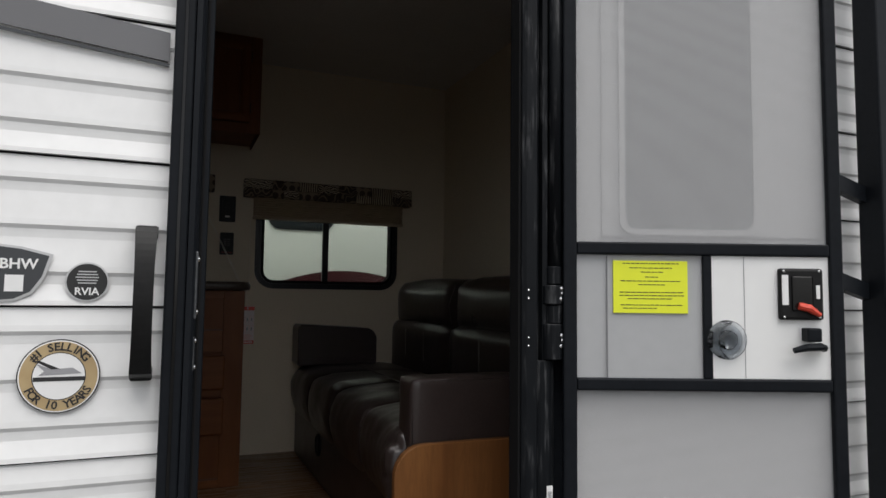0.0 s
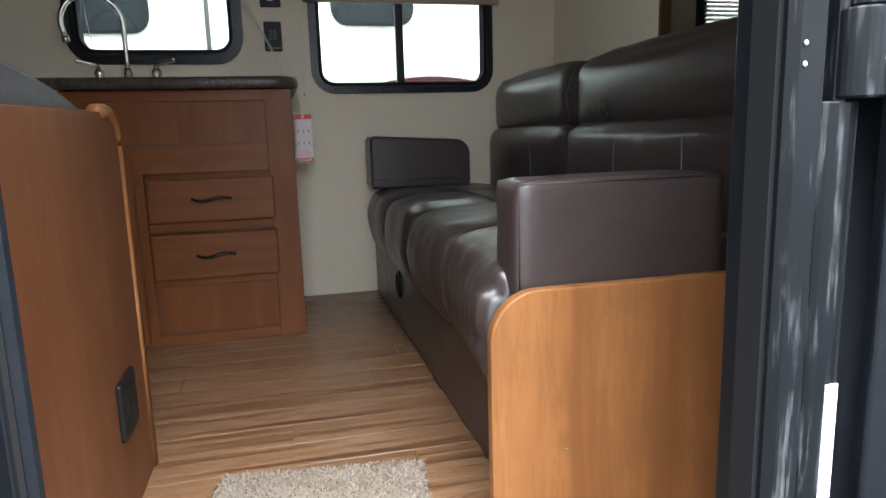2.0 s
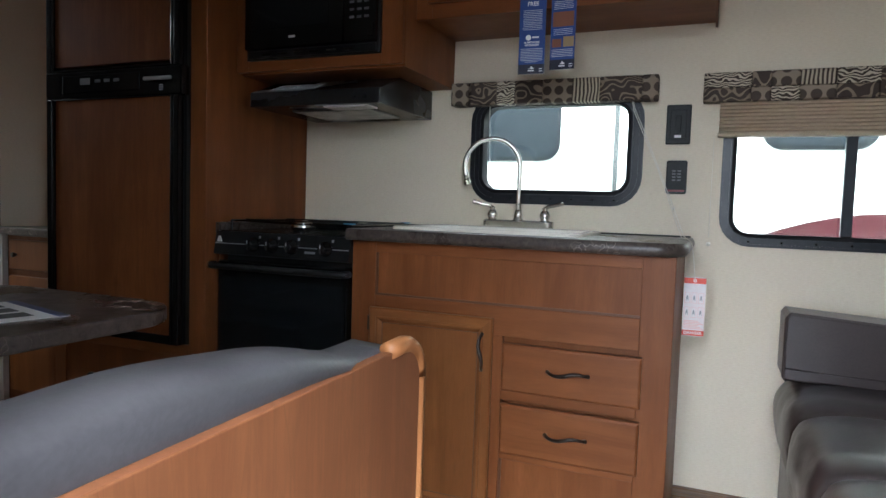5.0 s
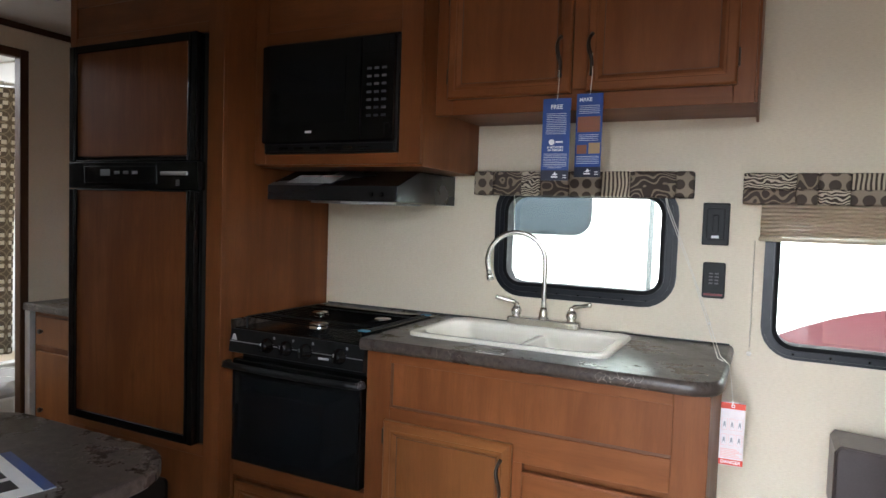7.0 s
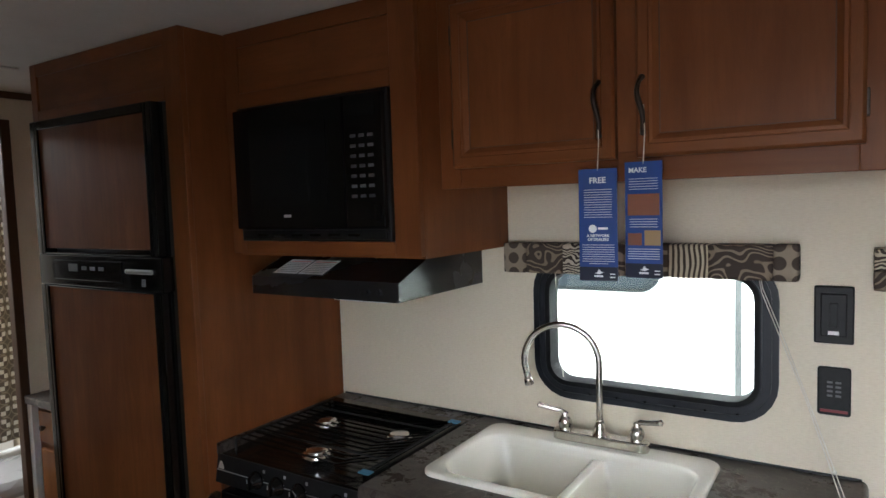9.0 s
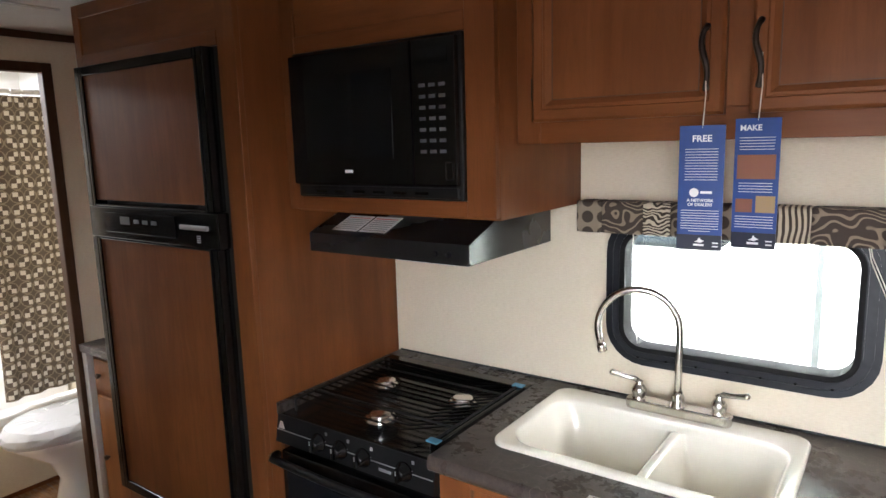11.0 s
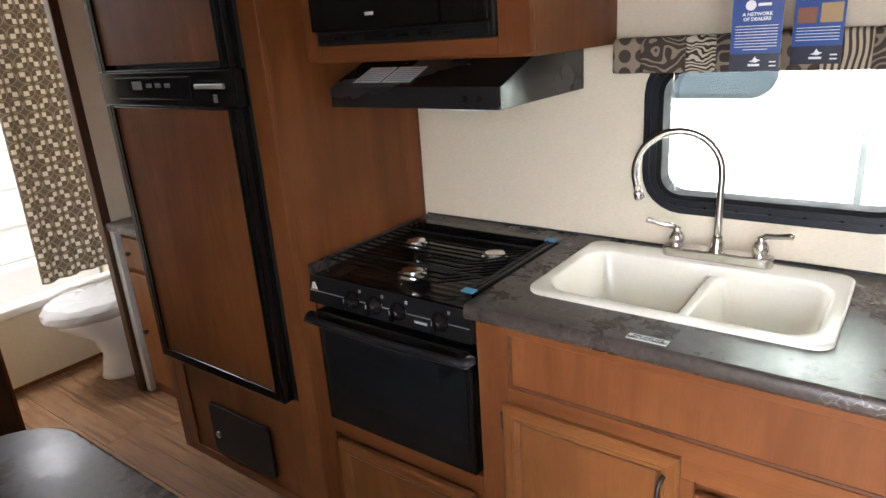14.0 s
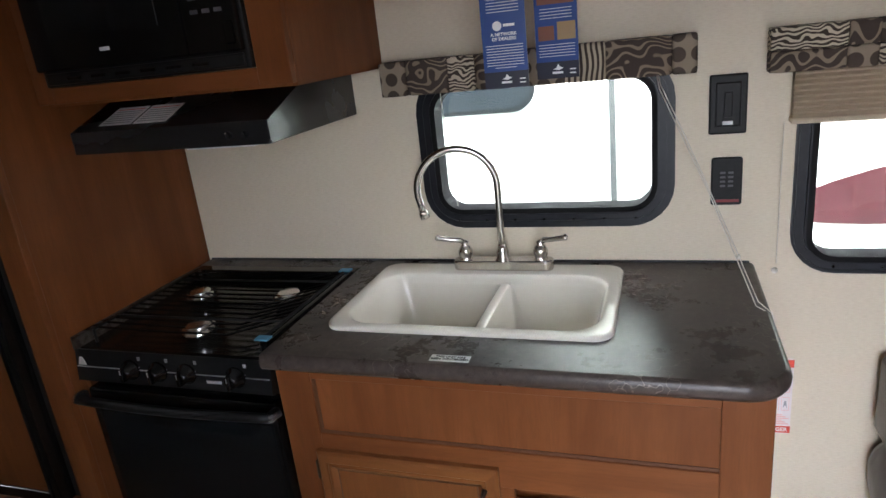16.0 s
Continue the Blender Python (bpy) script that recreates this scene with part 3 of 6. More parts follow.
siding = thing("siding_wall", "white ribbed aluminium siding in lapped panels", "siding", (0, 0, 0), kind="structure")
for side, (sx0, sx1) in enumerate(((LEFT, -0.386), (0.455, RIGHT + 2.4))):
    for row in range(13):
        z = 0.574 + 0.262 * (row - 4)
        if z > -0.5:
            part("siding_panel", siding_panel(sx0, sx1, z), SIDING, siding)
    # added dark sheet: gives the gaps between lapped panels their shadow colour
    part("backing", bx(sx0 + 0.002, sx1 - 0.002, 0.0095, 0.0115, -0.44, 2.1), RUBBER, siding, "added dark sheet painting the shaded panel laps")
for row in (10.45, 11.45):
    part("siding_panel", siding_panel(-0.386, 0.455, 0.564 + 0.262 * (row - 5.2)), SIDING, siding)

# sweeping grey stripe low on the siding's upper part
sweep = bmesh.new()
for k in range(24):
    xa, xb = -1.8 + 1.4 * k / 24, -1.8 + 1.4 * (k + 1) / 24
    za, zb = (1.288 + 0.10 * (-0.40 - x) for x in (xa, xb))
    prism([(xa, za), (xb, zb), (xb, zb + 0.055), (xa, za + 0.055)], -0.0022, -0.0006, bm=sweep)
line = bmesh.new()
for k in range(24):
    xa, xb = -1.8 + 1.4 * k / 24, -1.8 + 1.4 * (k + 1) / 24
    za, zb = (1.288 + 0.10 * (-0.40 - x) for x in (xa, xb))
    prism([(xa, za - 0.010), (xb, zb - 0.010), (xb, zb - 0.004), (xa, za - 0.004)], -0.0022, -0.0006, bm=line)
solid("stripe_edge", line, DECAL, "thin black pinstripe decal on white siding", "decal")
solid("grey_stripe", sweep, RIBBON, "dark grey swoosh decal on white siding", "decal")


# ---- windows ----
def window(name, label, hole, y, flange, out, bars, depth=0.02):
    xa, xb, za, zb = hole
    w, h, cx, cz = xb - xa, zb - za, (xa + xb) / 2, (za + zb) / 2
    o = thing(name, label, "window", (cx, y, za), kind="structure")
    inner = shifted(outline(w, h, 0.055), cx, cz)
    outer = shifted(outline(w + 2 * flange, h + 2 * flange, 0.055 + flange), cx, cz)
    mid = shifted(outline(w + 0.028, h + 0.028, 0.066), cx, cz)
    part("window_frame", ring(outer, mid, y - depth * 0.55, y + 0.004), GREYFRAME, o)
    part("inner_rim", ring(mid, inner, y - depth, y + 0.0448), RUBBER, o, "ribbed dark inner rim")
    for grow in (0.012, 0.034):
        part("bead", ring(shifted(outline(w + 2 * grow + 0.012, h + 2 * grow + 0.012, 0.06 + grow), cx, cz), shifted(outline(w + 2 * grow + 0.004, h + 2 * grow + 0.004, 0.056 + grow), cx, cz), y - depth * (1.15 if grow < 0.02 else 0.75), y - depth * 0.5), GREYFRAME, o)
    for bx0, bw in bars:
        part("mullion", bx(bx0 - bw / 2, bx0 + bw / 2, y + 0.005, y + 0.03, za, zb, 0.003), GREYFRAME, o)
    p = part("pane", bx(xa - 0.012, xb + 0.012, y + 0.0455, y + 0.0495, za - 0.012, zb + 0.012), PANE, o, "lightly tinted glass pane")
    p.visible_shadow = False
    for k in range(7):
        sx = xa + w * (k + 0.5) / 7
        part("screw", lathe([(0.0035, 0), (0.0035, -0.002), (0.001, -0.003)], (sx, y - depth * 0.55, za - flange * 0.6), 8, "y"), BLACK_GLOSS, o)
    return o


window("window_1", "rounded dark-framed window above the sink", W1, BACK, 0.056, 0.05, [])
window("window_2", "rounded dark-framed sliding window over the sofa", W2, BACK, 0.046, 0.05, [(0.435, 0.034)])

window("window_3", "dark-framed window with white blind, sleeping end", W3, BACK, 0.046, 0.05, [])
blind = thing("window_blind", "white horizontal slat blind on a window", "blind", (2.31, BACK - 0.03, 1.06))
part("head_rail", bx(1.94, 2.68, BACK - 0.052, BACK - 0.022, 1.52, 1.55, 0.003), WHITE, blind)
for k in range(22):
    slat = bx(1.94, 2.68, -0.013, 0.013, -0.0006, 0.0006)
    slat.transform(pose(0, BACK - 0.037, 1.075 + 0.0205 * k, 38, 0, 0))
    part("slat", slat, WHITE, blind)
part("bottom_rail", bx(1.94, 2.68, BACK - 0.046, BACK - 0.028, 1.048, 1.062, 0.003), WHITE, blind)

# ---- entry opening and its doors ----
frame_ob = thing("door_1", "black aluminium frame round the open entry doorway", "door frame", (0.02, 0, -0.05), kind="structure")
part("left_jamb", bx(-0.392, -0.356, -0.030, 0.0, -0.12, 1.94, 0.004), BLACK, frame_ob)
part("left_reveal", prism([(-0.3555, -0.034), (-0.346, -0.034), (-0.341, -0.028), (-0.338, 0.010), (-0.330, 0.016), (-0.3225, 0.020), (-0.3205, 0.026), (-0.323, 0.032), (-0.350, 0.060), (-0.3695, 0.064), (-0.3695, 0.001), (-0.3555, 0.001)], -0.08, 1.88, "xy"), BLACK, frame_ob)
part("seal", prism([(-0.3355, 0.0105), (-0.3325, 0.0095), (-0.329, 0.0125), (-0.3295, 0.0160)], -0.05, 1.86, "xy"), RUBBER, frame_ob)
part("groove", bx(-0.376, -0.370, -0.0335, -0.0295, -0.12, 1.94, 0.001), BLACK_GLOSS, frame_ob)
part("right_jamb", bx(0.34, 0.462, -0.020, 0.0, -0.12, 1.94, 0.004), BLACK, frame_ob)
part("right_reveal", bx(0.352, 0.40, 0.0, 0.062, -0.08, 1.88, 0.004), BLACK, frame_ob)
part("head", bx(-0.392, 0.462, -0.030, 0.062, 1.865, 1.94, 0.004), BLACK, frame_ob)
part("threshold", bx(-0.39, 0.462, -0.03, 0.062, -0.06, 0.0, 0.004), BLACK, frame_ob)
for hz, hh, py in ((0.874, 0.123, -0.017), (0.749, 0.062, 0.000)):
    body = bx(0.0, 0.005, -0.012, 0.012, -hh / 2, hh / 2, 0.002)
    place = pose(-0.3415, py, hz, 0, 0, -3)
    body.transform(place)
    plate = part("strike_plate", body, DULL_STEEL, frame_ob, "worn steel strike plate")
    hollow = bx(0.004, 0.0062, -0.007, 0.007, -hh * 0.27, hh * 0.27, 0.001)
    hollow.transform(place)
    part("latch_hole", hollow, BLACK, plate)
    for s in (-1, 1):
        screw = lathe([(0.005, 0), (0.0045, 0.002), (0.001, 0.003)], (0.005, 0, s * hh * 0.39), 10, "x")
        screw.transform(place)
        part("screw", screw, CHROME, plate)

# hinge side: scuffed vinyl cover strips, piano-like hinge knuckles and shiny screws
hinge = thing("door_hinge", "scuffed black hinge strip with bright screws", "hinge", (0.39, -0.03, 0))
part("cover", prism([(0.332, -0.018), (0.330, -0.036), (0.338, -0.044), (0.362, -0.046), (0.372, -0.036), (0.378, -0.018)], -0.1, 1.9, "xy"), BLACK_SCUFF, hinge)
part("lip", prism([(0.378, -0.018), (0.380, -0.040), (0.390, -0.044), (0.396, -0.034), (0.398, -0.018)], -0.1, 1.9, "xy"), BLACK_SCUFF, hinge)
part("pin_cover", tube([(0.412, -0.044, 0.9), (0.412, -0.044, 1.9)], 0.017, 14), BLACK_SCUFF, hinge, "", True)
low_pts = [(0.388 + 0.029 * math.cos(radians(a)), -0.018 - 0.031 * math.sin(radians(a))) for a in range(0, 181, 12)]
part("lower_cover", prism(low_pts, -0.1, 0.722, "xy", 0.002), BLACK_SCUFF, hinge, "", False)
part("rubber_strip", prism([(0.322, 0.0), (0.325, -0.030), (0.331, -0.030), (0.331, 0.0)], -0.1, 1.9, "xy"), RUBBER, hinge)
for hz, half, kx, kr, bolts in ((0.763, 0.039, 0.404, 0.023, True), (0.823, 0.020, 0.407, 0.019, False), (0.866, 0.021, 0.404, 0.023, True), (0.909, 0.020, 0.408, 0.019, False)):
    k = part("knuckle", tube([(kx, -0.043, hz - half), (kx, -0.043, hz - half + 0.002), (kx, -0.043, hz + half - 0.002), (kx, -0.043, hz + half)], [kr - 0.002, kr, kr, kr - 0.002], 28), BLACK_SCUFF, hinge)
    if bolts:
        for dx, dz in ((0.010, 0.014), (0.014, 0.003), (0.008, -0.009)):
            part("screw", lathe([(0.0045, 0), (0.0042, -0.003), (0.0015, -0.004)], (kx + dx, -0.043 - (kr * kr - dx * dx) ** 0.5 + 0.001, hz + dz), 10, "y"), CHROME, k)
    for dz in ((-0.009, 0.009) if bolts else ()):
        part("screw", lathe([(0.003, 0), (0.0026, -0.002), (0.001, -0.003)], (0.3425, -0.0438, hz + dz), 8, "y"), CHROME, k)
tag = part("sticker", bx(0.386, 0.400, -0.0502, -0.0485, 0.333, 0.453), PAPER, hinge, "white printed sticker")
for k in range(5):
    part("text_bar", bx(0.388 + 0.002 * k, 0.389 + 0.002 * k, -0.0508, -0.0501, 0.345, 0.441), GREYINK, tag)

# the doors stand open together against the siding; local u runs from the hinge to the free edge
SWING = -21.8


def leaf(name, label, category):
    return thing(name, label, category, (0.428, -0.062, 0.014), SWING, local=True)


LW = 0.608
main = leaf("entry_door", "white entry door with a frosted window, folded open", "door")
part("slab", bx(0.02, LW + 0.03, 0.030, 0.062, -0.03, 1.84, 0.004), WHITE_PAINT, main)
part("raised_field", bx(0.085, LW - 0.02, 0.024, 0.031, 0.985, 1.78, 0.004), WHITE_PAINT, main)
fw = part("door_window", ring(shifted(outline(0.32, 0.62, 0.035), 0.285, 1.30), shifted(outline(0.294, 0.594, 0.025), 0.285, 1.30), 0.014, 0.026), WHITE_PAINT, main)
part("frosted_pane", prism(shifted(outline(0.306, 0.606, 0.03), 0.285, 1.30), 0.0195, 0.0235), grainy("frosted_grey_glass", (0.045, 0.050, 0.056), (0.13, 0.138, 0.147), 3.5, 0.35, 0.05, stretch=(1, 1, 4)), fw)
for k in range(5):
    for u in (0.095, 0.49):
        part("screw", lathe([(0.005, 0), (0.005, -0.002), (0.001, -0.003)], (u, 0.0245, 1.05 + 0.115 * k), 8, "y"), STEEL, main)
scr = leaf("screen_door", "black-framed insect screen door with a sliding panel", "screen door")
for u0, u1 in ((-0.008, 0.022), (LW - 0.022, LW + 0.008)):
    part("stile", bx(u0, u1, -0.012, 0.012, -0.03, 1.84, 0.004), BLACK, scr)
for z0, z1 in ((-0.03, 0.02), (0.645, 0.672), (0.943, 0.971), (1.80, 1.84)):
    part("rail", bx(0.022, LW - 0.022, -0.012, 0.012, z0, z1, 0.004), BLACK, scr)
for z0, z1 in ((0.02, 0.645), (0.971, 1.80)):
    sheet = part("screen", bx(0.022, LW - 0.022, 0.001, 0.002, z0, z1), SCREEN, scr, "grey insect screen")
    sheet.visible_shadow = False
part("panel", bx(0.022, 0.313, 0.001, 0.004, 0.672, 0.943), grainy("grey_slider_panel", (0.42, 0.425, 0.43), (0.39, 0.395, 0.40), 30, 0.35, 0.05), scr, "grey plastic panel")
part("slider", bx(0.313, LW - 0.022, -0.004, 0.0, 0.672, 0.943, 0.001), WHITE, scr, "white sliding plastic panel")
part("slider_bar", bx(0.303, 0.323, -0.008, 0.003, 0.672, 0.943, 0.003), BLACK, scr)
for u in (0.09, 0.395):
    part("panel_seam", bx(u, u + 0.0012, -0.0050, -0.0040 if u > 0.3 else 0.0008, 0.674, 0.941), GREYINK, scr)
cup = part("finger_pull", lathe([(0.043, 0), (0.043, -0.006), (0.040, -0.010), (0.036, -0.010), (0.034, -0.004), (0.034, 0.0)], (0.352, -0.009, 0.758), 32, "y"), CLEARCUP, scr, "round clear plastic finger pull", True)
part("clear_disc", lathe([(0.0335, -0.001), (0.0335, -0.003), (0.001, -0.003)], (0.352, -0.009, 0.758), 28, "y"), CLEARCUP, cup)
part("inner_ring", lathe([(0.022, 0), (0.021, -0.006), (0.019, -0.006), (0.019, 0.0)], (0.352, -0.012, 0.758), 28, "y"), CLEARCUP, cup, "", True)
lock = part("latch_plate", bx(0.490, 0.588, -0.016, 0.0, 0.803, 0.917, 0.006), BLACK_PLASTIC, scr, "black latch plate with a red lever")
part("latch_recess", bx(0.516, 0.562, -0.0185, -0.0155, 0.823, 0.900, 0.003), BLACK_GLOSS, lock)
part("lever", tube([(0.528, -0.02, 0.834), (0.550, -0.024, 0.829), (0.573, -0.024, 0.814)], [0.008, 0.009, 0.005], 8), RED, lock, "red plastic lever")
part("label_strip", bx(0.494, 0.508, -0.0175, -0.016, 0.836, 0.902), PAPER, lock)
part("label_strip", bx(0.570, 0.578, -0.0175, -0.016, 0.85, 0.88), PAPER, lock)
for u in (0.499, 0.578):
    for z in (0.809, 0.911):
        part("screw", lathe([(0.003, 0), (0.001, -0.002)], (u, -0.016, z), 8, "y"), STEEL, lock)
lock.location.x = -0.02
hook = part("handle", tube([(0.515, -0.03, 0.737), (0.54, -0.034, 0.744), (0.575, -0.03, 0.746), (0.592, -0.012, 0.742)], [0.006, 0.008, 0.009, 0.009], 8), BLACK, scr, "black lever handle")
part("handle_block", bx(0.548, 0.580, -0.03, 0.0, 0.756, 0.786, 0.004), BLACK, hook)
hook.location.x = -0.026
wordlen = random.Random(3)
yel = part("notice", bx(0.104, 0.270, -0.0035, 0.0008, 0.814, 0.930, 0.0004), YELLOW, scr, "bright yellow weight notice")
for z, a, b in ((0.924, 0.14, 0.265), (0.914, 0.155, 0.25), (0.905, 0.18, 0.23), (0.894, 0.19, 0.218), (0.885, 0.135, 0.272), (0.877, 0.175, 0.235), (0.860, 0.133, 0.278), (0.853, 0.133, 0.278), (0.846, 0.15, 0.25), (0.832, 0.135, 0.275), (0.825, 0.14, 0.215)):
    x = a - 0.015
    while x < b - 0.018:
        w = min(wordlen.uniform(0.004, 0.013), b - 0.015 - x)
        part("text_bar", bx(x, x + w, -0.0040, -0.0035, z - 0.0009, z + 0.0009), INK, yel)
        x += w + 0.002

# awning arm on the siding beyond the doors
arm = thing("awning_arm", "black aluminium awning arm along the siding", "awning", (1.44, -0.05, 0))
part("post", bx(1.40, 1.50, -0.13, -0.06, -0.3, 2.2, 0.006), BLACK, arm)
part("rivet", lathe([(0.006, 0), (0.004, -0.004), (0.001, -0.005)], (1.435, -0.13, 1.10), 10, "y"), STEEL, arm)
for z0 in (1.20, 0.93):
    part("strut", prism([(1.1, z0 + 0.055), (1.44, z0 - 0.03), (1.44, z0 - 0.075), (1.1, z0 + 0.01)], -0.085, -0.06, "xz"), BLACK, arm)
part("wall_track", bx(1.05, 1.44, -0.06, -0.012, 1.95, 2.0, 0.004), BLACK, arm)

# grab handle and stickers left of the door
gh = thing("grab_handle", "black plastic grab handle bolted to the siding", "handle", (-0.424, 0, 0.71))
arc = bmesh.new()
loops = []
for k in range(25):
    t = k / 24
    z = 0.727 + 0.268 * t
    lift = 0.060 * (math.sin(math.pi * t) ** 0.35 if 0 < t < 1 else 0)
    half = 0.0155 + 0.003 * abs(2 * t - 1) ** 3
    loops.append([arc.verts.new(co) for co in ((-0.227 - half, -0.004 - lift, z), (-0.227 + half, -0.004 - lift, z), (-0.227 + half, -0.022 - lift, z), (-0.227 - half, -0.022 - lift, z))])
for A, B in zip(loops, loops[1:]):
    for s in range(4):
        arc.faces.new((A[s], A[(s + 1) % 4], B[(s + 1) % 4], B[s]))
arc.faces.new(loops[0]), arc.faces.new(loops[-1])
bmesh.ops.recalc_face_normals(arc, faces=arc.faces[:])
for v in arc.verts:
    v.co += Vector((-0.197, 0, -0.018))
part("grip", arc, BLACK_PLASTIC, gh)
for z in (0.717, 0.967):
    part("foot", bx(-0.442, -0.406, -0.024, 0.004, z - 0.012, z + 0.012, 0.004), BLACK_PLASTIC, gh)

emblem = thing("round_emblem", "round gold-ringed emblem sticker on white siding", "sticker", (-0.553, -0.002, 0.64))


def disc(r, y0, y1, cx, cz, seg=48):
    return lathe([(r, y0), (r, y1)], (cx, 0, cz), seg, "y")


ex, ez = -0.551, 0.716
part("rim", disc(0.0625, -0.001, -0.0024, ex, ez), INK, emblem)
part("rim_line", disc(0.0605, -0.0024, -0.0028, ex, ez), PAPER, emblem)
part("band", disc(0.0585, -0.0028, -0.0032, ex, ez), TAN, emblem)
part("band_edge", disc(0.0405, -0.0032, -0.0036, ex, ez), INK, emblem)
part("field", disc(0.039, -0.0036, -0.0040, ex, ez), PAPER, emblem)
for text, mid, way in (("#1 SELLING", 90, -1), ("FOR 10 YEARS", 270, 1)):
    for i, ch in enumerate(text):
        a = mid + way * (i - (len(text) - 1) / 2) * 11.2
        words(ch, 0.019, FACE_FRONT(ex + 0.0495 * math.cos(radians(a)), -0.0036, ez + 0.0495 * math.sin(radians(a))) @ pose(0, 0, 0, 0, 0, a - 90 if way < 0 else a + 90), INK, emblem)
part("banner", bx(ex - 0.038, ex + 0.04, -0.0046, -0.0040, ez - 0.008, ez - 0.001), INK, emblem)
part("wing_shape", prism([(ex - 0.036, ez + 0.026), (ex - 0.030, ez + 0.027), (ex + 0.002, ez + 0.012), (ex - 0.012, ez + 0.012)], -0.0046, -0.0040), INK, emblem)
part("bird_shape", prism([(ex - 0.035, ez + 0.022), (ex - 0.012, ez + 0.012), (ex + 0.02, ez + 0.014), (ex + 0.034, ez + 0.004), (ex - 0.03, ez + 0.002), (ex - 0.022, ez + 0.009)], -0.0046, -0.0040), GREYINK, emblem)
seal = thing("round_seal", "small black and silver round seal sticker", "sticker", (-0.516, -0.002, 0.83))
part("foil", disc(0.034, -0.001, -0.0022, -0.516, 0.877), SILVER, seal)
part("field", disc(0.0315, -0.0022, -0.0028, -0.516, 0.877), INK, seal)
words("RVIA", 0.018, FACE_FRONT(-0.516, -0.0032, 0.860), PAPER, seal)
for k in range(5):
    part("text_bar", bx(-0.534 + 0.002 * abs(k - 2), -0.498 - 0.002 * abs(k - 2), -0.0033, -0.0028, 0.874 + 0.005 * k, 0.876 + 0.005 * k), SILVER, seal)
shield = thing("model_badge", "black shield-shaped model badge on the siding", "sticker", (-0.633, -0.002, 0.83))
part("edge", prism([(-0.733, 0.902), (-0.703, 0.932), (-0.653, 0.939), (-0.616, 0.935), (-0.569, 0.923), (-0.581, 0.882), (-0.598, 0.855), (-0.623, 0.843), (-0.653, 0.840), (-0.703, 0.852), (-0.723, 0.872)], -0.0022, -0.001), SILVER, shield)
part("field", prism([(-0.728, 0.900), (-0.701, 0.928), (-0.653, 0.935), (-0.617, 0.931), (-0.575, 0.920), (-0.585, 0.884), (-0.601, 0.859), (-0.624, 0.847), (-0.653, 0.844), (-0.701, 0.856), (-0.719, 0.874)], -0.0028, -0.0022), DECAL, shield)
words("24BHW", 0.024, FACE_FRONT(-0.631, -0.0034, 0.905), PAPER, shield)
part("code_patch", bx(-0.638, -0.611, -0.0034, -0.0028, 0.859, 0.887), PAPER, shield, "small printed white square")

# ---- neighbouring trailer seen through the windows ----
nb = thing("neighbour_trailer", "smooth white trailer parked close behind, dark windows", "trailer", (0, 3.15, GROUND))
NY = 3.12
part("side_wall", bx(-6, 5, NY, NY + 2.4, GROUND + 0.5, 2.35, 0.02), NEIGHBOUR, nb)
for x0, x1, z0, z1 in ((-1.95, -0.70, 1.245, 1.80), (0.20, 0.65, 1.295, 1.9)):
    w = part("window", prism(shifted(outline(x1 - x0, z1 - z0, 0.09), (x0 + x1) / 2, (z0 + z1) / 2), NY - 0.01, NY + 0.004), GREYFRAME, nb)
    part("pane", prism(shifted(outline(x1 - x0 - 0.03, z1 - z0 - 0.03, 0.08), (x0 + x1) / 2, (z0 + z1) / 2), NY - 0.014, NY - 0.01), TRAILERGLASS, w)
part("seam_strip", bx(-0.438, -0.416, NY - 0.014, NY + 0.002, GROUND + 0.5, 2.30, 0.004), GREYVINYL, nb, "grey vertical seam moulding")
red = bmesh.new()
for k in range(16):
    xa, xb = 0.0 + 1.6 * k / 16, 0.0 + 1.6 * (k + 1) / 16
    lo = [0.83 - 0.10 * math.sin(2.6 * min(x, 1.2)) + 0.12 * x for x in (xa, xb)]
    hi = [0.80 + 0.62 * x - 0.42 * x * x for x in (xa, xb)]
    prism([(xa, lo[0]), (xb, lo[1]), (xb, hi[1]), (xa, hi[0])], NY - 0.004, NY - 0.001, bm=red)
part("red_stripe", red, REDVINYL, nb, "dark red swoosh decal")
part("underbelly", bx(-5.8, 4.8, NY + 0.1, NY + 2.3, GROUND + 0.3, GROUND + 0.5), BLACK_PLASTIC, nb)
for x in (-1.5, -0.7):
    wheel = part("wheel", lathe([(0.2, 0.1), (0.34, 0.1), (0.345, 0.13), (0.345, 0.29), (0.34, 0.32), (0.2, 0.32)], (x, NY, GROUND + 0.345), 28, "y"), RUBBER, nb)

# ---- kitchen run along the back wall ----
FACE = 1.823


def pull(parent, ends, out, name="handle", mat=None):
    """A dark wavy bar pull between two points; out is the way off the door."""
    a, b, o = Vector(ends[0]), Vector(ends[1]), Vector(out)
    side = (b - a).cross(o).normalized()
    pts, rs = [], []
    for k in range(13):
        t = k / 12
        p = a.lerp(b, t) + o * (0.003 + 0.024 * math.sin(math.pi * t) ** 0.5) + side * 0.006 * math.sin(2 * math.pi * t)
        pts.append(p), rs.append(0.0062 - 0.0018 * abs(2 * t - 1) + (0.002 if k in (0, 12) else 0))
    return part(name, tube(pts, rs, 8), mat or BRONZE, parent, "dark bronze wavy bar pull", True)


BRONZE = grainy("dark_bronze", (0.03, 0.022, 0.018), (0.045, 0.034, 0.027), 40, 0.35, 0.05, metal=0.6)


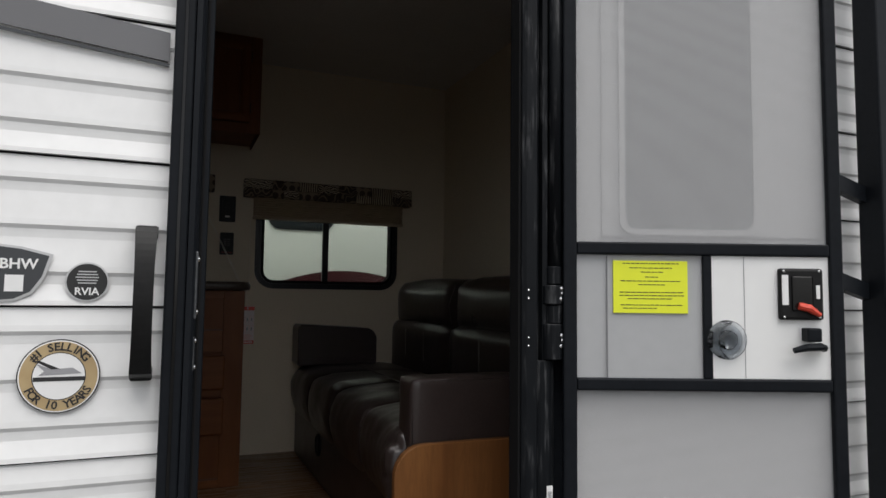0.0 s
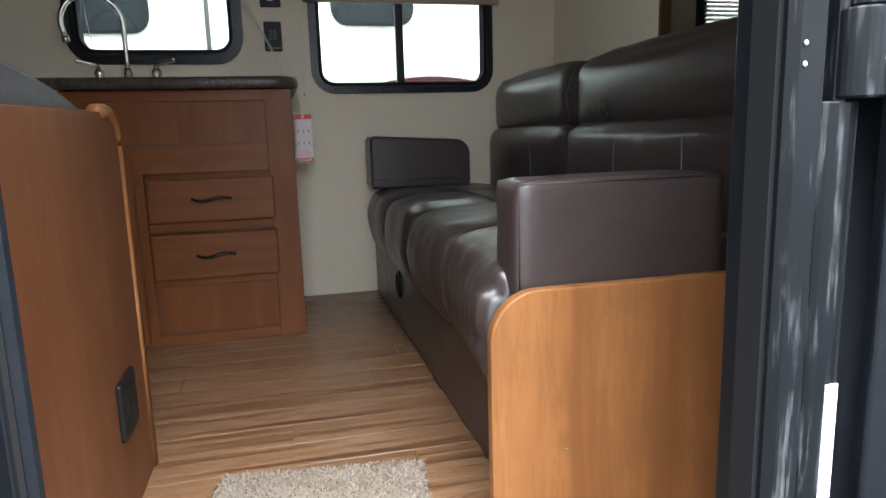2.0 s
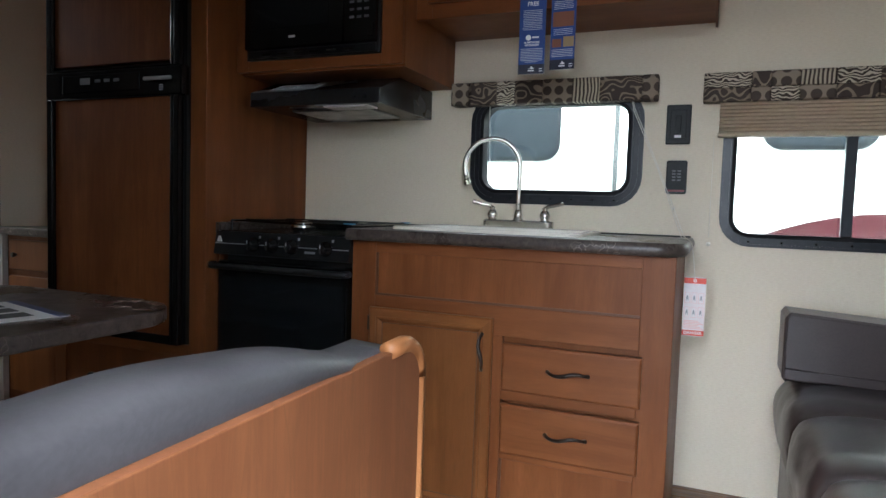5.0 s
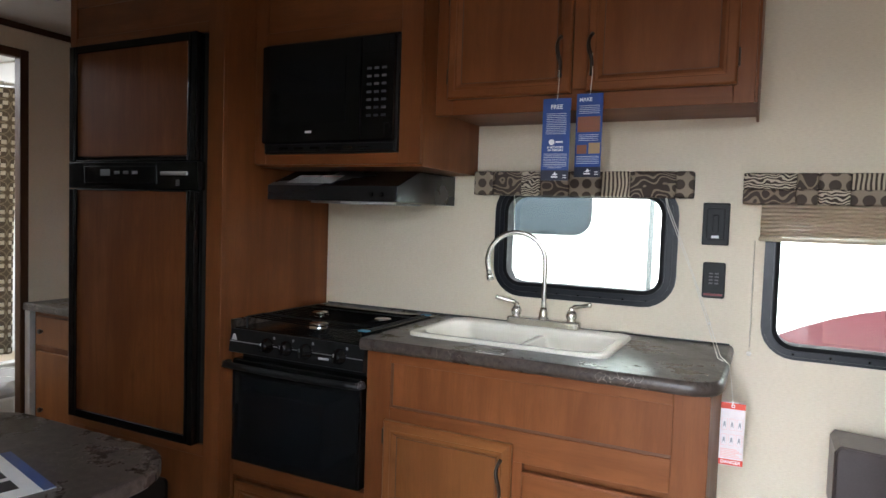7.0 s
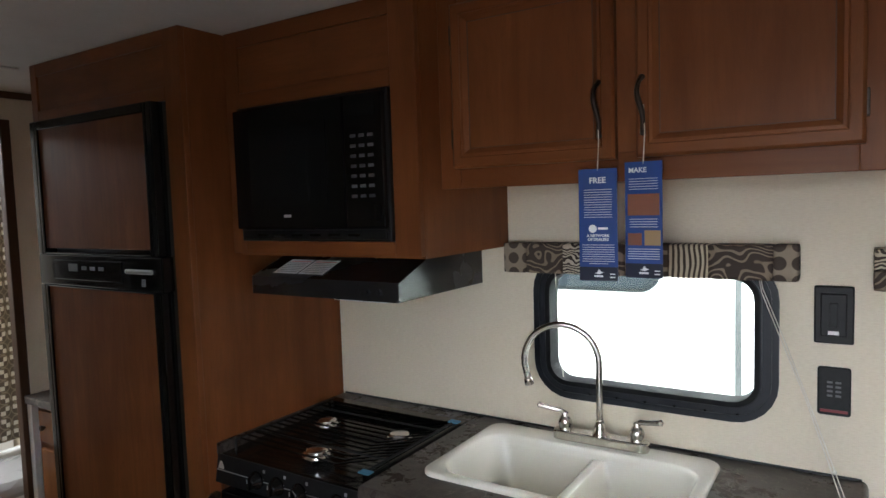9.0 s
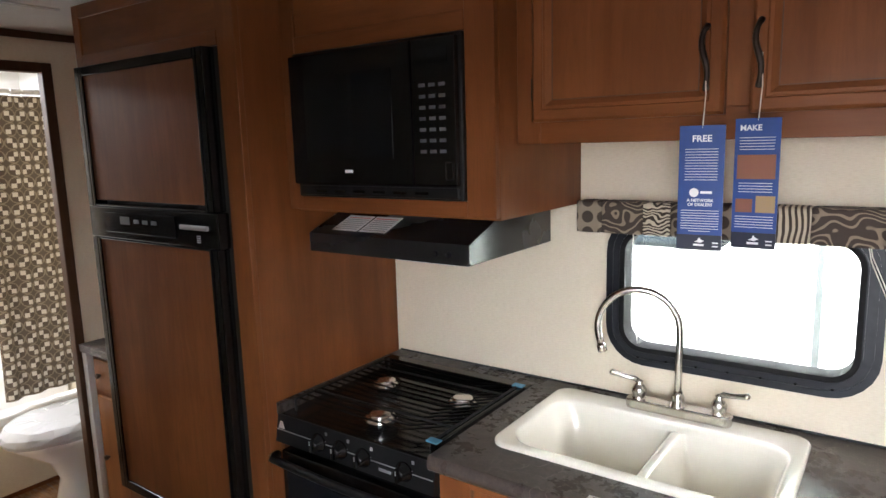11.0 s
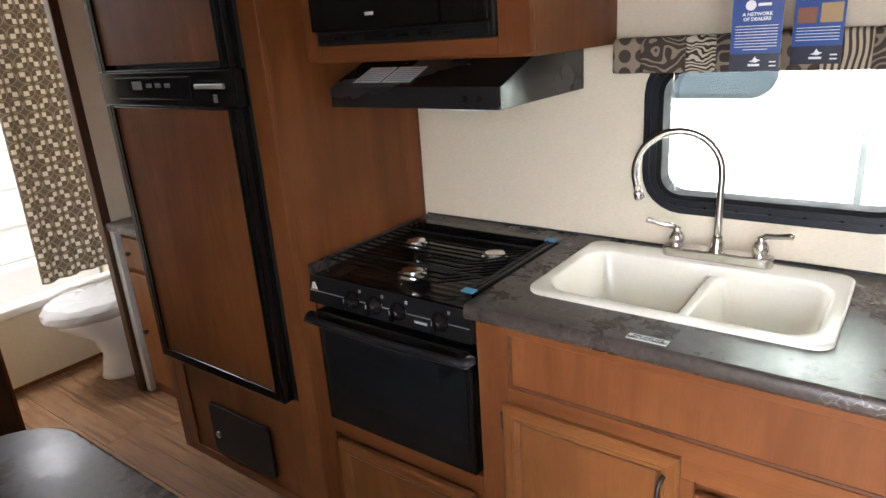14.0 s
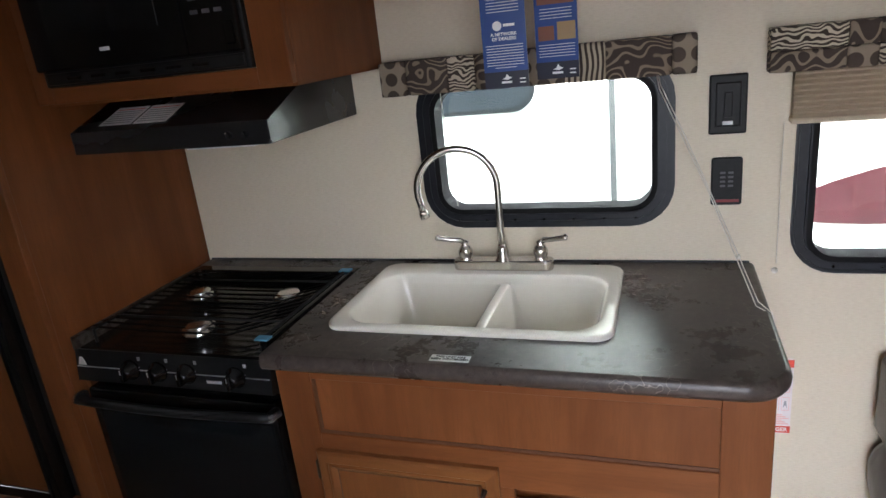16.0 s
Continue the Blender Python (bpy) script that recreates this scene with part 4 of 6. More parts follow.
def moulded(x0, x1, z0, z1, profile, sides=range(4), close=False):
    """Mitred mouldings round a rectangle from (inset, y) pairs; with close, the middle is filled too."""
    bm = bmesh.new()
    rings = []
    for d, y in profile:
        rings.append([bm.verts.new((x, y, z)) for x, z in ((x0 + d, z0 + d), (x1 - d, z0 + d), (x1 - d, z1 - d), (x0 + d, z1 - d))])
    for A, B in zip(rings, rings[1:]):
        for k in sides:
            bm.faces.new((A[k], A[(k + 1) % 4], B[(k + 1) % 4], B[k]))
    if close:
        bm.faces.new(rings[-1])
    bmesh.ops.delete(bm, geom=[v for v in bm.verts if not v.link_faces], context="VERTS")
    return bm


def raised_door(name, parent, x0, x1, z0, z1, y, label="", t=0.019, rail=0.048, panel=None, frame_mats=None):
    """A frame-and-panel front: mitred rails with a bead line and a sloping inner edge round a flat field."""
    upright, level = frame_mats or (WOOD_V, WOOD_H)
    d = part(name, bx(x0 + rail - 0.006, x1 - rail + 0.006, y - 0.003, y + t - 0.007, z0 + rail - 0.006, z1 - rail + 0.006), panel or WOOD_DOOR, parent, label)
    prof = [(0.0, y + t - 0.006), (0.0, y - 0.006), (0.004, y - 0.0105), (0.007, y - 0.0125), (rail - 0.022, y - 0.0125), (rail - 0.020, y - 0.0108), (rail - 0.018, y - 0.0125), (rail - 0.012, y - 0.0125), (rail, y - 0.0035)]
    for k, m in enumerate((level, upright, level, upright)):
        part("rail", moulded(x0, x1, z0, z1, prof, (k,)), m, d)
    shadow_lines(d, x0 + rail, x1 - rail, z0 + rail, z1 - rail, y - 0.0042, 0.0025)
    return d


def shadow_lines(parent, x0, x1, z0, z1, y, w=0.003):
    """Thin dark strips round a panel's field, painting the shade of its recess."""
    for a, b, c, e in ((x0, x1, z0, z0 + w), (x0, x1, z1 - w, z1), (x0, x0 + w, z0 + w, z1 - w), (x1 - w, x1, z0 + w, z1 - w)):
        part("bead", bx(a, b, y, y + 0.003, c, e), PANEL_SHADOW, parent)


def flat_drawer(parent, x0, x1, z0, z1, y):
    """A drawer front with a sloping moulded edge and a small step."""
    prof = [(0.0, y + 0.013), (0.0, y - 0.001), (0.0015, y - 0.004), (0.006, y - 0.0062), (0.0065, y - 0.0074), (0.009, y - 0.0078)]
    return part("drawer_front", moulded(x0, x1, z0, z1, prof, range(4), True), WOOD_H, parent)


def face_frame(parent, y, t, pieces):
    """Stiles and rails: (x0, x1, z0, z1, upright)."""
    for x0, x1, z0, z1, up in pieces:
        part("stile" if up else "rail", bx(x0, x1, y, y + t, z0, z1, 0.0015, 1), WOOD_V if up else WOOD_H, parent)


sink_unit = thing("sink_cabinet", "cherry sink base cabinet with two drawers", "cabinet", (-0.55, 2.1, 0))
part("carcass", bx(-1.105, -0.066, FACE + 0.02, BACK - 0.002, 0.0, 0.72), WOOD_V, sink_unit)
part("side_panel", bx(-0.074, -0.062, FACE + 0.001, BACK - 0.002, 0.0, 0.875, 0.001), WOOD_V, sink_unit)
part("side_panel", bx(-1.107, -1.095, FACE + 0.021, BACK - 0.002, 0.0, 0.875, 0.001), WOOD_V, sink_unit)
face_frame(sink_unit, FACE, 0.02, [
    (-1.107, -1.018, 0.0, 0.875, True), (-0.153, -0.0625, 0.0, 0.875, True),
    (-1.018, -0.153, 0.838, 0.875, False), (-1.018, -0.153, 0.60, 0.694, False), (-0.63, -0.562, 0.0, 0.60, True),
    (-0.562, -0.153, 0.40, 0.43, False), (-0.562, -0.153, 0.21, 0.232, False), (-0.562, -0.153, 0.0, 0.035, False), (-1.018, -0.63, 0.0, 0.05, False)])
part("long_panel", bx(-1.018, -0.153, FACE + 0.007, FACE + 0.018, 0.694, 0.838), WOOD_V, sink_unit)
part("low_panel", bx(-0.562, -0.153, FACE + 0.007, FACE + 0.018, 0.035, 0.21), WOOD_V, sink_unit)
# recess shade put in as dark strips, left and bottom only
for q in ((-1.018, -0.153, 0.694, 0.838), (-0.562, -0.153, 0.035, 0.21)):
    part("bead", bx(q[0], q[0] + 0.009, FACE + 0.0045, FACE + 0.0075, q[2], q[3]), PANEL_SHADOW, sink_unit)
    part("bead", bx(q[0] + 0.009, q[1], FACE + 0.0045, FACE + 0.0075, q[2], q[2] + 0.007), PANEL_SHADOW, sink_unit)
dr = raised_door("door", sink_unit, -1.03, -0.592, 0.012, 0.654, FACE - 0.007, frame_mats=(WOOD_DOOR, WOOD_DOOR_H))
for z in (0.60, 0.09):
    part("hinge", bx(-1.037, -1.028, FACE - 0.014, FACE + 0.001, z - 0.025, z + 0.025, 0.002), BRONZE, dr)
pull(dr, ((-0.622, FACE - 0.017, 0.49), (-0.622, FACE - 0.017, 0.605)), (0, -1, 0))
for z0, z1 in ((0.432, 0.582), (0.234, 0.392)):
    d = flat_drawer(sink_unit, -0.558, -0.14, z0, z1, FACE - 0.011)
    pull(d, ((-0.411, FACE - 0.019, (z0 + z1) / 2 + 0.004), (-0.288, FACE - 0.019, (z0 + z1) / 2 + 0.004)), (0, -1, 0))

# worktop with a hole for the sink, a strip behind and beside the stove
top = thing("worktop", "dark slate-look laminate worktop, rounded front edge", "worktop", (-0.55, 2.1, 0.875))
TOPZ, YF = 0.915, 1.792
HX0, HX1, HY0, HY1 = -1.00, -0.378, 1.945, 2.325

bm = bmesh.new()
XE = -0.045
corner = [(XE - 0.075 + 0.075 * math.cos(radians(a)), YF + 0.075 + 0.075 * math.sin(radians(a))) for a in range(-90, 1, 10)]
for z in (0.877, TOPZ):
    front = [(-1.112, YF)] + corner + [(XE, HY0), (-1.112, HY0)]
    for poly in (front, [(-1.112, HY1), (XE, HY1), (XE, BACK - 0.001), (-1.112, BACK - 0.001)], [(-1.112, HY0), (HX0, HY0), (HX0, HY1), (-1.112, HY1)], [(HX1, HY0), (XE, HY0), (XE, HY1), (HX1, HY1)]):
        bm.faces.new([bm.verts.new((x, y, z if z < 0.9 else TOPZ)) for x, y in poly])
bmesh.ops.remove_doubles(bm, verts=bm.verts[:], dist=1e-5)
part("surface", bm, WORKTOP, top)
# bullnose: the front and end edge
edge_pts = [(-1.112, YF)] + corner + [(XE, BACK - 0.001)]
bm = bmesh.new()
prev = None
for k, (x, y) in enumerate(edge_pts):
    a, b = Vector(edge_pts[max(k - 1, 0)]), Vector(edge_pts[min(k + 1, len(edge_pts) - 1)])
    d = (b - a).normalized()
    n = Vector((d.y, -d.x))
    col = [bm.verts.new((x + n.x * o, y + n.y * o, z)) for o, z in ((0, 0.877), (0.006, 0.878), (0.011, 0.886), (0.012, 0.897), (0.009, 0.908), (0.004, 0.9135), (0, TOPZ))]
    if prev:
        for s in range(6):
            bm.faces.new((prev[s], col[s], col[s + 1], prev[s + 1]))
    prev = col
part("front_edge", bm, WORKTOP, top, "", True)
part("rear_strip", bx(-1.697, -1.113, 2.335, BACK - 0.001, 0.877, TOPZ, 0.003), WORKTOP, top)
part("side_strip", bx(-1.698, -1.682, 1.815, 2.334, 0.877, TOPZ - 0.001, 0.003), WORKTOP, top)
part("wall_bead", bx(-1.69, XE - 0.002, BACK - 0.006, BACK - 0.0005, TOPZ, TOPZ + 0.006, 0.002), GASKET, top)
slip = solid("winterised_label", bx(-0.715, -0.630, 1.803, 1.829, TOPZ, TOPZ + 0.0008), PAPER, "small white printed label on the worktop", "label")
words("THIS UNIT HAS\nBEEN WINTERIZED", 0.0095, pose(-0.6725, 1.816, TOPZ + 0.0012), INK, slip)

# ivory double sink
sink = thing("kitchen_sink", "ivory acrylic double-bowl drop-in sink", "sink", (-0.69, 2.14, TOPZ))
SX0, SX1, SY0, SY1, DIV = -1.022, -0.352, 1.918, 2.348, -0.655


def bowl(x0, x1, y0, y1, ztop, depth, name, rs):
    cx, cy, w, h = (x0 + x1) / 2, (y0 + y1) / 2, x1 - x0, y1 - y0
    bm = bmesh.new()
    loops = []
    for inset, z, grow in ((0.0, ztop, 0.0), (0.003, ztop - 0.01, 0.0), (0.012, ztop - 0.06, 0.008), (0.024, ztop - depth + 0.035, 0.02), (0.036, ztop - depth + 0.012, 0.03), (0.06, ztop - depth, 0.03)):
        loops.append([bm.verts.new((x, y, z)) for x, y in shifted(outline(w - 2 * inset, h - 2 * inset, tuple(q + grow for q in rs)), cx, cy)])
    for A, B in zip(loops, loops[1:]):
        for k in range(len(A)):
            bm.faces.new((A[k], A[(k + 1) % len(A)], B[(k + 1) % len(B)], B[k]))
    bm.faces.new(loops[-1])
    bmesh.ops.recalc_face_normals(bm, faces=bm.faces[:])
    for f in bm.faces:
        f.normal_flip()
    b = part(name, bm, IVORY, sink, "", True)
    part("drain", lathe([(0.032, 0.0), (0.03, 0.004), (0.022, 0.002), (0.001, -0.002)], (cx, cy, ztop - depth), 20), CHROME, b, "", True)
    return b


RZ = TOPZ + 0.012
OX0, OX1, BY0, BY1 = SX0 + 0.034, SX1 - 0.034, 1.948, 2.264
LOW = RZ - 0.024


def rounded(x0, x1, y0, y1, r, z, target):
    return [target.verts.new((x, y, z)) for x, y in shifted(outline(x1 - x0, y1 - y0, r), (x0 + x1) / 2, (y0 + y1) / 2)]


bowl(OX0 + 0.008, DIV - 0.013, BY0 + 0.008, BY1 - 0.008, LOW, 0.15, "bowl", (0.065, 0.012, 0.012, 0.065))
bowl(DIV + 0.013, OX1 - 0.008, BY0 + 0.008, BY1 - 0.008, LOW, 0.15, "bowl", (0.012, 0.065, 0.065, 0.012))
rim = bmesh.new()
levels = [rounded(SX0, SX1, SY0, SY1, 0.045, TOPZ, rim), rounded(SX0, SX1, SY0, SY1, 0.045, TOPZ + 0.007, rim), rounded(SX0 + 0.003, SX1 - 0.003, SY0 + 0.003, SY1 - 0.003, 0.043, RZ - 0.001, rim),
          rounded(SX0 + 0.008, SX1 - 0.008, SY0 + 0.008, SY1 - 0.008, 0.04, RZ, rim), rounded(OX0 - 0.006, OX1 + 0.006, BY0 - 0.006, BY1 + 0.006, 0.075, RZ - 0.0005, rim), rounded(OX0, OX1, BY0, BY1, 0.072, RZ - 0.004, rim),
          rounded(OX0 + 0.004, OX1 - 0.004, BY0 + 0.004, BY1 - 0.004, 0.069, RZ - 0.014, rim), rounded(OX0 + 0.009, OX1 - 0.009, BY0 + 0.009, BY1 - 0.009, 0.066, LOW - 0.002, rim)]
for A, B in zip(levels, levels[1:]):
    for k in range(len(A)):
        rim.faces.new((A[k], A[(k + 1) % len(A)], B[(k + 1) % len(B)], B[k]))
part("rim", rim, IVORY, sink, "", True)
part("divider", bx(DIV - 0.0155, DIV + 0.0155, BY0 + 0.002, BY1 - 0.002, LOW - 0.05, LOW + 0.001, 0.010, 3), IVORY, sink, "", True)

# gooseneck faucet with two levers
fau = thing("kitchen_faucet", "brushed nickel gooseneck faucet with two levers", "faucet", (-0.668, 2.31, RZ))
FX, FYY = -0.668, 2.31
part("base_plate", prism(shifted(outline(0.275, 0.05, 0.02), FX, FYY), RZ, RZ + 0.028, "xy", 0.005), NICKEL, fau)
part("collar", lathe([(0.024, 0), (0.022, 0.012), (0.016, 0.02), (0.017, 0.03), (0.013, 0.042), (0.011, 0.05)], (FX, FYY, RZ + 0.018), 20), NICKEL, fau, "", True)
R = 0.106
way = Vector((-0.97, -0.24, 0)).normalized()
neck = [Vector((FX, FYY, RZ + z)) for z in (0.03, 0.1, 0.17, 0.232)]
for k in range(1, 19):
    a = radians(180 - k * 11.0)
    neck.append(Vector((FX, FYY, RZ + 0.232)) + way * (R + R * math.cos(a)) + Vector((0, 0, R * math.sin(a))))
end = neck[-1] + (neck[-1] - neck[-2]) * 1.0
neck.append(end)
part("spout", tube(neck, 0.0095, 12), NICKEL, fau, "", True)
tip = (neck[-1] - neck[-2]).normalized()
part("aerator", tube([end - tip * 0.002, end + tip * 0.003, end + tip * 0.02, end + tip * 0.022], [0.0105, 0.013, 0.013, 0.009], 14), NICKEL, fau, "", True)
for s in (-1, 1):
    cx = FX + s * 0.104
    h = part("handle_body", lathe([(0.022, 0), (0.021, 0.008), (0.015, 0.014), (0.019, 0.024), (0.02, 0.034), (0.014, 0.046), (0.008, 0.052), (0.011, 0.058), (0.001, 0.064)], (cx, FYY, RZ + 0.018), 18), NICKEL, fau, "", True)
    pts = [(cx, FYY, RZ + 0.074), (cx + s * 0.012, FYY - 0.006, RZ + 0.083), (cx + s * 0.035, FYY - 0.014, RZ + 0.087), (cx + s * 0.066, FYY - 0.022, RZ + 0.094), (cx + s * 0.071, FYY - 0.0235, RZ + 0.096), (cx + s * 0.076, FYY - 0.025, RZ + 0.097)]
    part("lever", tube(pts, [0.007, 0.0075, 0.0065, 0.0075, 0.009, 0.003], 10), NICKEL, h, "", True)

# ---- range ----
RX0, RX1 = -1.68, -1.113
rng = thing("gas_range", "black enamel gas range with oven", "range", (-1.4, 2.1, 0.39))
part("body", bx(RX0 + 0.01, RX1 - 0.006, FACE + 0.03, 2.33, 0.395, 0.845), BLACK_PLASTIC, rng)
part("cooktop", bx(RX0, RX1 + 0.002, FACE - 0.005, 2.332, 0.845, 0.886, 0.006), BLACK_GLOSS, rng)
part("rear_ledge", bx(RX0, RX1, 2.29, 2.332, 0.886, 0.918, 0.004), BLACK_GLOSS, rng)
panel = bmesh.new()
prism([(FACE - 0.012, 0.795), (FACE - 0.022, 0.80), (FACE - 0.008, 0.882), (FACE + 0.03, 0.882), (FACE + 0.03, 0.795)], RX0 - 0.012, RX1 + 0.002, "yz", bm=panel)
panel = part("control_panel", panel, BLACK_PLASTIC, rng)


def on_panel(z):
    return FACE - 0.022 + 0.014 * (z - 0.80) / 0.082


part("trim_line", bx(RX0 - 0.01, RX1 - 0.002, on_panel(0.838) - 0.0012, on_panel(0.838) + 0.001, 0.8365, 0.839), SILVER, panel)
part("maker_mark", prism([(RX0 - 0.004, 0.842), (RX0 + 0.022, 0.842), (RX0 + 0.013, 0.864), (RX0 + 0.005, 0.864)], on_panel(0.853) - 0.003, on_panel(0.853) - 0.001), PAPER, panel)
part("small_print", bx(RX0 + 0.390, RX0 + 0.432, on_panel(0.823) - 0.0015, on_panel(0.823), 0.818, 0.826), GREYINK, panel)
for kx in (0.165, 0.249, 0.334, 0.474):
    kz = 0.838
    y = on_panel(kz)
    k = part("knob", lathe([(0.027, 0), (0.026, -0.006), (0.019, -0.010), (0.017, -0.026), (0.013, -0.029), (0.001, -0.029)], (RX0 + kx, y, kz), 20, "y"), BLACK_GLOSS, panel, "", True)
    # silver sliver painting the glint of light on the black knob
    part("pointer", bx(RX0 + kx - 0.001, RX0 + kx + 0.001, y - 0.0368, y - 0.0358, kz + 0.004, kz + 0.016), SILVER, k)
    part("grip", bx(RX0 + kx - 0.005, RX0 + kx + 0.005, y - 0.036, y - 0.02, kz - 0.018, kz + 0.018, 0.003), BLACK_GLOSS, k)
    part("mark", bx(RX0 + kx + 0.022, RX0 + kx + 0.030, on_panel(kz + 0.028) - 0.0012, on_panel(kz + 0.028) + 0.001, kz + 0.024, kz + 0.033), GREYINK, k)
    for j in range(4):
        part("mark", bx(RX0 + kx + 0.02, RX0 + kx + 0.026, on_panel(kz) - 0.0012, on_panel(kz) + 0.001, kz - 0.018 + 0.008 * j, kz - 0.0155 + 0.008 * j), GREYINK, k)
oven = part("oven_door", bx(RX0 + 0.003, RX1 - 0.004, FACE - 0.018, FACE + 0.03, 0.398, 0.775, 0.006), BLACK_GLOSS, rng)
part("window_field", bx(RX0 + 0.02, RX1 - 0.02, FACE - 0.0195, FACE - 0.0175, 0.412, 0.715), DARKGLASS, oven)
hp = [(RX0 - 0.012, FACE - 0.02, 0.757)] + [(RX0 + 0.0 + (RX1 - RX0 - 0.002) * k / 12, FACE - 0.048 - 0.012 * math.sin(math.pi * k / 12), 0.756) for k in range(13)] + [(RX1 + 0.008, FACE - 0.02, 0.757)]
part("handle", tube(hp, 0.012, 10), BLACK_PLASTIC, oven, "curved black oven handle", True)
for sx in (RX0 - 0.008, RX1 + 0.002):
    part("wrap_end", bx(sx - 0.011, sx + 0.011, FACE - 0.056, FACE - 0.014, 0.744, 0.770, 0.008, 3), CLEAR, oven, "crumpled clear film")
for bx_, by_, r in ((-1.52, 2.115, 0.042), (-1.365, 1.905, 0.046), (-1.232, 2.12, 0.044)):
    b = part("burner", lathe([(r * 0.8, 0.0), (r * 0.8, 0.004), (r, 0.010), (r, 0.022), (r * 0.85, 0.026)], (bx_, by_, 0.892), 22), BURNER, rng, "shiny chrome burner", True)
    part("cap", lathe([(r * 0.72, 0.026), (r * 0.74, 0.030), (r * 0.6, 0.033), (0.002, 0.034)], (bx_, by_, 0.892), 22), BURNER, b, "", True)
grate = part("grate", tube([(RX0 + 0.03, 1.85, 0.922), (RX0 + 0.03, 2.28, 0.922)], 0.004, 6), BLACK_PLASTIC, rng, "black wire pan grate")
part("bar", tube([(RX1 - 0.022, 1.85, 0.926), (RX1 - 0.022, 2.28, 0.926)], 0.004, 6), BLACK_PLASTIC, grate)
for k in range(14):
    y = 1.865 + 0.030 * k
    part("bar", tube([(RX0 + 0.03, y, 0.922), (-1.40, y, 0.918), (RX1 - 0.14, y, 0.918), (RX1 - 0.024, min(y + 0.085, 2.276), 0.925)], 0.0030, 6), BLACK_GLOSS, grate)
for y in (1.93, 2.19):
    part("bar", tube([(RX0 + 0.03, y, 0.925), (RX1 - 0.022, y, 0.927)], 0.0032, 6), BLACK_PLASTIC, grate)
for x in (RX0 + 0.03, RX1 - 0.022):
    for y in (1.85, 2.28):
        part("foot", tube([(x, y, 0.885), (x, y, 0.923)], 0.004, 6), BLACK_PLASTIC, grate)
part("side_rail", bx(RX1 - 0.030, RX1 - 0.006, 1.835, 2.29, 0.886, 0.924, 0.004), BLACK_GLOSS, rng)
for y in (1.838, 2.276):
    part("tape", bx(RX1 - 0.036, RX1 - 0.001, y - 0.012, y + 0.012, 0.9262, 0.9302, 0.001), TAPE, rng, "blue masking tape")
low = thing("drawer_cabinet", "low cherry cabinet front below the oven", "cabinet", (-1.4, 2.1, 0))
part("body", bx(-1.695, -1.108, FACE + 0.02, BACK - 0.01, 0.0, 0.39), WOOD_H, low)
face_frame(low, FACE, 0.02, [(-1.697, -1.683, 0.0, 0.875, True), (-1.683, -1.108, 0.335, 0.39, False), (-1.683, -1.108, 0.0, 0.05, False)])
raised_door("door", low, -1.655, -1.135, 0.065, 0.325, FACE - 0.013, frame_mats=(WOOD_DOOR, WOOD_DOOR_H))

# ---- range hood ----
hood = thing("range_hood", "black sheet-metal range hood with paper labels", "range hood", (-1.37, 2.17, 1.356))
HX = (-1.648, -1.082)
canopy = prism([(1.942, 1.358), (1.942, 1.412), (2.10, 1.474), (BACK - 0.002, 1.474), (BACK - 0.002, 1.358)], *HX, "yz", 0.003)
part("canopy", canopy, HOODBLACK, hood)
part("filter", bx(HX[0] + 0.12, HX[1] - 0.1, 2.05, 2.30, 1.352, 1.3575), GRILLE, hood, "grey mesh filter")
part("lamp_lens", bx(HX[1] - 0.25, HX[1] - 0.06, 1.965, 2.04, 1.351, 1.3575, 0.002), PAPER, hood, "white lamp lens")
for x in (HX[1] - 0.105, HX[1] - 0.063):
    part("switch", lathe([(0.008, 0), (0.0075, -0.004), (0.001, -0.005)], (x, 1.942, 1.383), 12, "y"), BLACK_GLOSS, hood)
sl = math.degrees(math.atan2(0.062, 0.158))
for x, w in ((-1.555, 0.098), (-1.45, 0.098)):
    lab = bx(-w / 2, w / 2, -0.045, 0.045, 0.0, 0.0008)
    lab.transform(pose(x + 0.03, 2.005, 1.4385, sl, 0, 0))
    lb_ = part("label", lab, PAPER, hood, "white instruction label")
    for j in range(7):
        t = bx(-w / 2 + 0.008, w / 2 - 0.008, -0.036 + 0.011 * j, -0.033 + 0.011 * j, 0.0008, 0.0012)
        t.transform(pose(x + 0.03, 2.005, 1.4385, sl, 0, 0))
        part("text_bar", t, RED if j == 6 else GREYINK, lb_)

# ---- microwave and its wall cabinet ----
MY = 1.917
mc = thing("microwave_cabinet", "cherry wall cabinet framing the microwave", "cabinet", (-1.34, 2.2, 1.485))
face_frame(mc, MY, 0.02, [(-1.692, -1.637, 1.485, 2.148, True), (-1.068, -0.987, 1.485, 2.148, True), (-1.637, -1.068, 1.485, 1.523, False), (-1.637, -1.068, 1.92, 1.965, False), (-1.637, -1.068, 2.10, 2.148, False)])
part("top_panel", bx(-1.637, -1.068, MY + 0.007, MY + 0.016, 1.965, 2.10), WOOD_H, mc)
part("side_panel", bx(-1.0, -0.9865, MY + 0.0205, BACK - 0.002, 1.478, 2.148), WOOD_V, mc)
part("side_panel", bx(-1.693, -1.682, MY + 0.0205, BACK - 0.002, 1.485, 2.148), WOOD_V, mc)
part("bottom", bx(-1.682, -1.0, MY + 0.0205, BACK - 0.002, 1.478, 1.49), WOOD_H, mc)
mw = thing("microwave", "black built-in microwave with a keypad", "microwave", (-1.35, 2.1, 1.523))
part("body", bx(-1.632, -1.072, MY + 0.005, BACK - 0.03, 1.524, 1.918), BLACK_PLASTIC, mw)
part("trim", bx(-1.636, -1.068, MY - 0.012, MY + 0.006, 1.524, 1.918, 0.004), BLACK_PLASTIC, mw)
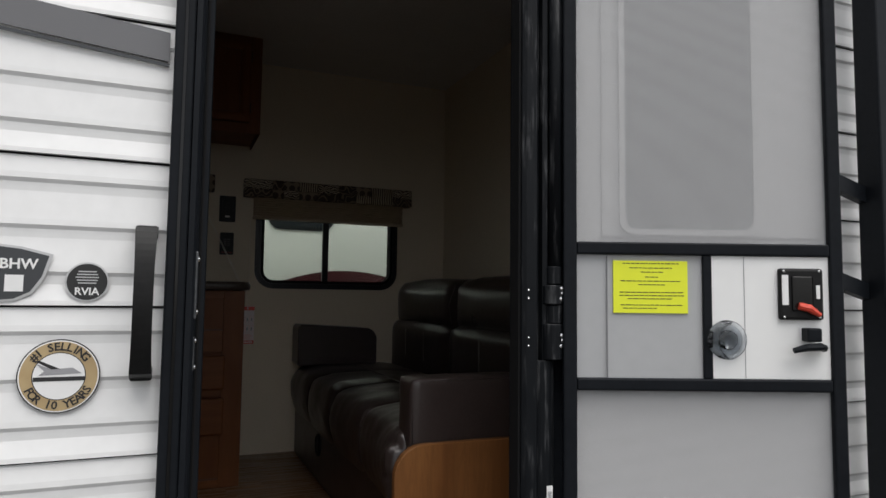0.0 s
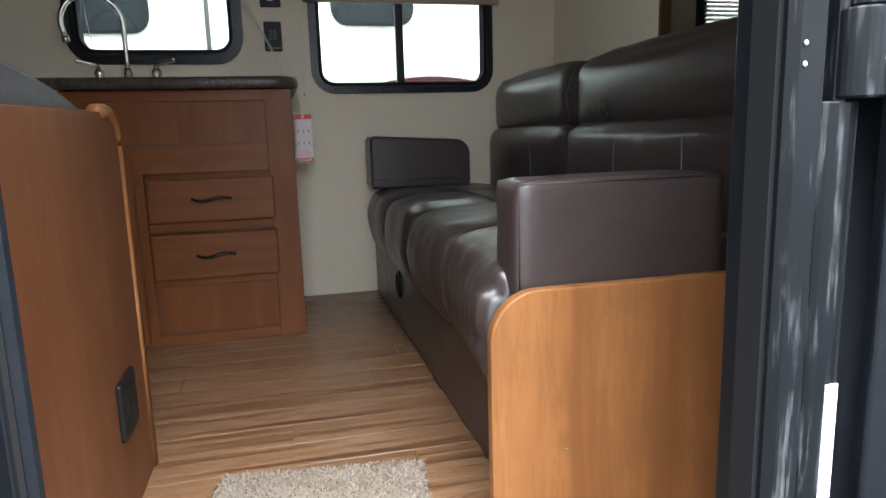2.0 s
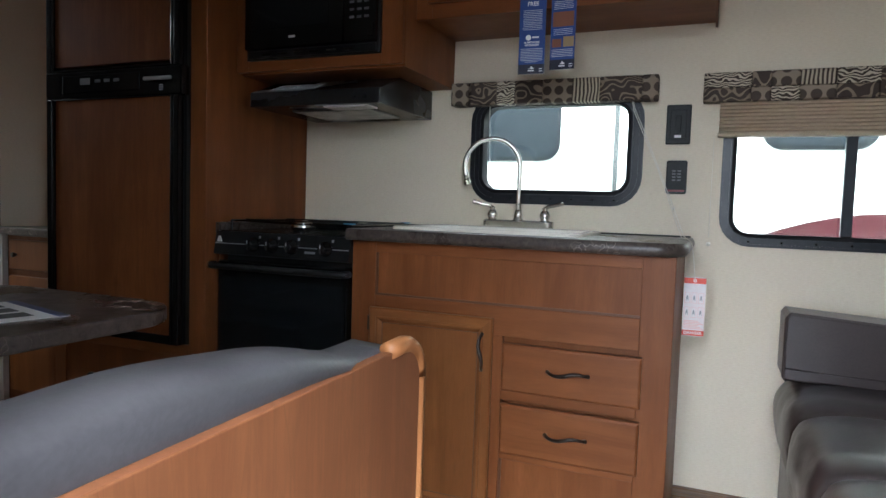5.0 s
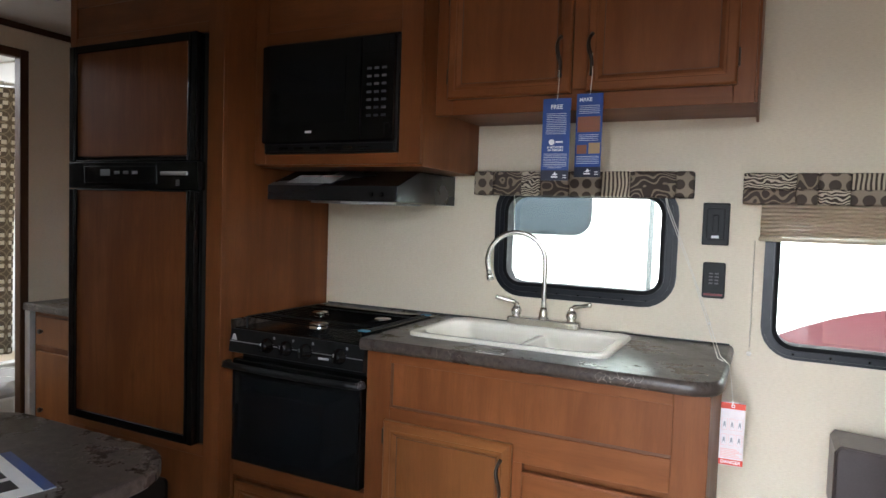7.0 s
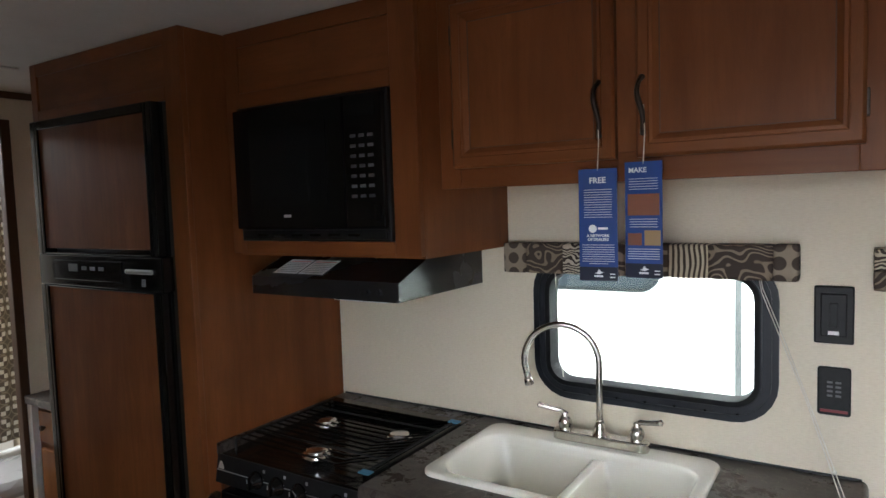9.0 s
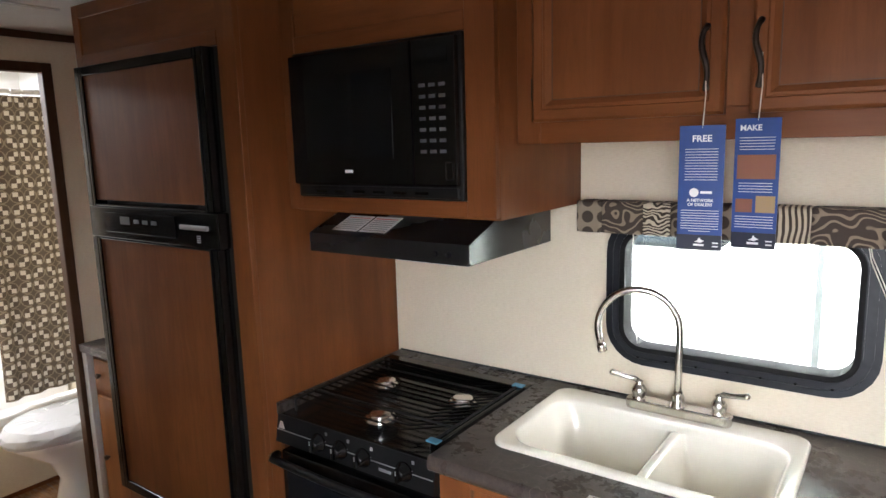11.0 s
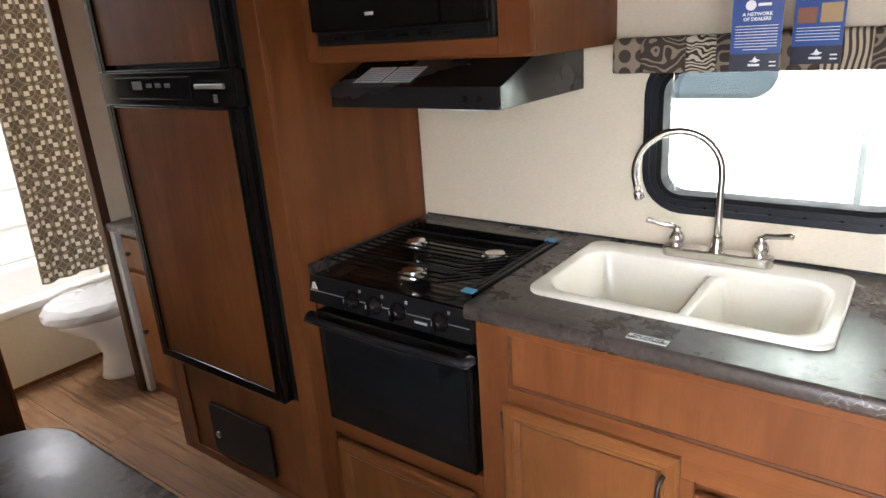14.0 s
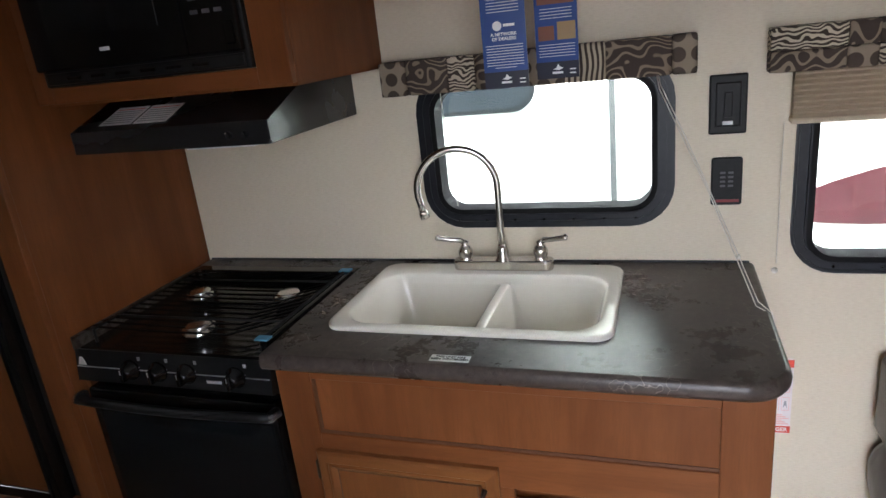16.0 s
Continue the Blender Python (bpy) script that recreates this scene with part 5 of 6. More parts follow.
md = part("door", bx(-1.632, -1.205, MY - 0.032, MY - 0.011, 1.56, 1.908, 0.005), BLACK_GLOSS, mw)
part("door_window", bx(-1.575, -1.265, MY - 0.0335, MY - 0.0315, 1.63, 1.85), DARKGLASS, md)
mp = part("keypad_panel", bx(-1.203, -1.075, MY - 0.032, MY - 0.011, 1.56, 1.908, 0.005), BLACK_GLOSS, mw)
for r in range(7):
    for c in range(3):
        part("key", bx(-1.178 + 0.029 * c, -1.160 + 0.029 * c, MY - 0.0332, MY - 0.0315, 1.640 + 0.026 * r, 1.648 + 0.026 * r), KEYINK, mp)
part("display", bx(-1.185, -1.095, MY - 0.0332, MY - 0.0315, 1.85, 1.885), DARKGLASS, mp)
part("maker_mark", bx(-1.432, -1.405, MY - 0.0335, MY - 0.0315, 1.592, 1.60), PAPER, md)
part("lower_vent", bx(-1.625, -1.08, MY - 0.018, MY - 0.011, 1.529, 1.556, 0.003), BLACK_PLASTIC, mw)
part("open_button", bx(-1.105, -1.083, MY - 0.036, MY - 0.03, 1.575, 1.62, 0.003), BLACK_GLOSS, mp)
for k in range(6):
    part("slot", bx(-1.56 + 0.07 * k, -1.52 + 0.07 * k, MY - 0.0195, MY - 0.0175, 1.538, 1.545), BLACK_GLOSS, mw)

# ---- upper cabinet over the window ----
UY = 2.02
uc = thing("wall_cabinet", "cherry wall cabinet with two raised-panel doors", "cabinet", (-0.49, 2.2, 1.66))
part("carcass", bx(-0.985, -0.004, UY + 0.02, BACK - 0.002, 1.672, 2.148), WOOD_H, uc)
part("end_panel", bx(-0.004, 0.004, UY + 0.001, BACK - 0.002, 1.655, 2.148, 0.001), WOOD_V, uc)
face_frame(uc, UY, 0.02, [(-0.986, -0.925, 1.655, 2.148, True), (-0.53, -0.455, 1.72, 2.10, True), (-0.06, -0.0045, 1.655, 2.148, True), (-0.925, -0.06, 1.655, 1.72, False), (-0.925, -0.06, 2.10, 2.148, False)])
for x0, x1, hx_ in ((-0.935, -0.515, -0.548), (-0.468, -0.05, -0.452)):
    d = raised_door("door", uc, x0, x1, 1.705, 2.115, UY - 0.014, panel=WOOD_V)
    pull(d, ((hx_, UY - 0.026, 1.755), (hx_, UY - 0.026, 1.875)), (0, -1, 0))
    far = x0 if hx_ < -0.5 else x1
    for z in (1.78, 2.04):
        part("hinge", bx(far - 0.005, far + 0.005, UY - 0.02, UY - 0.0005, z - 0.025, z + 0.025, 0.002), BRONZE, d)

# brochures hung from the pulls
for bx0, bx1, z0, z1, lean, kind in ((-0.589, -0.503, 1.436, 1.684, 1.5, 0), (-0.486, -0.406, 1.446, 1.694, -1.5, 1)):
    br = thing("hang_tag_brochure", "blue folded card brochure hung from a cabinet pull", "brochure", ((bx0 + bx1) / 2, 1.97, z0), lean * 2, "brochures on the cabinet pulls", local=True)
    w, h = (bx1 - bx0) / 2, z1 - z0
    part("card", bx(-w, w, 0.0, 0.002, 0.031, h), BLUE, br)
    foot = part("foot_band", bx(-w, w, -0.0002, 0.0022, 0.0, 0.031), NAVY, br)
    part("mark", prism([(-0.009, 0.017), (-0.003, 0.019), (0.001, 0.026), (0.005, 0.021), (0.011, 0.019), (0.003, 0.015)], -0.001, -0.0003), PAPER, foot)
    part("mark_line", bx(-0.010, 0.010, -0.001, -0.0003, 0.0085, 0.0125), PAPER, foot)
    for j in range(2):
        part("mark_line", bx(w - 0.017, w - 0.006, -0.001, -0.0003, 0.0075 + 0.007 * j, 0.0098 + 0.007 * j), PAPER, foot)
    part("loop", tube([(0.0, 0.001, h - 0.005), (0.004, 0.0, h + 0.06), (0.0, 0.006, h + 0.12)], 0.0012, 5), CORD, br)
    if kind == 0:
        words("A NETWORK\nOF DEALERS", 0.0085, FACE_FRONT(0, -0.0008, 0.096), PAPER, br)
        part("round_mark", lathe([(0.009, 0), (0.009, -0.0008)], (-0.012, 0.0, 0.116), 16, "y"), PAPER, br)
        part("mark_line", bx(0.0, 0.022, -0.0008, 0.0, 0.114, 0.119), PAPER, br)
        words("FREE", 0.018, FACE_FRONT(0, -0.0008, 0.222), PAPER, br)
        rows = [(0.080 - 0.0052 * j, 0.007 if j < 8 else 0.022) for j in range(9)] + [(0.202 - 0.0055 * j, 0.012) for j in range(12)]
    else:
        words("MAKE", 0.015, FACE_FRONT(-0.012, -0.0008, 0.230), PAPER, br)
        for x0, x1, a, b, m in ((-0.034, 0.034, 0.134, 0.180, ORANGE), (-0.034, -0.004, 0.070, 0.096, ORANGE), (0.002, 0.036, 0.070, 0.102, GOLD)):
            part("photo", bx(x0, x1, -0.0008, 0.0, a, b), m, br)
        rows = [(0.062 - 0.0052 * j, 0.006) for j in range(5)] + [(0.126 - 0.0055 * j, 0.01) for j in range(4)] + [(0.212 - 0.0055 * j, 0.009) for j in range(5)]
    for z, e in rows:
        part("text_bar", bx(-w + e, w - e, -0.0006, 0.0, z - 0.0005, z + 0.0005), PAPER, br)

# ---- refrigerator and its tall cabinet ----
GY = 1.765
tall = thing("refrigerator_cabinet", "tall cherry cabinet built round the refrigerator", "cabinet", (-2.13, 2.08, 0))
part("side_panel", bx(-1.714, -1.70, GY + 0.0205, BACK - 0.002, 0.0, 2.148), WOOD_V, tall)
part("side_panel", bx(-2.545, -2.53, GY + 0.0205, BACK - 0.002, 0.0, 2.148), WOOD_V, tall)
face_frame(tall, GY, 0.02, [(-2.545, -2.505, 0.0, 2.148, True), (-1.775, -1.6985, 0.0, 2.148, True), (-2.505, -1.775, 1.945, 1.985, False), (-2.505, -1.775, 2.105, 2.148, False), (-2.505, -1.775, 0.40, 0.445, False), (-2.505, -1.775, 0.0, 0.04, False), (-2.505, -2.44, 0.04, 0.40, True)])
part("top_panel", bx(-2.505, -1.775, GY + 0.007, GY + 0.016, 1.985, 2.105), WOOD_H, tall)
part("low_panel", bx(-2.44, -1.775, GY + 0.006, GY + 0.016, 0.04, 0.40), WOOD_V, tall)
hatch = thing("furnace_hatch", "black access hatch under the refrigerator", "hatch", (-2.135, GY, 0.06))
part("plate", prism(shifted(outline(0.352, 0.212, 0.02), -2.135, 0.172), GY - 0.006, GY + 0.006, "xz", 0.003), BLACK_PLASTIC, hatch)
part("latch", lathe([(0.014, 0), (0.013, -0.006), (0.001, -0.008)], (-2.27, GY - 0.006, 0.15), 14, "y"), STEEL, hatch)
fr = thing("refrigerator", "two-door refrigerator with wood panels and black trim", "refrigerator", (-2.14, 2.05, 0.445))
part("body", bx(-2.50, -1.78, GY + 0.004, BACK - 0.05, 0.447, 1.943), BLACK_PLASTIC, fr)
for z0, z1, nm in ((1.485, 1.942, "freezer_door"), (0.447, 1.378, "main_door")):
    d = part(nm, bx(-2.462, -1.828, GY - 0.03, GY + 0.004, z0 + 0.02, z1 - 0.004, 0.002), WOOD_FRIDGE, fr)
    top_b, low_b = (0.030, 0.006) if nm[0] == "f" else (0.006, 0.034)
    for a, b, c, e in ((-2.497, -2.468, z0, z1), (-2.466, -2.452, z0, z1), (-1.838, -1.824, z0, z1), (-1.822, -1.796, z0, z1), (-2.452, -1.838, z1 - top_b, z1), (-2.452, -1.838, z0, z0 + low_b)):
        part("edge_trim", bx(a, b, GY - 0.037, GY + 0.006, c, e, 0.003), BLACK_GLOSS, d)
strip = part("control_strip", bx(-2.50, -1.785, GY - 0.036, GY + 0.004, 1.379, 1.484, 0.004), BLACK_GLOSS, fr)
part("recess", bx(-2.40, -1.99, GY - 0.0385, GY - 0.035, 1.40, 1.468, 0.003), BLACK_GLOSS, strip)
part("display", bx(-2.30, -2.245, GY - 0.04, GY - 0.0375, 1.43, 1.455), KEYINK, strip)
for k in range(3):
    part("button", bx(-2.22 + 0.05 * k, -2.19 + 0.05 * k, GY - 0.04, GY - 0.0375, 1.436, 1.448, 0.001), KEYINK, strip)
part("vent_bar", bx(-1.965, -1.83, GY - 0.044, GY - 0.035, 1.432, 1.446, 0.003), SILVER, strip, "bright handle bar")
for k in range(4):
    part("mark", bx(-1.89, -1.872, GY - 0.0375, GY - 0.0355, 1.395 + 0.006 * k, 1.398 + 0.006 * k), GREYINK, strip)

# ---- small wall fittings ----
sw = thing("switch_plate", "black switch plate set in a dark frame", "switch plate", (-0.11, BACK, 1.25))
part("plate", bx(-0.151, -0.067, BACK - 0.012, BACK - 0.0005, 1.249, 1.39, 0.004), BLACK_PLASTIC, sw)
part("insert", bx(-0.137, -0.081, BACK - 0.0155, BACK - 0.011, 1.268, 1.372, 0.003), BLACK_PLASTIC, sw)
part("switch_bar", bx(-0.118, -0.100, BACK - 0.020, BACK - 0.015, 1.29, 1.35, 0.002), BLACK_PLASTIC, sw)
part("label", bx(-0.121, -0.098, BACK - 0.0168, BACK - 0.0153, 1.272, 1.281), PAPER, sw)
mon = thing("tank_monitor_panel", "black tank monitor panel with red lamps", "monitor panel", (-0.107, BACK, 1.07))
part("plate", prism(shifted(outline(0.071, 0.12, 0.007), -0.107, 1.131), BACK - 0.01, BACK - 0.0005, "xz", 0.003), BLACK_PLASTIC, mon)
for j in range(4):
    for i in range(2):
        part("gauge_mark", bx(-0.122 + 0.018 * i, -0.110 + 0.018 * i, BACK - 0.0112, BACK - 0.0098, 1.118 + 0.011 * j, 1.123 + 0.011 * j), KEYINK, mon)
part("lamp_row", bx(-0.136, -0.078, BACK - 0.0112, BACK - 0.0098, 1.079, 1.086), LED, mon)


def valance(x0, x1, z0, z1, label, patches):
    """A padded board covered in sewn patches: (width, print, print of a lower row or None)."""
    v = thing("window_valance", label, "valance", ((x0 + x1) / 2, BACK, z0), group="fabric valances")
    part("board", bx(x0 + 0.003, x1 - 0.003, BACK - 0.060, BACK - 0.001, z0 + 0.003, z1 - 0.003), RUBBER, v, "dark board behind the fabric")
    x = x0
    for width, print_, lower in patches:
        cut = z0 + (z1 - z0) * 0.48 if lower else z0
        for a, b, kind in ((cut, z1, print_),) + (((z0, cut, lower),) if lower else ()):
            part("fabric_patch", soft_box(x, x + width, BACK - 0.066, BACK - 0.002, a, b, 0.004, 0.0006, 6), CLOTH[kind], v, "", True)
        x += width
    return v


valance(-0.972, -0.181, 1.403, 1.492, "patchwork fabric valance over the sink window",
        [(0.075, "dotted", None), (0.115, "leaf", None), (0.072, "squiggle", None), (0.110, "leaf", None), (0.113, "dotted", None), (0.101, "wavy", None), (0.150, "leaf", None), (0.055, "dotted", None)])
valance(-0.030, 0.93, 1.388, 1.486, "patchwork fabric valance over the sofa window",
        [(0.150, "squiggle", "leaf"), (0.060, "leaf", "dotted"), (0.085, "dotted", "squiggle"), (0.105, "wavy", "dotted"), (0.120, "squiggle", "leaf"), (0.100, "leaf", None), (0.090, "dotted", "wavy"), (0.130, "wavy", None), (0.120, "squiggle", "leaf")])
shade = thing("pleated_shade", "raised beige pleated shade under the valance", "window shade", (0.44, BACK - 0.03, 1.27))
for k in range(9):
    z = 1.285 + 0.0125 * k
    part("pleat", prism([(BACK - 0.046, z), (BACK - 0.034, z + 0.006), (BACK - 0.046, z + 0.0122), (BACK - 0.012, z + 0.0122), (BACK - 0.012, z)], 0.026, 0.880, "yz"), BLIND, shade)
part("bottom_rail", bx(0.022, 0.884, BACK - 0.05, BACK - 0.010, 1.270, 1.284, 0.004), BLIND, shade)


def cord(points, name, label, r=0.0013):
    return solid(name, tube(points, r, 5), CORD, label, "cord", "", True)


cord([(-0.268, BACK - 0.03, 1.41), (-0.262, BACK - 0.032, 1.38), (-0.210, BACK - 0.09, 1.270), (-0.157, BACK - 0.152, 1.152), (-0.105, BACK - 0.222, 1.034), (-0.060, 2.12, 0.928), (-0.034, 2.10, 0.910), (-0.026, 2.104, 0.86), (-0.018, 2.103, 0.79)], "shade_cord", "thin pale shade cord drawn tight across to the worktop")
cord([(-0.272, BACK - 0.03, 1.41), (-0.264, BACK - 0.034, 1.37), (-0.216, BACK - 0.092, 1.268), (-0.160, BACK - 0.155, 1.150), (-0.110, BACK - 0.225, 1.030), (-0.066, 2.105, 0.924), (-0.05, 2.09, 0.92)], "shade_cord", "thin pale shade cord drawn tight across to the worktop")
solid("cord_knot", lathe([(0.001, -0.006), (0.004, -0.003), (0.0045, 0.002), (0.001, 0.006)], (-0.098, BACK - 0.236, 1.016), 10), CORD, "small pale knot tied in the shade cord", "knot", "", True)
cord([(-0.815, BACK - 0.04, 1.405), (-0.812, BACK - 0.03, 1.2), (-0.80, BACK - 0.03, 1.09)], "shade_cord", "thin pale cord beside the sink window")
cord([(0.012, BACK - 0.02, 1.27), (0.012, BACK - 0.02, 0.92)], "shade_cord", "straight pale shade cord hanging by the window", 0.0009)
solid("cord_cleat", lathe([(0.008, 0), (0.007, -0.006), (0.001, -0.009)], (0.012, BACK - 0.0005, 0.895), 12, "y"), CORD, "small clear cord cleat on the wall", "cleat")
TAGPAPER = grainy("pink_white_card", (0.76, 0.70, 0.69), (0.70, 0.61, 0.60), 60, 0.6, 0.05)
warn = thing("warning_tag", "white printed warning tag with red bands on a cord", "tag", (-0.017, 2.105, 0.610), 4, local=True)
TH = 0.19
part("card", prism(shifted(outline(0.066, TH, 0.006, 3), 0, TH / 2), -0.0008, 0.0008), TAGPAPER, warn)
part("red_band", bx(-0.033, 0.033, -0.0016, 0.0016, 0.002, 0.019), RED, warn)
part("red_band", bx(-0.033, 0.033, -0.0016, 0.0016, TH - 0.021, TH - 0.003), RED, warn)
words("DANGER", 0.0135, FACE_FRONT(0, -0.0020, 0.0105), PAPER, warn)
for k in range(6):
    part("text_bar", bx(-0.029, 0.029 - 0.007 * (k % 3), -0.0014, 0.0014, 0.024 + 0.0048 * k, 0.0262 + 0.0048 * k), PINK, warn)
for k in range(6):
    x, z = -0.029 + 0.0205 * (k % 3), 0.060 + 0.046 * (k // 3)
    sign = part("picture_frame", ring(shifted(outline(0.016, 0.034, 0.001, 1), x + 0.008, z + 0.017), shifted(outline(0.0145, 0.0325, 0.001, 1), x + 0.008, z + 0.017), -0.0013, -0.0006), PINK, warn)
    part("picture_mark", prism([(x + 0.004, z + 0.006), (x + 0.008, z + 0.014), (x + 0.012, z + 0.006), (x + 0.010, z + 0.024), (x + 0.006, z + 0.024)], -0.0013, -0.0006), GREYINK, sign)
part("eyelet", lathe([(0.005, 0.0012), (0.005, -0.0022), (0.003, -0.0022), (0.003, 0.0012)], (0, 0, TH - 0.012), 14, "y"), SILVER, warn)

# ---- sofa across the trailer, its back to the partition ----
sofa = thing("jackknife_sofa", "dark brown vinyl sofa with a cherry end panel", "sofa", (0.215, 0.45, 0), 0, local=True)
SL = 1.925
part("base", bx(0.065, 0.72, 0.03, SL, 0.0, 0.34, 0.012), LEATHER, sofa)


def seat_cushion(v0, v1, bulge=0.0):
    """A seat cushion whose front rolls over and down, with soft rumples."""
    prof = [(0.085, 0.215), (0.055, 0.237), (0.034, 0.295), (0.027, 0.352), (0.034, 0.415), (0.06, 0.462), (0.11, 0.483), (0.20, 0.493), (0.34, 0.493), (0.48, 0.488), (0.60, 0.475)]
    fine = []
    for k in range(len(prof) - 1):
        a, b, c, d = (Vector((*prof[max(0, min(len(prof) - 1, k + e))], 0)) for e in (-1, 0, 1, 2))
        for q in range(4):
            t = q / 4
            p = 0.5 * (2 * b + (c - a) * t + (2 * a - 5 * b + 4 * c - d) * t * t + (3 * b - a - 3 * c + d) * t ** 3)
            fine.append((p.x, p.y))
    prof = fine + [prof[-1]]
    bm = bmesh.new()
    rows = []
    N = 22 if not bulge else 64
    for k in range(N + 1):
        t = (k / N) if not bulge else (k / N) ** 1.7
        v = v0 + (v1 - v0) * t
        edge = min(1.0, 5.5 * min(t, 1 - t) + 0.12) ** 0.5
        row = []
        for j, (u, z) in enumerate(prof):
            mid = Vector((0.3, 0, 0.32))
            uu, zz = mid.x + (u - mid.x) * (0.93 + 0.07 * edge), mid.z + (z - mid.z) * (0.84 + 0.16 * edge)
            wob = 0.005 * noise.noise(Vector((u * 9, v * 8, z * 9))) + 0.0025 * noise.noise(Vector((u * 30, v * 22, z * 30)))
            lean = bulge * (1 - t) ** 2 * max(0.0, 1 - u / 0.2)
            if bulge:
                near = v - v0
                pinch = math.exp(-((near - 0.022) / 0.009) ** 2)
                folds = math.exp(-abs(near - 0.03) / 0.035) * math.sin(j * 0.95 + 4 * noise.noise(Vector((j * 0.25, 0, near * 16))))
                wob += (0.0085 * folds - 0.007 * pinch) * (1 if u < 0.2 else 0.3)
                dome = (1 - (1 - min(1.0, near / 0.03 + 0.02)) ** 2) ** 0.5
                uu, zz = 0.115 + (uu - 0.115) * dome, 0.352 + (zz - 0.352) * dome
            row.append(bm.verts.new((uu - wob - lean, v, zz + wob * (1 if z > 0.4 else 0.2))))
        rows.append(row)
    for A, B in zip(rows, rows[1:]):
        for j in range(len(prof) - 1):
            bm.faces.new((A[j], A[j + 1], B[j + 1], B[j]))
    for r in (rows[0], rows[-1]):
        bm.faces.new(r)
    bmesh.ops.recalc_face_normals(bm, faces=bm.faces[:])
    return bm


def seam(pts, parent, r=0.0035, mat=None):
    return part("seam", tube(pts, r, 6), mat or STITCH, parent, "", True)


for v0, v1 in ((0.035, 0.52), (0.52, 0.98), (0.98, 1.44), (1.44, SL - 0.01)):
    c = part("seat_cushion", seat_cushion(v0, v1, 0.058 if v0 < 0.1 else 0.0), LEATHER_SOFT, sofa, "", True)
seam([(0.33, v, 0.494) for v in (0.16, 0.6, 1.0, 1.4, 1.7)], sofa, 0.004, LEATHER)
part("roll_end", lathe([(0.07, 0.0), (0.055, -0.004), (0.02, -0.007), (0.001, -0.008)], (0.092, 0.033, 0.352), 20, "y"), LEATHER, sofa, "", True)
for v0, v1 in ((0.05, 1.07), (1.07, 1.90)):
    low_ = part("back_cushion", soft_box(0.598, 0.838, v0, v1, 0.40, 0.722, 0.045, 0.012, 11, rumple=0.004), LEATHER_SOFT, sofa, "", True)
    up = part("headroll", soft_box(0.636, 0.888, v0 - 0.006, v1 + 0.003, 0.698, 0.932, 0.055, 0.022, 11, rumple=0.005), LEATHER_SOFT, sofa, "", True)
    for f in (0.3, 0.62):
        v = v0 + (v1 - v0) * f
        seam([(0.594, v, 0.46), (0.586, v + 0.01, 0.56), (0.590, v + 0.02, 0.68)], low_, 0.0016)
    seam([(0.632, v0 + 0.012, 0.735), (0.614, v0 + 0.006, 0.82), (0.650, v0 + 0.01, 0.917)], up, 0.0022)
part("back_shell", bx(0.74, 0.92, 0.04, 1.91, 0.0, 0.90, 0.02), LEATHER, sofa)
arm_ = part("armrest", soft_box(0.046, 0.44, 0.014, 0.125, 0.38, 0.622, 0.011, 0.006, 11, rumple=0.002), LEATHER, sofa, "square upholstered end arm", True)
for pts_ in ([(0.05, 0.016, 0.40), (0.050, 0.016, 0.618), (0.436, 0.016, 0.618)], [(0.05, 0.122, 0.44), (0.050, 0.122, 0.618), (0.436, 0.122, 0.618)]):
    seam(pts_, arm_, 0.0016, LEATHER)
bolster = [(0.046, 0.488), (0.036, 0.50), (0.036, 0.685), (0.048, 0.702)] + [(0.395 + 0.062 * math.cos(radians(a)), 0.620 + 0.062 * math.sin(radians(a))) for a in range(80, -11, -15)] + [(0.456, 0.50), (0.446, 0.488)]
fa = prism(bolster, 1.712, 1.90, "xz", 0.008)
far_arm = part("armrest", fa, LEATHER, sofa, "bolster arm against the wall")
seam([(x, 1.711, z) for x, z in bolster], far_arm, 0.0034, LEATHER)
seam([(0.042, 1.708, 0.528), (0.20, 1.707, 0.522), (0.44, 1.708, 0.520)], far_arm, 0.0022, LEATHER)
part("speaker_port", lathe([(0.05, 0.0), (0.05, -0.008), (0.04, -0.01), (0.038, -0.004), (0.001, -0.003)], (0.065, 1.30, 0.17), 24, "x"), BLACK_PLASTIC, sofa, "round black vent")
pts = [(-0.017, 0.0), (0.86, 0.0), (0.86, 0.493), (0.55, 0.493), (0.525, 0.479), (0.495, 0.457), (0.44, 0.450)] + [(0.067 + 0.084 * math.cos(radians(a)), 0.364 + 0.086 * math.sin(radians(a))) for a in range(90, 181, 9)]
part("end_panel", prism(pts, -0.030, -0.006, "xz", 0.0035, seg=3), WOOD_MAPLE, sofa, "honey-coloured wood-grain end panel")
part("screw", lathe([(0.0035, 0), (0.003, -0.0015), (0.001, -0.002)], (0.115, -0.030, 0.165), 8, "y"), BRONZE_DULL, sofa)

# ---- dinette ----
bench = thing("dinette_bench", "cherry dinette bench with a charcoal vinyl cushion", "bench", (-0.565, 0.5, 0))
DX = -0.425
bp = [(0.05, 0.0), (0.918, 0.0), (0.918, 0.70)] + [(0.853 + 0.065 * math.cos(radians(a)), 0.70 + 0.065 * math.sin(radians(a))) for a in range(0, 91, 15)] + [(0.80, 0.763), (0.5, 0.757), (0.05, 0.748)]
part("back_panel", prism(bp, DX - 0.022, DX - 0.003, "yz", 0.002), WOOD_BENCH, bench)
part("edge_moulding", tube([(DX - 0.012, 0.919, 0.0)] + [(DX - 0.012, y + 0.001, z) for y, z in bp[2:-2]], 0.0155, 10), WOOD_EDGE, bench, "rounded honey edge moulding", True)
cb = bmesh.new()
rows = []
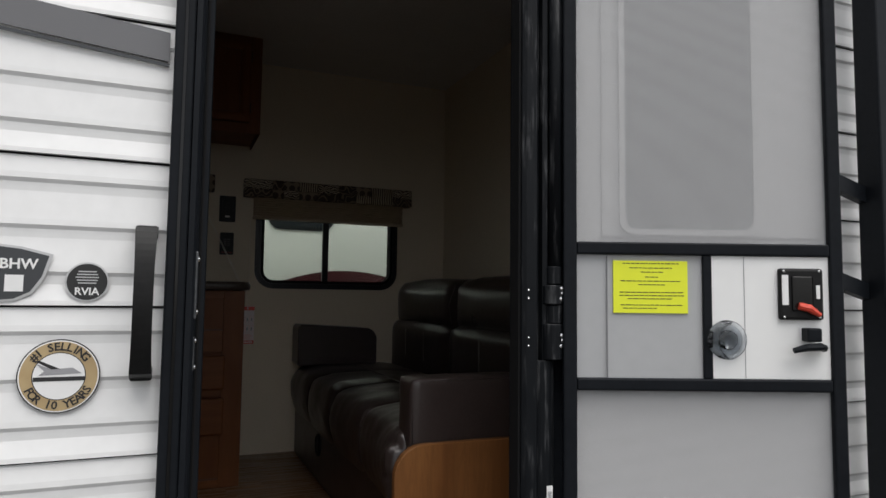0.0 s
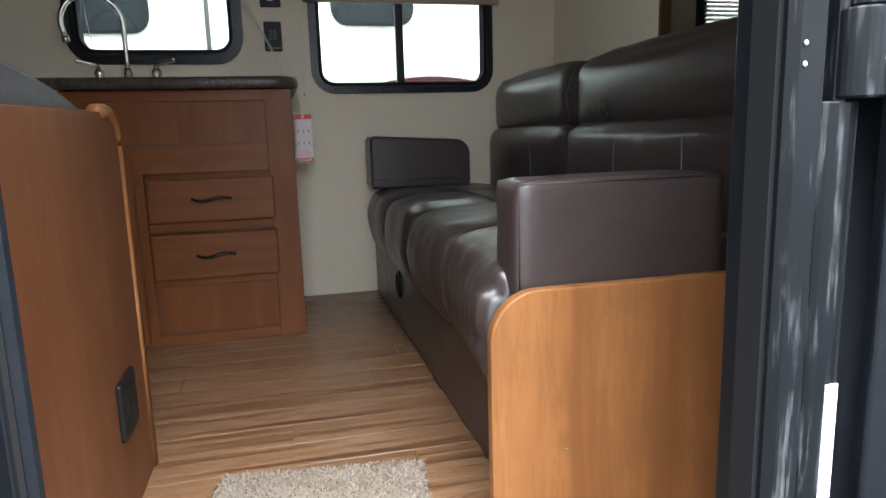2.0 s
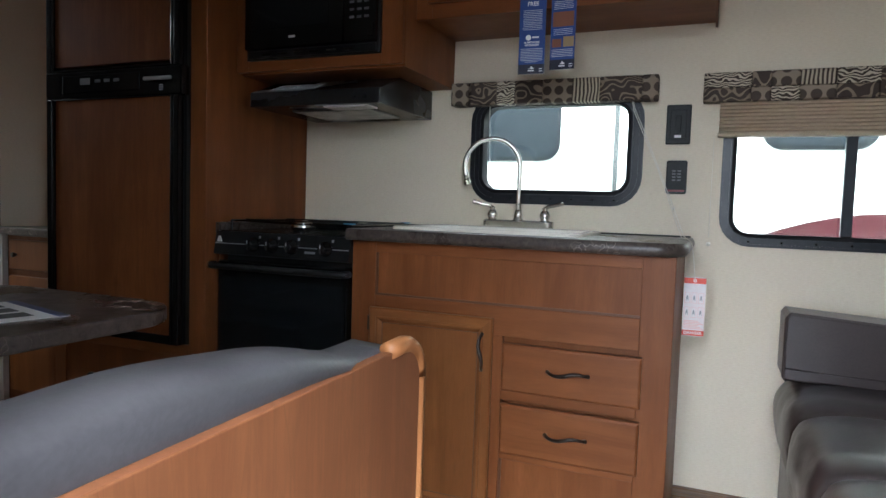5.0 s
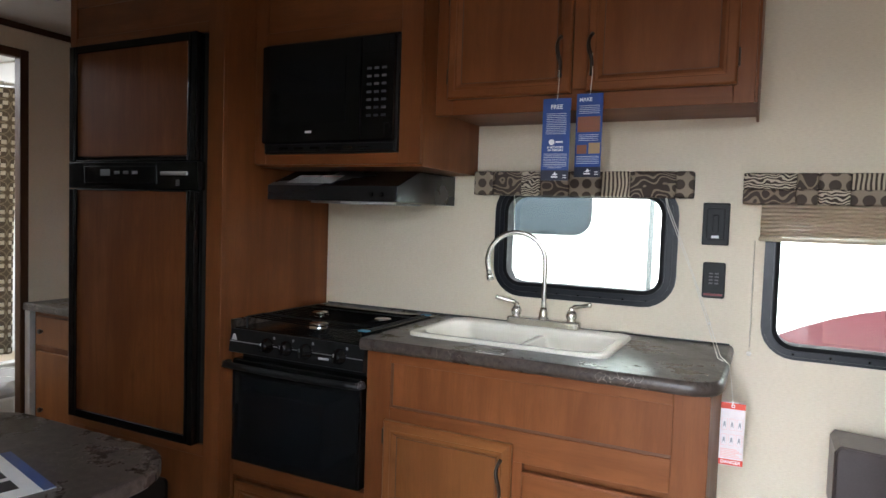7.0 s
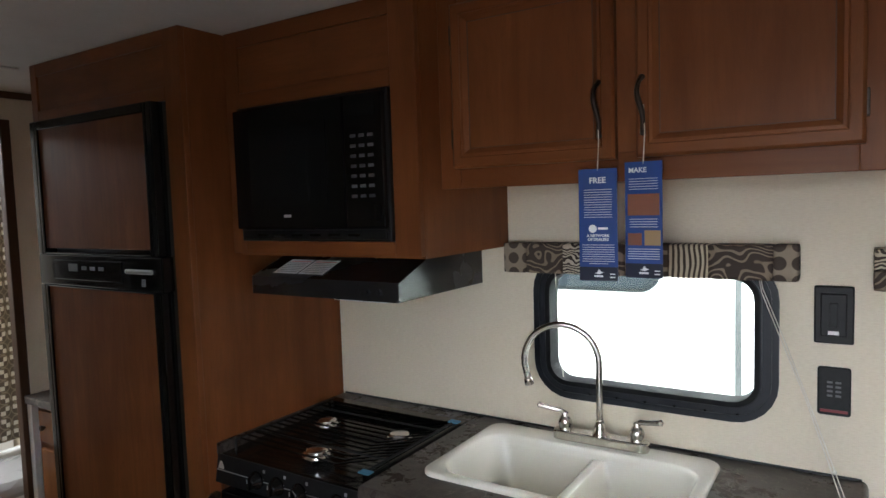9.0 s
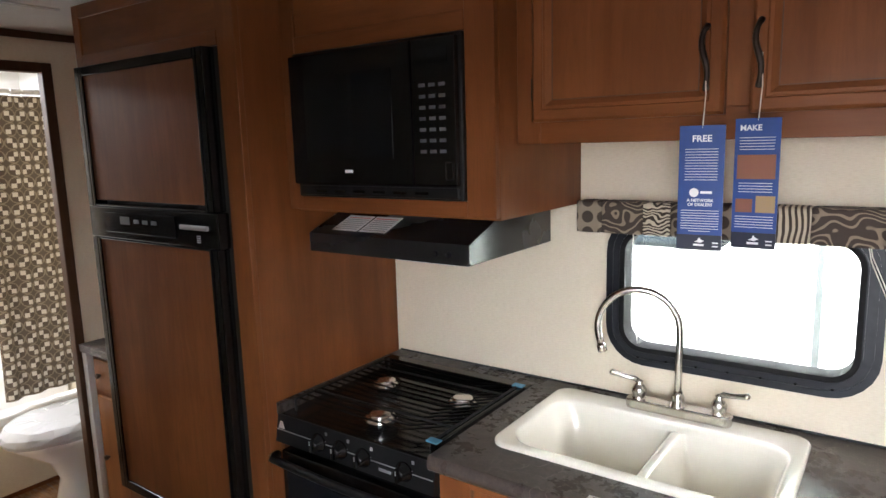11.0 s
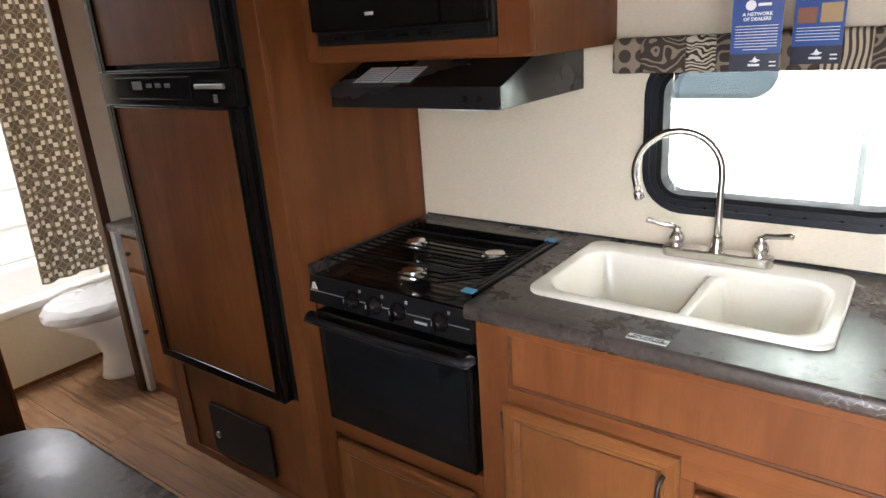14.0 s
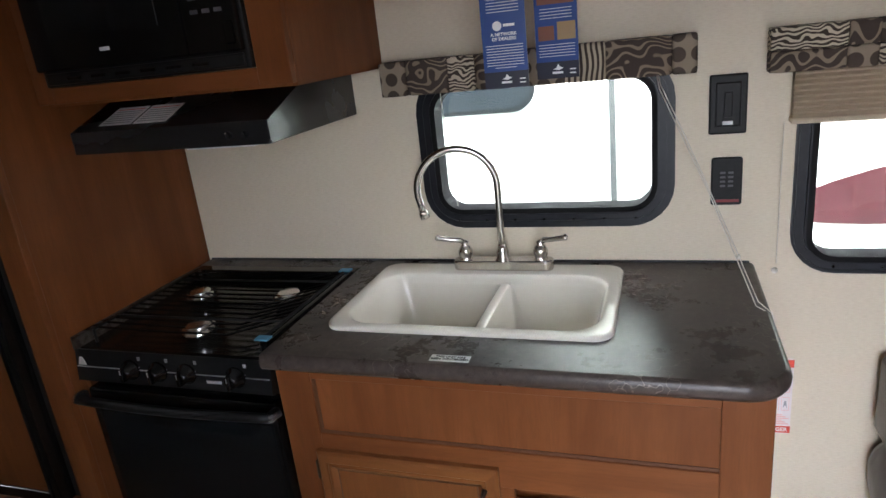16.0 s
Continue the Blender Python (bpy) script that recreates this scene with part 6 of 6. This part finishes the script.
for k in range(25):
    t = k / 24
    y = 0.055 + 0.77 * t
    h = 0.772 + 0.052 * math.sin(math.pi * min(1, t * 0.98 + 0.16)) ** 0.8 + 0.004 * noise.noise(Vector((y * 6, 0, 0)))
    sec = [(DX - 0.025, 0.43), (DX - 0.024, 0.745), (DX - 0.006, h - 0.022), (DX - 0.03, h - 0.004), (DX - 0.09, h), (DX - 0.14, h - 0.03), (DX - 0.165, h - 0.10), (DX - 0.16, 0.47), (DX - 0.12, 0.43)]
    rows.append([cb.verts.new((x, y, z)) for x, z in sec])
for A, B in zip(rows, rows[1:]):
    for j in range(len(A)):
        cb.faces.new((A[j], A[(j + 1) % len(A)], B[(j + 1) % len(A)], B[j]))
cb.faces.new(rows[0]), cb.faces.new(rows[-1])
bmesh.ops.recalc_face_normals(cb, faces=cb.faces[:])
part("backrest", cb, DINETTE, bench, "", True)
part("seat_box", bx(-1.0, DX - 0.023, 0.05, 0.90, 0.0, 0.34), WOOD_V, bench)
part("seat", soft_box(-1.04, -0.575, 0.06, 0.91, 0.34, 0.46, 0.03, 0.012, 6), DINETTE, bench, "", True)
ol = thing("power_outlet", "black outlet plate on the bench panel", "outlet", (DX, 0.735, 0.15))
part("plate", prism(shifted(outline(0.118, 0.112, 0.008), 0.737, 0.218), DX - 0.004, DX + 0.006, "yz", 0.003), BLACK_PLASTIC, ol)
part("insert", bx(DX + 0.005, DX + 0.008, 0.709, 0.765, 0.182, 0.254, 0.001), BLACK_PLASTIC, ol)
for z in (0.20, 0.236):
    part("socket", bx(DX + 0.0075, DX + 0.0088, 0.719, 0.755, z - 0.012, z + 0.012, 0.0004), BLACK_PLASTIC, ol)

bench2 = thing("dinette_bench", "cherry dinette bench with a charcoal vinyl cushion", "bench", (-2.3, 0.5, 0))
part("back_panel", bx(-2.47, -2.45, 0.05, 0.93, 0.0, 0.745, 0.004), WOOD_V, bench2)
part("seat_box", bx(-2.45, -1.92, 0.05, 0.93, 0.0, 0.34), WOOD_V, bench2)
part("seat", soft_box(-2.36, -1.88, 0.06, 0.94, 0.34, 0.46, 0.03, 0.012, 6), DINETTE, bench2, "", True)
part("backrest", soft_box(-2.449, -2.33, 0.06, 0.92, 0.44, 0.80, 0.04, 0.012, 6), DINETTE, bench2, "", True)

tab = thing("dinette_table", "dark slate laminate table on a steel pedestal", "table", (-1.45, 0.6, 0))
tp = shifted(outline(0.76, 1.05, (0.04, 0.04, 0.16, 0.16), 10), -1.50, 0.585)
part("tabletop", prism(tp, 0.705, 0.74, "xy", 0.006, seg=3), WORKTOP, tab)
part("pedestal", tube([(-1.47, 0.6, 0.0), (-1.47, 0.6, 0.705)], 0.03, 16), STEEL, tab)
part("floor_socket", lathe([(0.09, 0), (0.085, 0.012), (0.035, 0.03), (0.033, 0.06)], (-1.47, 0.6, 0.0), 20), STEEL, tab)
pap = thing("printed_sheet", "white and blue printed sheet lying on the table", "paper", (-1.38, 0.78, 0.74), -14, local=True)
part("sheet", bx(-0.14, 0.14, -0.108, 0.108, 0.0006, 0.0016), PAPER, pap)
part("blue_band", bx(-0.14, 0.14, 0.085, 0.108, 0.0016, 0.0022), BLUE, pap)
for k in range(3):
    part("bold_mark", bx(-0.11 + 0.075 * k, -0.055 + 0.075 * k, -0.02, 0.055, 0.0016, 0.0022), INK, pap)
    part("text_bar", bx(-0.11, 0.11 - 0.02 * k, -0.085 + 0.02 * k, -0.078 + 0.02 * k, 0.0016, 0.0022), GREYINK, pap)

# ---- shaggy doormat ----
rug = thing("shaggy_mat", "cream and brown shaggy doormat on plank floor", "rug", (-0.107, 0.463, 0), -7.5, local=True)
part("backing", bx(-0.203, 0.203, -0.30, 0.30, 0.0025, 0.012, 0.003), RUG, rug)
rnd = random.Random(4)
for mat, share, nm in ((RUG, 19000, "shag"), (YARN_DARK, 4200, "dark_fleck")):
    vs, fs = [], []
    for k in range(share):
        x, y = rnd.uniform(-0.212, 0.212), rnd.uniform(-0.31, 0.31)
        a, l = rnd.uniform(0, 6.28), rnd.uniform(0.006, 0.013)
        dx, dy, w = math.cos(a), math.sin(a), rnd.uniform(0.0011, 0.0019)
        z0, h = 0.008, rnd.uniform(0.004, 0.010)
        b = len(vs)
        vs += [(x - dy * w, y + dx * w, z0), (x + dy * w, y - dx * w, z0), (x + dx * l * 0.5 + dy * w, y + dy * l * 0.5 - dx * w, z0 + h), (x + dx * l * 0.5 - dy * w, y + dy * l * 0.5 + dx * w, z0 + h), (x + dx * l, y + dy * l, z0 + h * 0.55)]
        fs += [(b, b + 1, b + 2, b + 3), (b + 3, b + 2, b + 4)]
    me = bpy.data.meshes.new(nm)
    me.from_pydata(vs, [], fs)
    me.materials.append(mat)
    ob = new(nm, me)
    ob.parent = rug
    tagged(ob, kind="stuff")

# ---- bathroom end ----
PX = -3.13
bm = bx(PX - 0.03, PX, 1.93, BACK - 0.001, 0.0, CEIL)
bx(PX - 0.03, PX, 0.046, 1.36, 0.0, CEIL, bm=bm)
bx(PX - 0.03, PX, 1.36, 1.93, 2.0, CEIL, bm=bm)
setting("wall_bath", bm, WALLPAPER, "beige partition with the bathroom doorway")
dt = thing("door_2", "dark wood trim round the bathroom doorway", "door frame", (PX, 1.65, 0), kind="structure")
part("jamb", bx(PX - 0.035, PX + 0.012, 1.905, 1.945, 0.0, 2.03, 0.004), WOOD_DARK, dt)
part("jamb", bx(PX - 0.035, PX + 0.012, 1.335, 1.37, 0.0, 2.03, 0.004), WOOD_DARK, dt)
part("head", bx(PX - 0.035, PX + 0.012, 1.37, 1.905, 1.99, 2.03, 0.004), WOOD_DARK, dt)
sd = thing("bathroom_door", "dark bathroom door slid open, black knob", "door", (PX + 0.03, 1.1, 0))
part("slab", bx(PX + 0.014, PX + 0.05, 0.82, 1.375, 0.01, 1.96, 0.003), WOOD_DARK, sd)
part("edge_band", bx(PX + 0.012, PX + 0.052, 1.3755, 1.392, 0.01, 1.96, 0.003), WOOD_V, sd, "cherry edge band")
part("knob", lathe([(0.01, 0.0), (0.01, 0.03), (0.028, 0.042), (0.030, 0.058), (0.018, 0.070), (0.001, 0.072)], (PX + 0.05, 1.40, 0.90), 18, "x"), BLACK_PLASTIC, sd, "", True)
van = thing("vanity_cabinet", "small cherry vanity with a laminate top", "cabinet", (-2.84, 2.15, 0))
part("body", bx(PX + 0.03, -2.55, 1.955, BACK - 0.002, 0.0, 0.80), WOOD_V, van)
part("white_edge", bx(PX + 0.013, PX + 0.05, 1.925, 1.954, 0.0, 0.80, 0.002), WHITE_PAINT, van, "white end strip")
part("top", bx(PX + 0.0125, -2.548, 1.915, BACK - 0.001, 0.802, 0.838, 0.006), WORKTOP, van)
for z0, z1 in ((0.64, 0.78), (0.06, 0.61)):
    d = part("door", bx(PX + 0.08, -2.60, 1.937, 1.954, z0, z1, 0.004), WOOD_DOOR, van)
    part("knob", lathe([(0.006, 0), (0.012, -0.012), (0.011, -0.02), (0.001, -0.022)], (PX + 0.13, 1.937, (z0 + z1) / 2), 12, "y"), BRONZE, d)
basin = thing("bathroom_sink", "small white oval basin set in the vanity top", "sink", (-2.80, 2.14, 0.838))
bowl_rings = []
for rx, ry, z in ((0.165, 0.135, 0.8385), (0.165, 0.135, 0.848), (0.155, 0.125, 0.853), (0.140, 0.110, 0.850), (0.110, 0.085, 0.8435), (0.03, 0.025, 0.8415)):
    bowl_rings.append([(-2.80 + rx * math.cos(2 * math.pi * k / 28), 2.14 + ry * math.sin(2 * math.pi * k / 28), z) for k in range(28)])
bb = bmesh.new()
bb_loops = [[bb.verts.new(p) for p in lp] for lp in bowl_rings]
for A, B in zip(bb_loops, bb_loops[1:]):
    for k in range(28):
        bb.faces.new((A[k], A[(k + 1) % 28], B[(k + 1) % 28], B[k]))
bb.faces.new(bb_loops[-1])
part("bowl", bb, WHITE, basin, "", True)
part("drain", lathe([(0.018, 0.0), (0.016, 0.002), (0.001, 0.001)], (-2.80, 2.14, 0.8418), 16), CHROME, basin, "", True)
bt = thing("bathtub", "white plastic bathtub with beige apron panel", "bathtub", (-4.05, 1.6, 0))
part("apron", bx(-3.71, -3.69, 0.80, BACK - 0.002, 0.0, 0.37), WALLPAPER, bt, "beige apron panel")
part("apron_foot", bx(-3.69, -3.684, 0.80, BACK - 0.002, 0.0, 0.02), WOOD_V, bt)
part("rim", bx(-3.77, -3.67, 0.80, BACK - 0.002, 0.37, 0.42, 0.012, 3), WHITE, bt, "", True)
part("basin", bx(-4.40, -3.77, 0.80, BACK - 0.02, 0.1, 0.14, 0.01), WHITE, bt)
part("rear_rim", bx(LEFT + 0.03, -4.34, 0.80, BACK - 0.02, 0.14, 0.42, 0.012), WHITE, bt)
sur = thing("tub_surround", "white moulded tub surround with shelf ledges", "tub surround", (-4.4, 1.6, 0.42))
part("long_panel", bx(LEFT + 0.002, LEFT + 0.022, 0.80, BACK - 0.002, 0.42, 2.14), WHITE, sur)
part("end_panel", bx(LEFT + 0.022, -3.72, BACK - 0.022, BACK - 0.002, 0.42, 2.14), WHITE, sur)
for z in (0.62, 0.84, 1.06, 1.28):
    part("ledge", bx(LEFT + 0.022, LEFT + 0.028, 0.82, 2.36, z, z + 0.014, 0.0025), WHITE, sur, "", True)
part("corner_shelf", prism([(LEFT + 0.022, 2.376), (LEFT + 0.022, 2.20), (LEFT + 0.10, 2.24), (LEFT + 0.2, 2.376)], 1.40, 1.42, "xy", 0.004), WHITE, sur)
cu = thing("shower_curtain", "square-print shower curtain drawn aside on its rod", "curtain", (-3.72, 2.1, 0.47))
part("rod", tube([(-3.72, 0.80, 1.96), (-3.72, BACK - 0.002, 1.96)], 0.012, 12), STEEL, cu)
bm = bmesh.new()
uv = bm.loops.layers.uv.new("print")
cols = []
for k in range(73):
    t = k / 72
    y = 1.85 + 0.40 * t
    x = -3.72 + 0.014 * math.sin(t * 2 * math.pi * 3.5) + 0.006 * math.sin(t * 17)
    cols.append([(bm.verts.new((x + 0.008 * math.sin(t * 9 + j * 0.4), y - 0.03 * (1 - j / 14), 0.47 + 1.47 * j / 14)), (0.45 * t, 1.47 * j / 14)) for j in range(15)])
for A, B in zip(cols, cols[1:]):
    for j in range(14):
        quad = (A[j], B[j], B[j + 1], A[j + 1])
        f = bm.faces.new([q[0] for q in quad])
        for lp, q in zip(f.loops, quad):
            lp[uv].uv = q[1]
part("cloth", bm, CURTAIN, cu, "", True)
for k in range(8):
    part("ring", lathe([(0.016, -0.002), (0.019, 0.0), (0.016, 0.002)], (-3.72, 1.86 + 0.052 * k, 1.955), 14, "y"), STEEL, cu)
wc = thing("toilet", "white toilet, lid wrapped in clear film", "toilet", (-3.42, 2.0, 0))
TX, TY = -3.42, 1.93


def oval(rx, ry, cx, cy, z, n=28):
    return [(cx + rx * math.cos(2 * math.pi * k / n), cy + ry * math.sin(2 * math.pi * k / n), z) for k in range(n)]


def loft(loops_, cap=(True, True)):
    bm = bmesh.new()
    L = [[bm.verts.new(p) for p in lp] for lp in loops_]
    for A, B in zip(L, L[1:]):
        for k in range(len(A)):
            bm.faces.new((A[k], A[(k + 1) % len(A)], B[(k + 1) % len(B)], B[k]))
    if cap[0]:
        bm.faces.new(list(reversed(L[0])))
    if cap[1]:
        bm.faces.new(L[-1])
    bmesh.ops.recalc_face_normals(bm, faces=bm.faces[:])
    return bm


part("pedestal", loft([oval(0.105, 0.14, TX, TY + 0.08, 0.0), oval(0.10, 0.135, TX, TY + 0.08, 0.02), oval(0.085, 0.11, TX, TY + 0.08, 0.12), oval(0.095, 0.13, TX, TY + 0.06, 0.22), oval(0.165, 0.21, TX, TY, 0.33), oval(0.18, 0.23, TX, TY, 0.375)]), WHITE, wc, "", True)
part("seat", loft([oval(0.19, 0.24, TX, TY, 0.377), oval(0.195, 0.245, TX, TY, 0.388), oval(0.19, 0.24, TX, TY, 0.40)]), WHITE, wc, "", True)
part("lid", loft([oval(0.188, 0.238, TX, TY, 0.402), oval(0.192, 0.242, TX, TY, 0.414), oval(0.17, 0.215, TX, TY, 0.432), oval(0.08, 0.10, TX, TY, 0.437)]), WHITE, wc, "", True)
part("tank", bx(TX - 0.19, TX + 0.19, 2.2, BACK - 0.004, 0.38, 0.70, 0.02, 3), WHITE, wc)
wrap = loft([oval(0.202 + 0.006 * (k % 2), 0.252 + 0.006 * (k % 2), TX, TY, z) for k, z in enumerate((0.365, 0.385, 0.41))] + [oval(0.18, 0.228, TX, TY, 0.437), oval(0.09, 0.11, TX, TY, 0.442)], (False, True))
for v in wrap.verts:
    v.co += noise.noise_vector(v.co * 22) * 0.008
part("film_wrap", wrap, FILM, wc, "crinkled clear plastic film")

# ---- plank floor, laid last ----
floor = thing("floor", "brown wood-look vinyl plank floor", "floor", (-1.5, 1.2, 0), kind="structure")
part("subfloor", bx(LEFT, RIGHT, 0.046, BACK, -0.1, -0.004), SUBFLOOR, floor)
PW, PL = 0.108, 0.92
shared = {}
rnd = random.Random(11)
for row in range(22):
    y0 = 0.062 + PW * row
    if y0 >= BACK:
        break
    y1 = min(y0 + PW, BACK)
    x = LEFT - rnd.uniform(0, PL)
    while x < RIGHT:
        a, b = max(x, LEFT), min(x + PL, RIGHT)
        if b - a > 0.02:
            key = (round(b - a, 3), round(y1 - y0, 3))
            if key not in shared:
                bm = bx(0.0006, key[0] - 0.0006, 0.0006, key[1] - 0.0006, -0.004, 0.0, 0.0007, 1)
                shared[key] = mesh("plank", bm, PLANK)
            ob = new("plank", shared[key])
            ob.parent = floor
            ob.matrix_parent_inverse = floor.matrix_basis.inverted()
            ob.matrix_basis = pose(a, y0, rnd.uniform(-0.0003, 0.0))
        x += PL
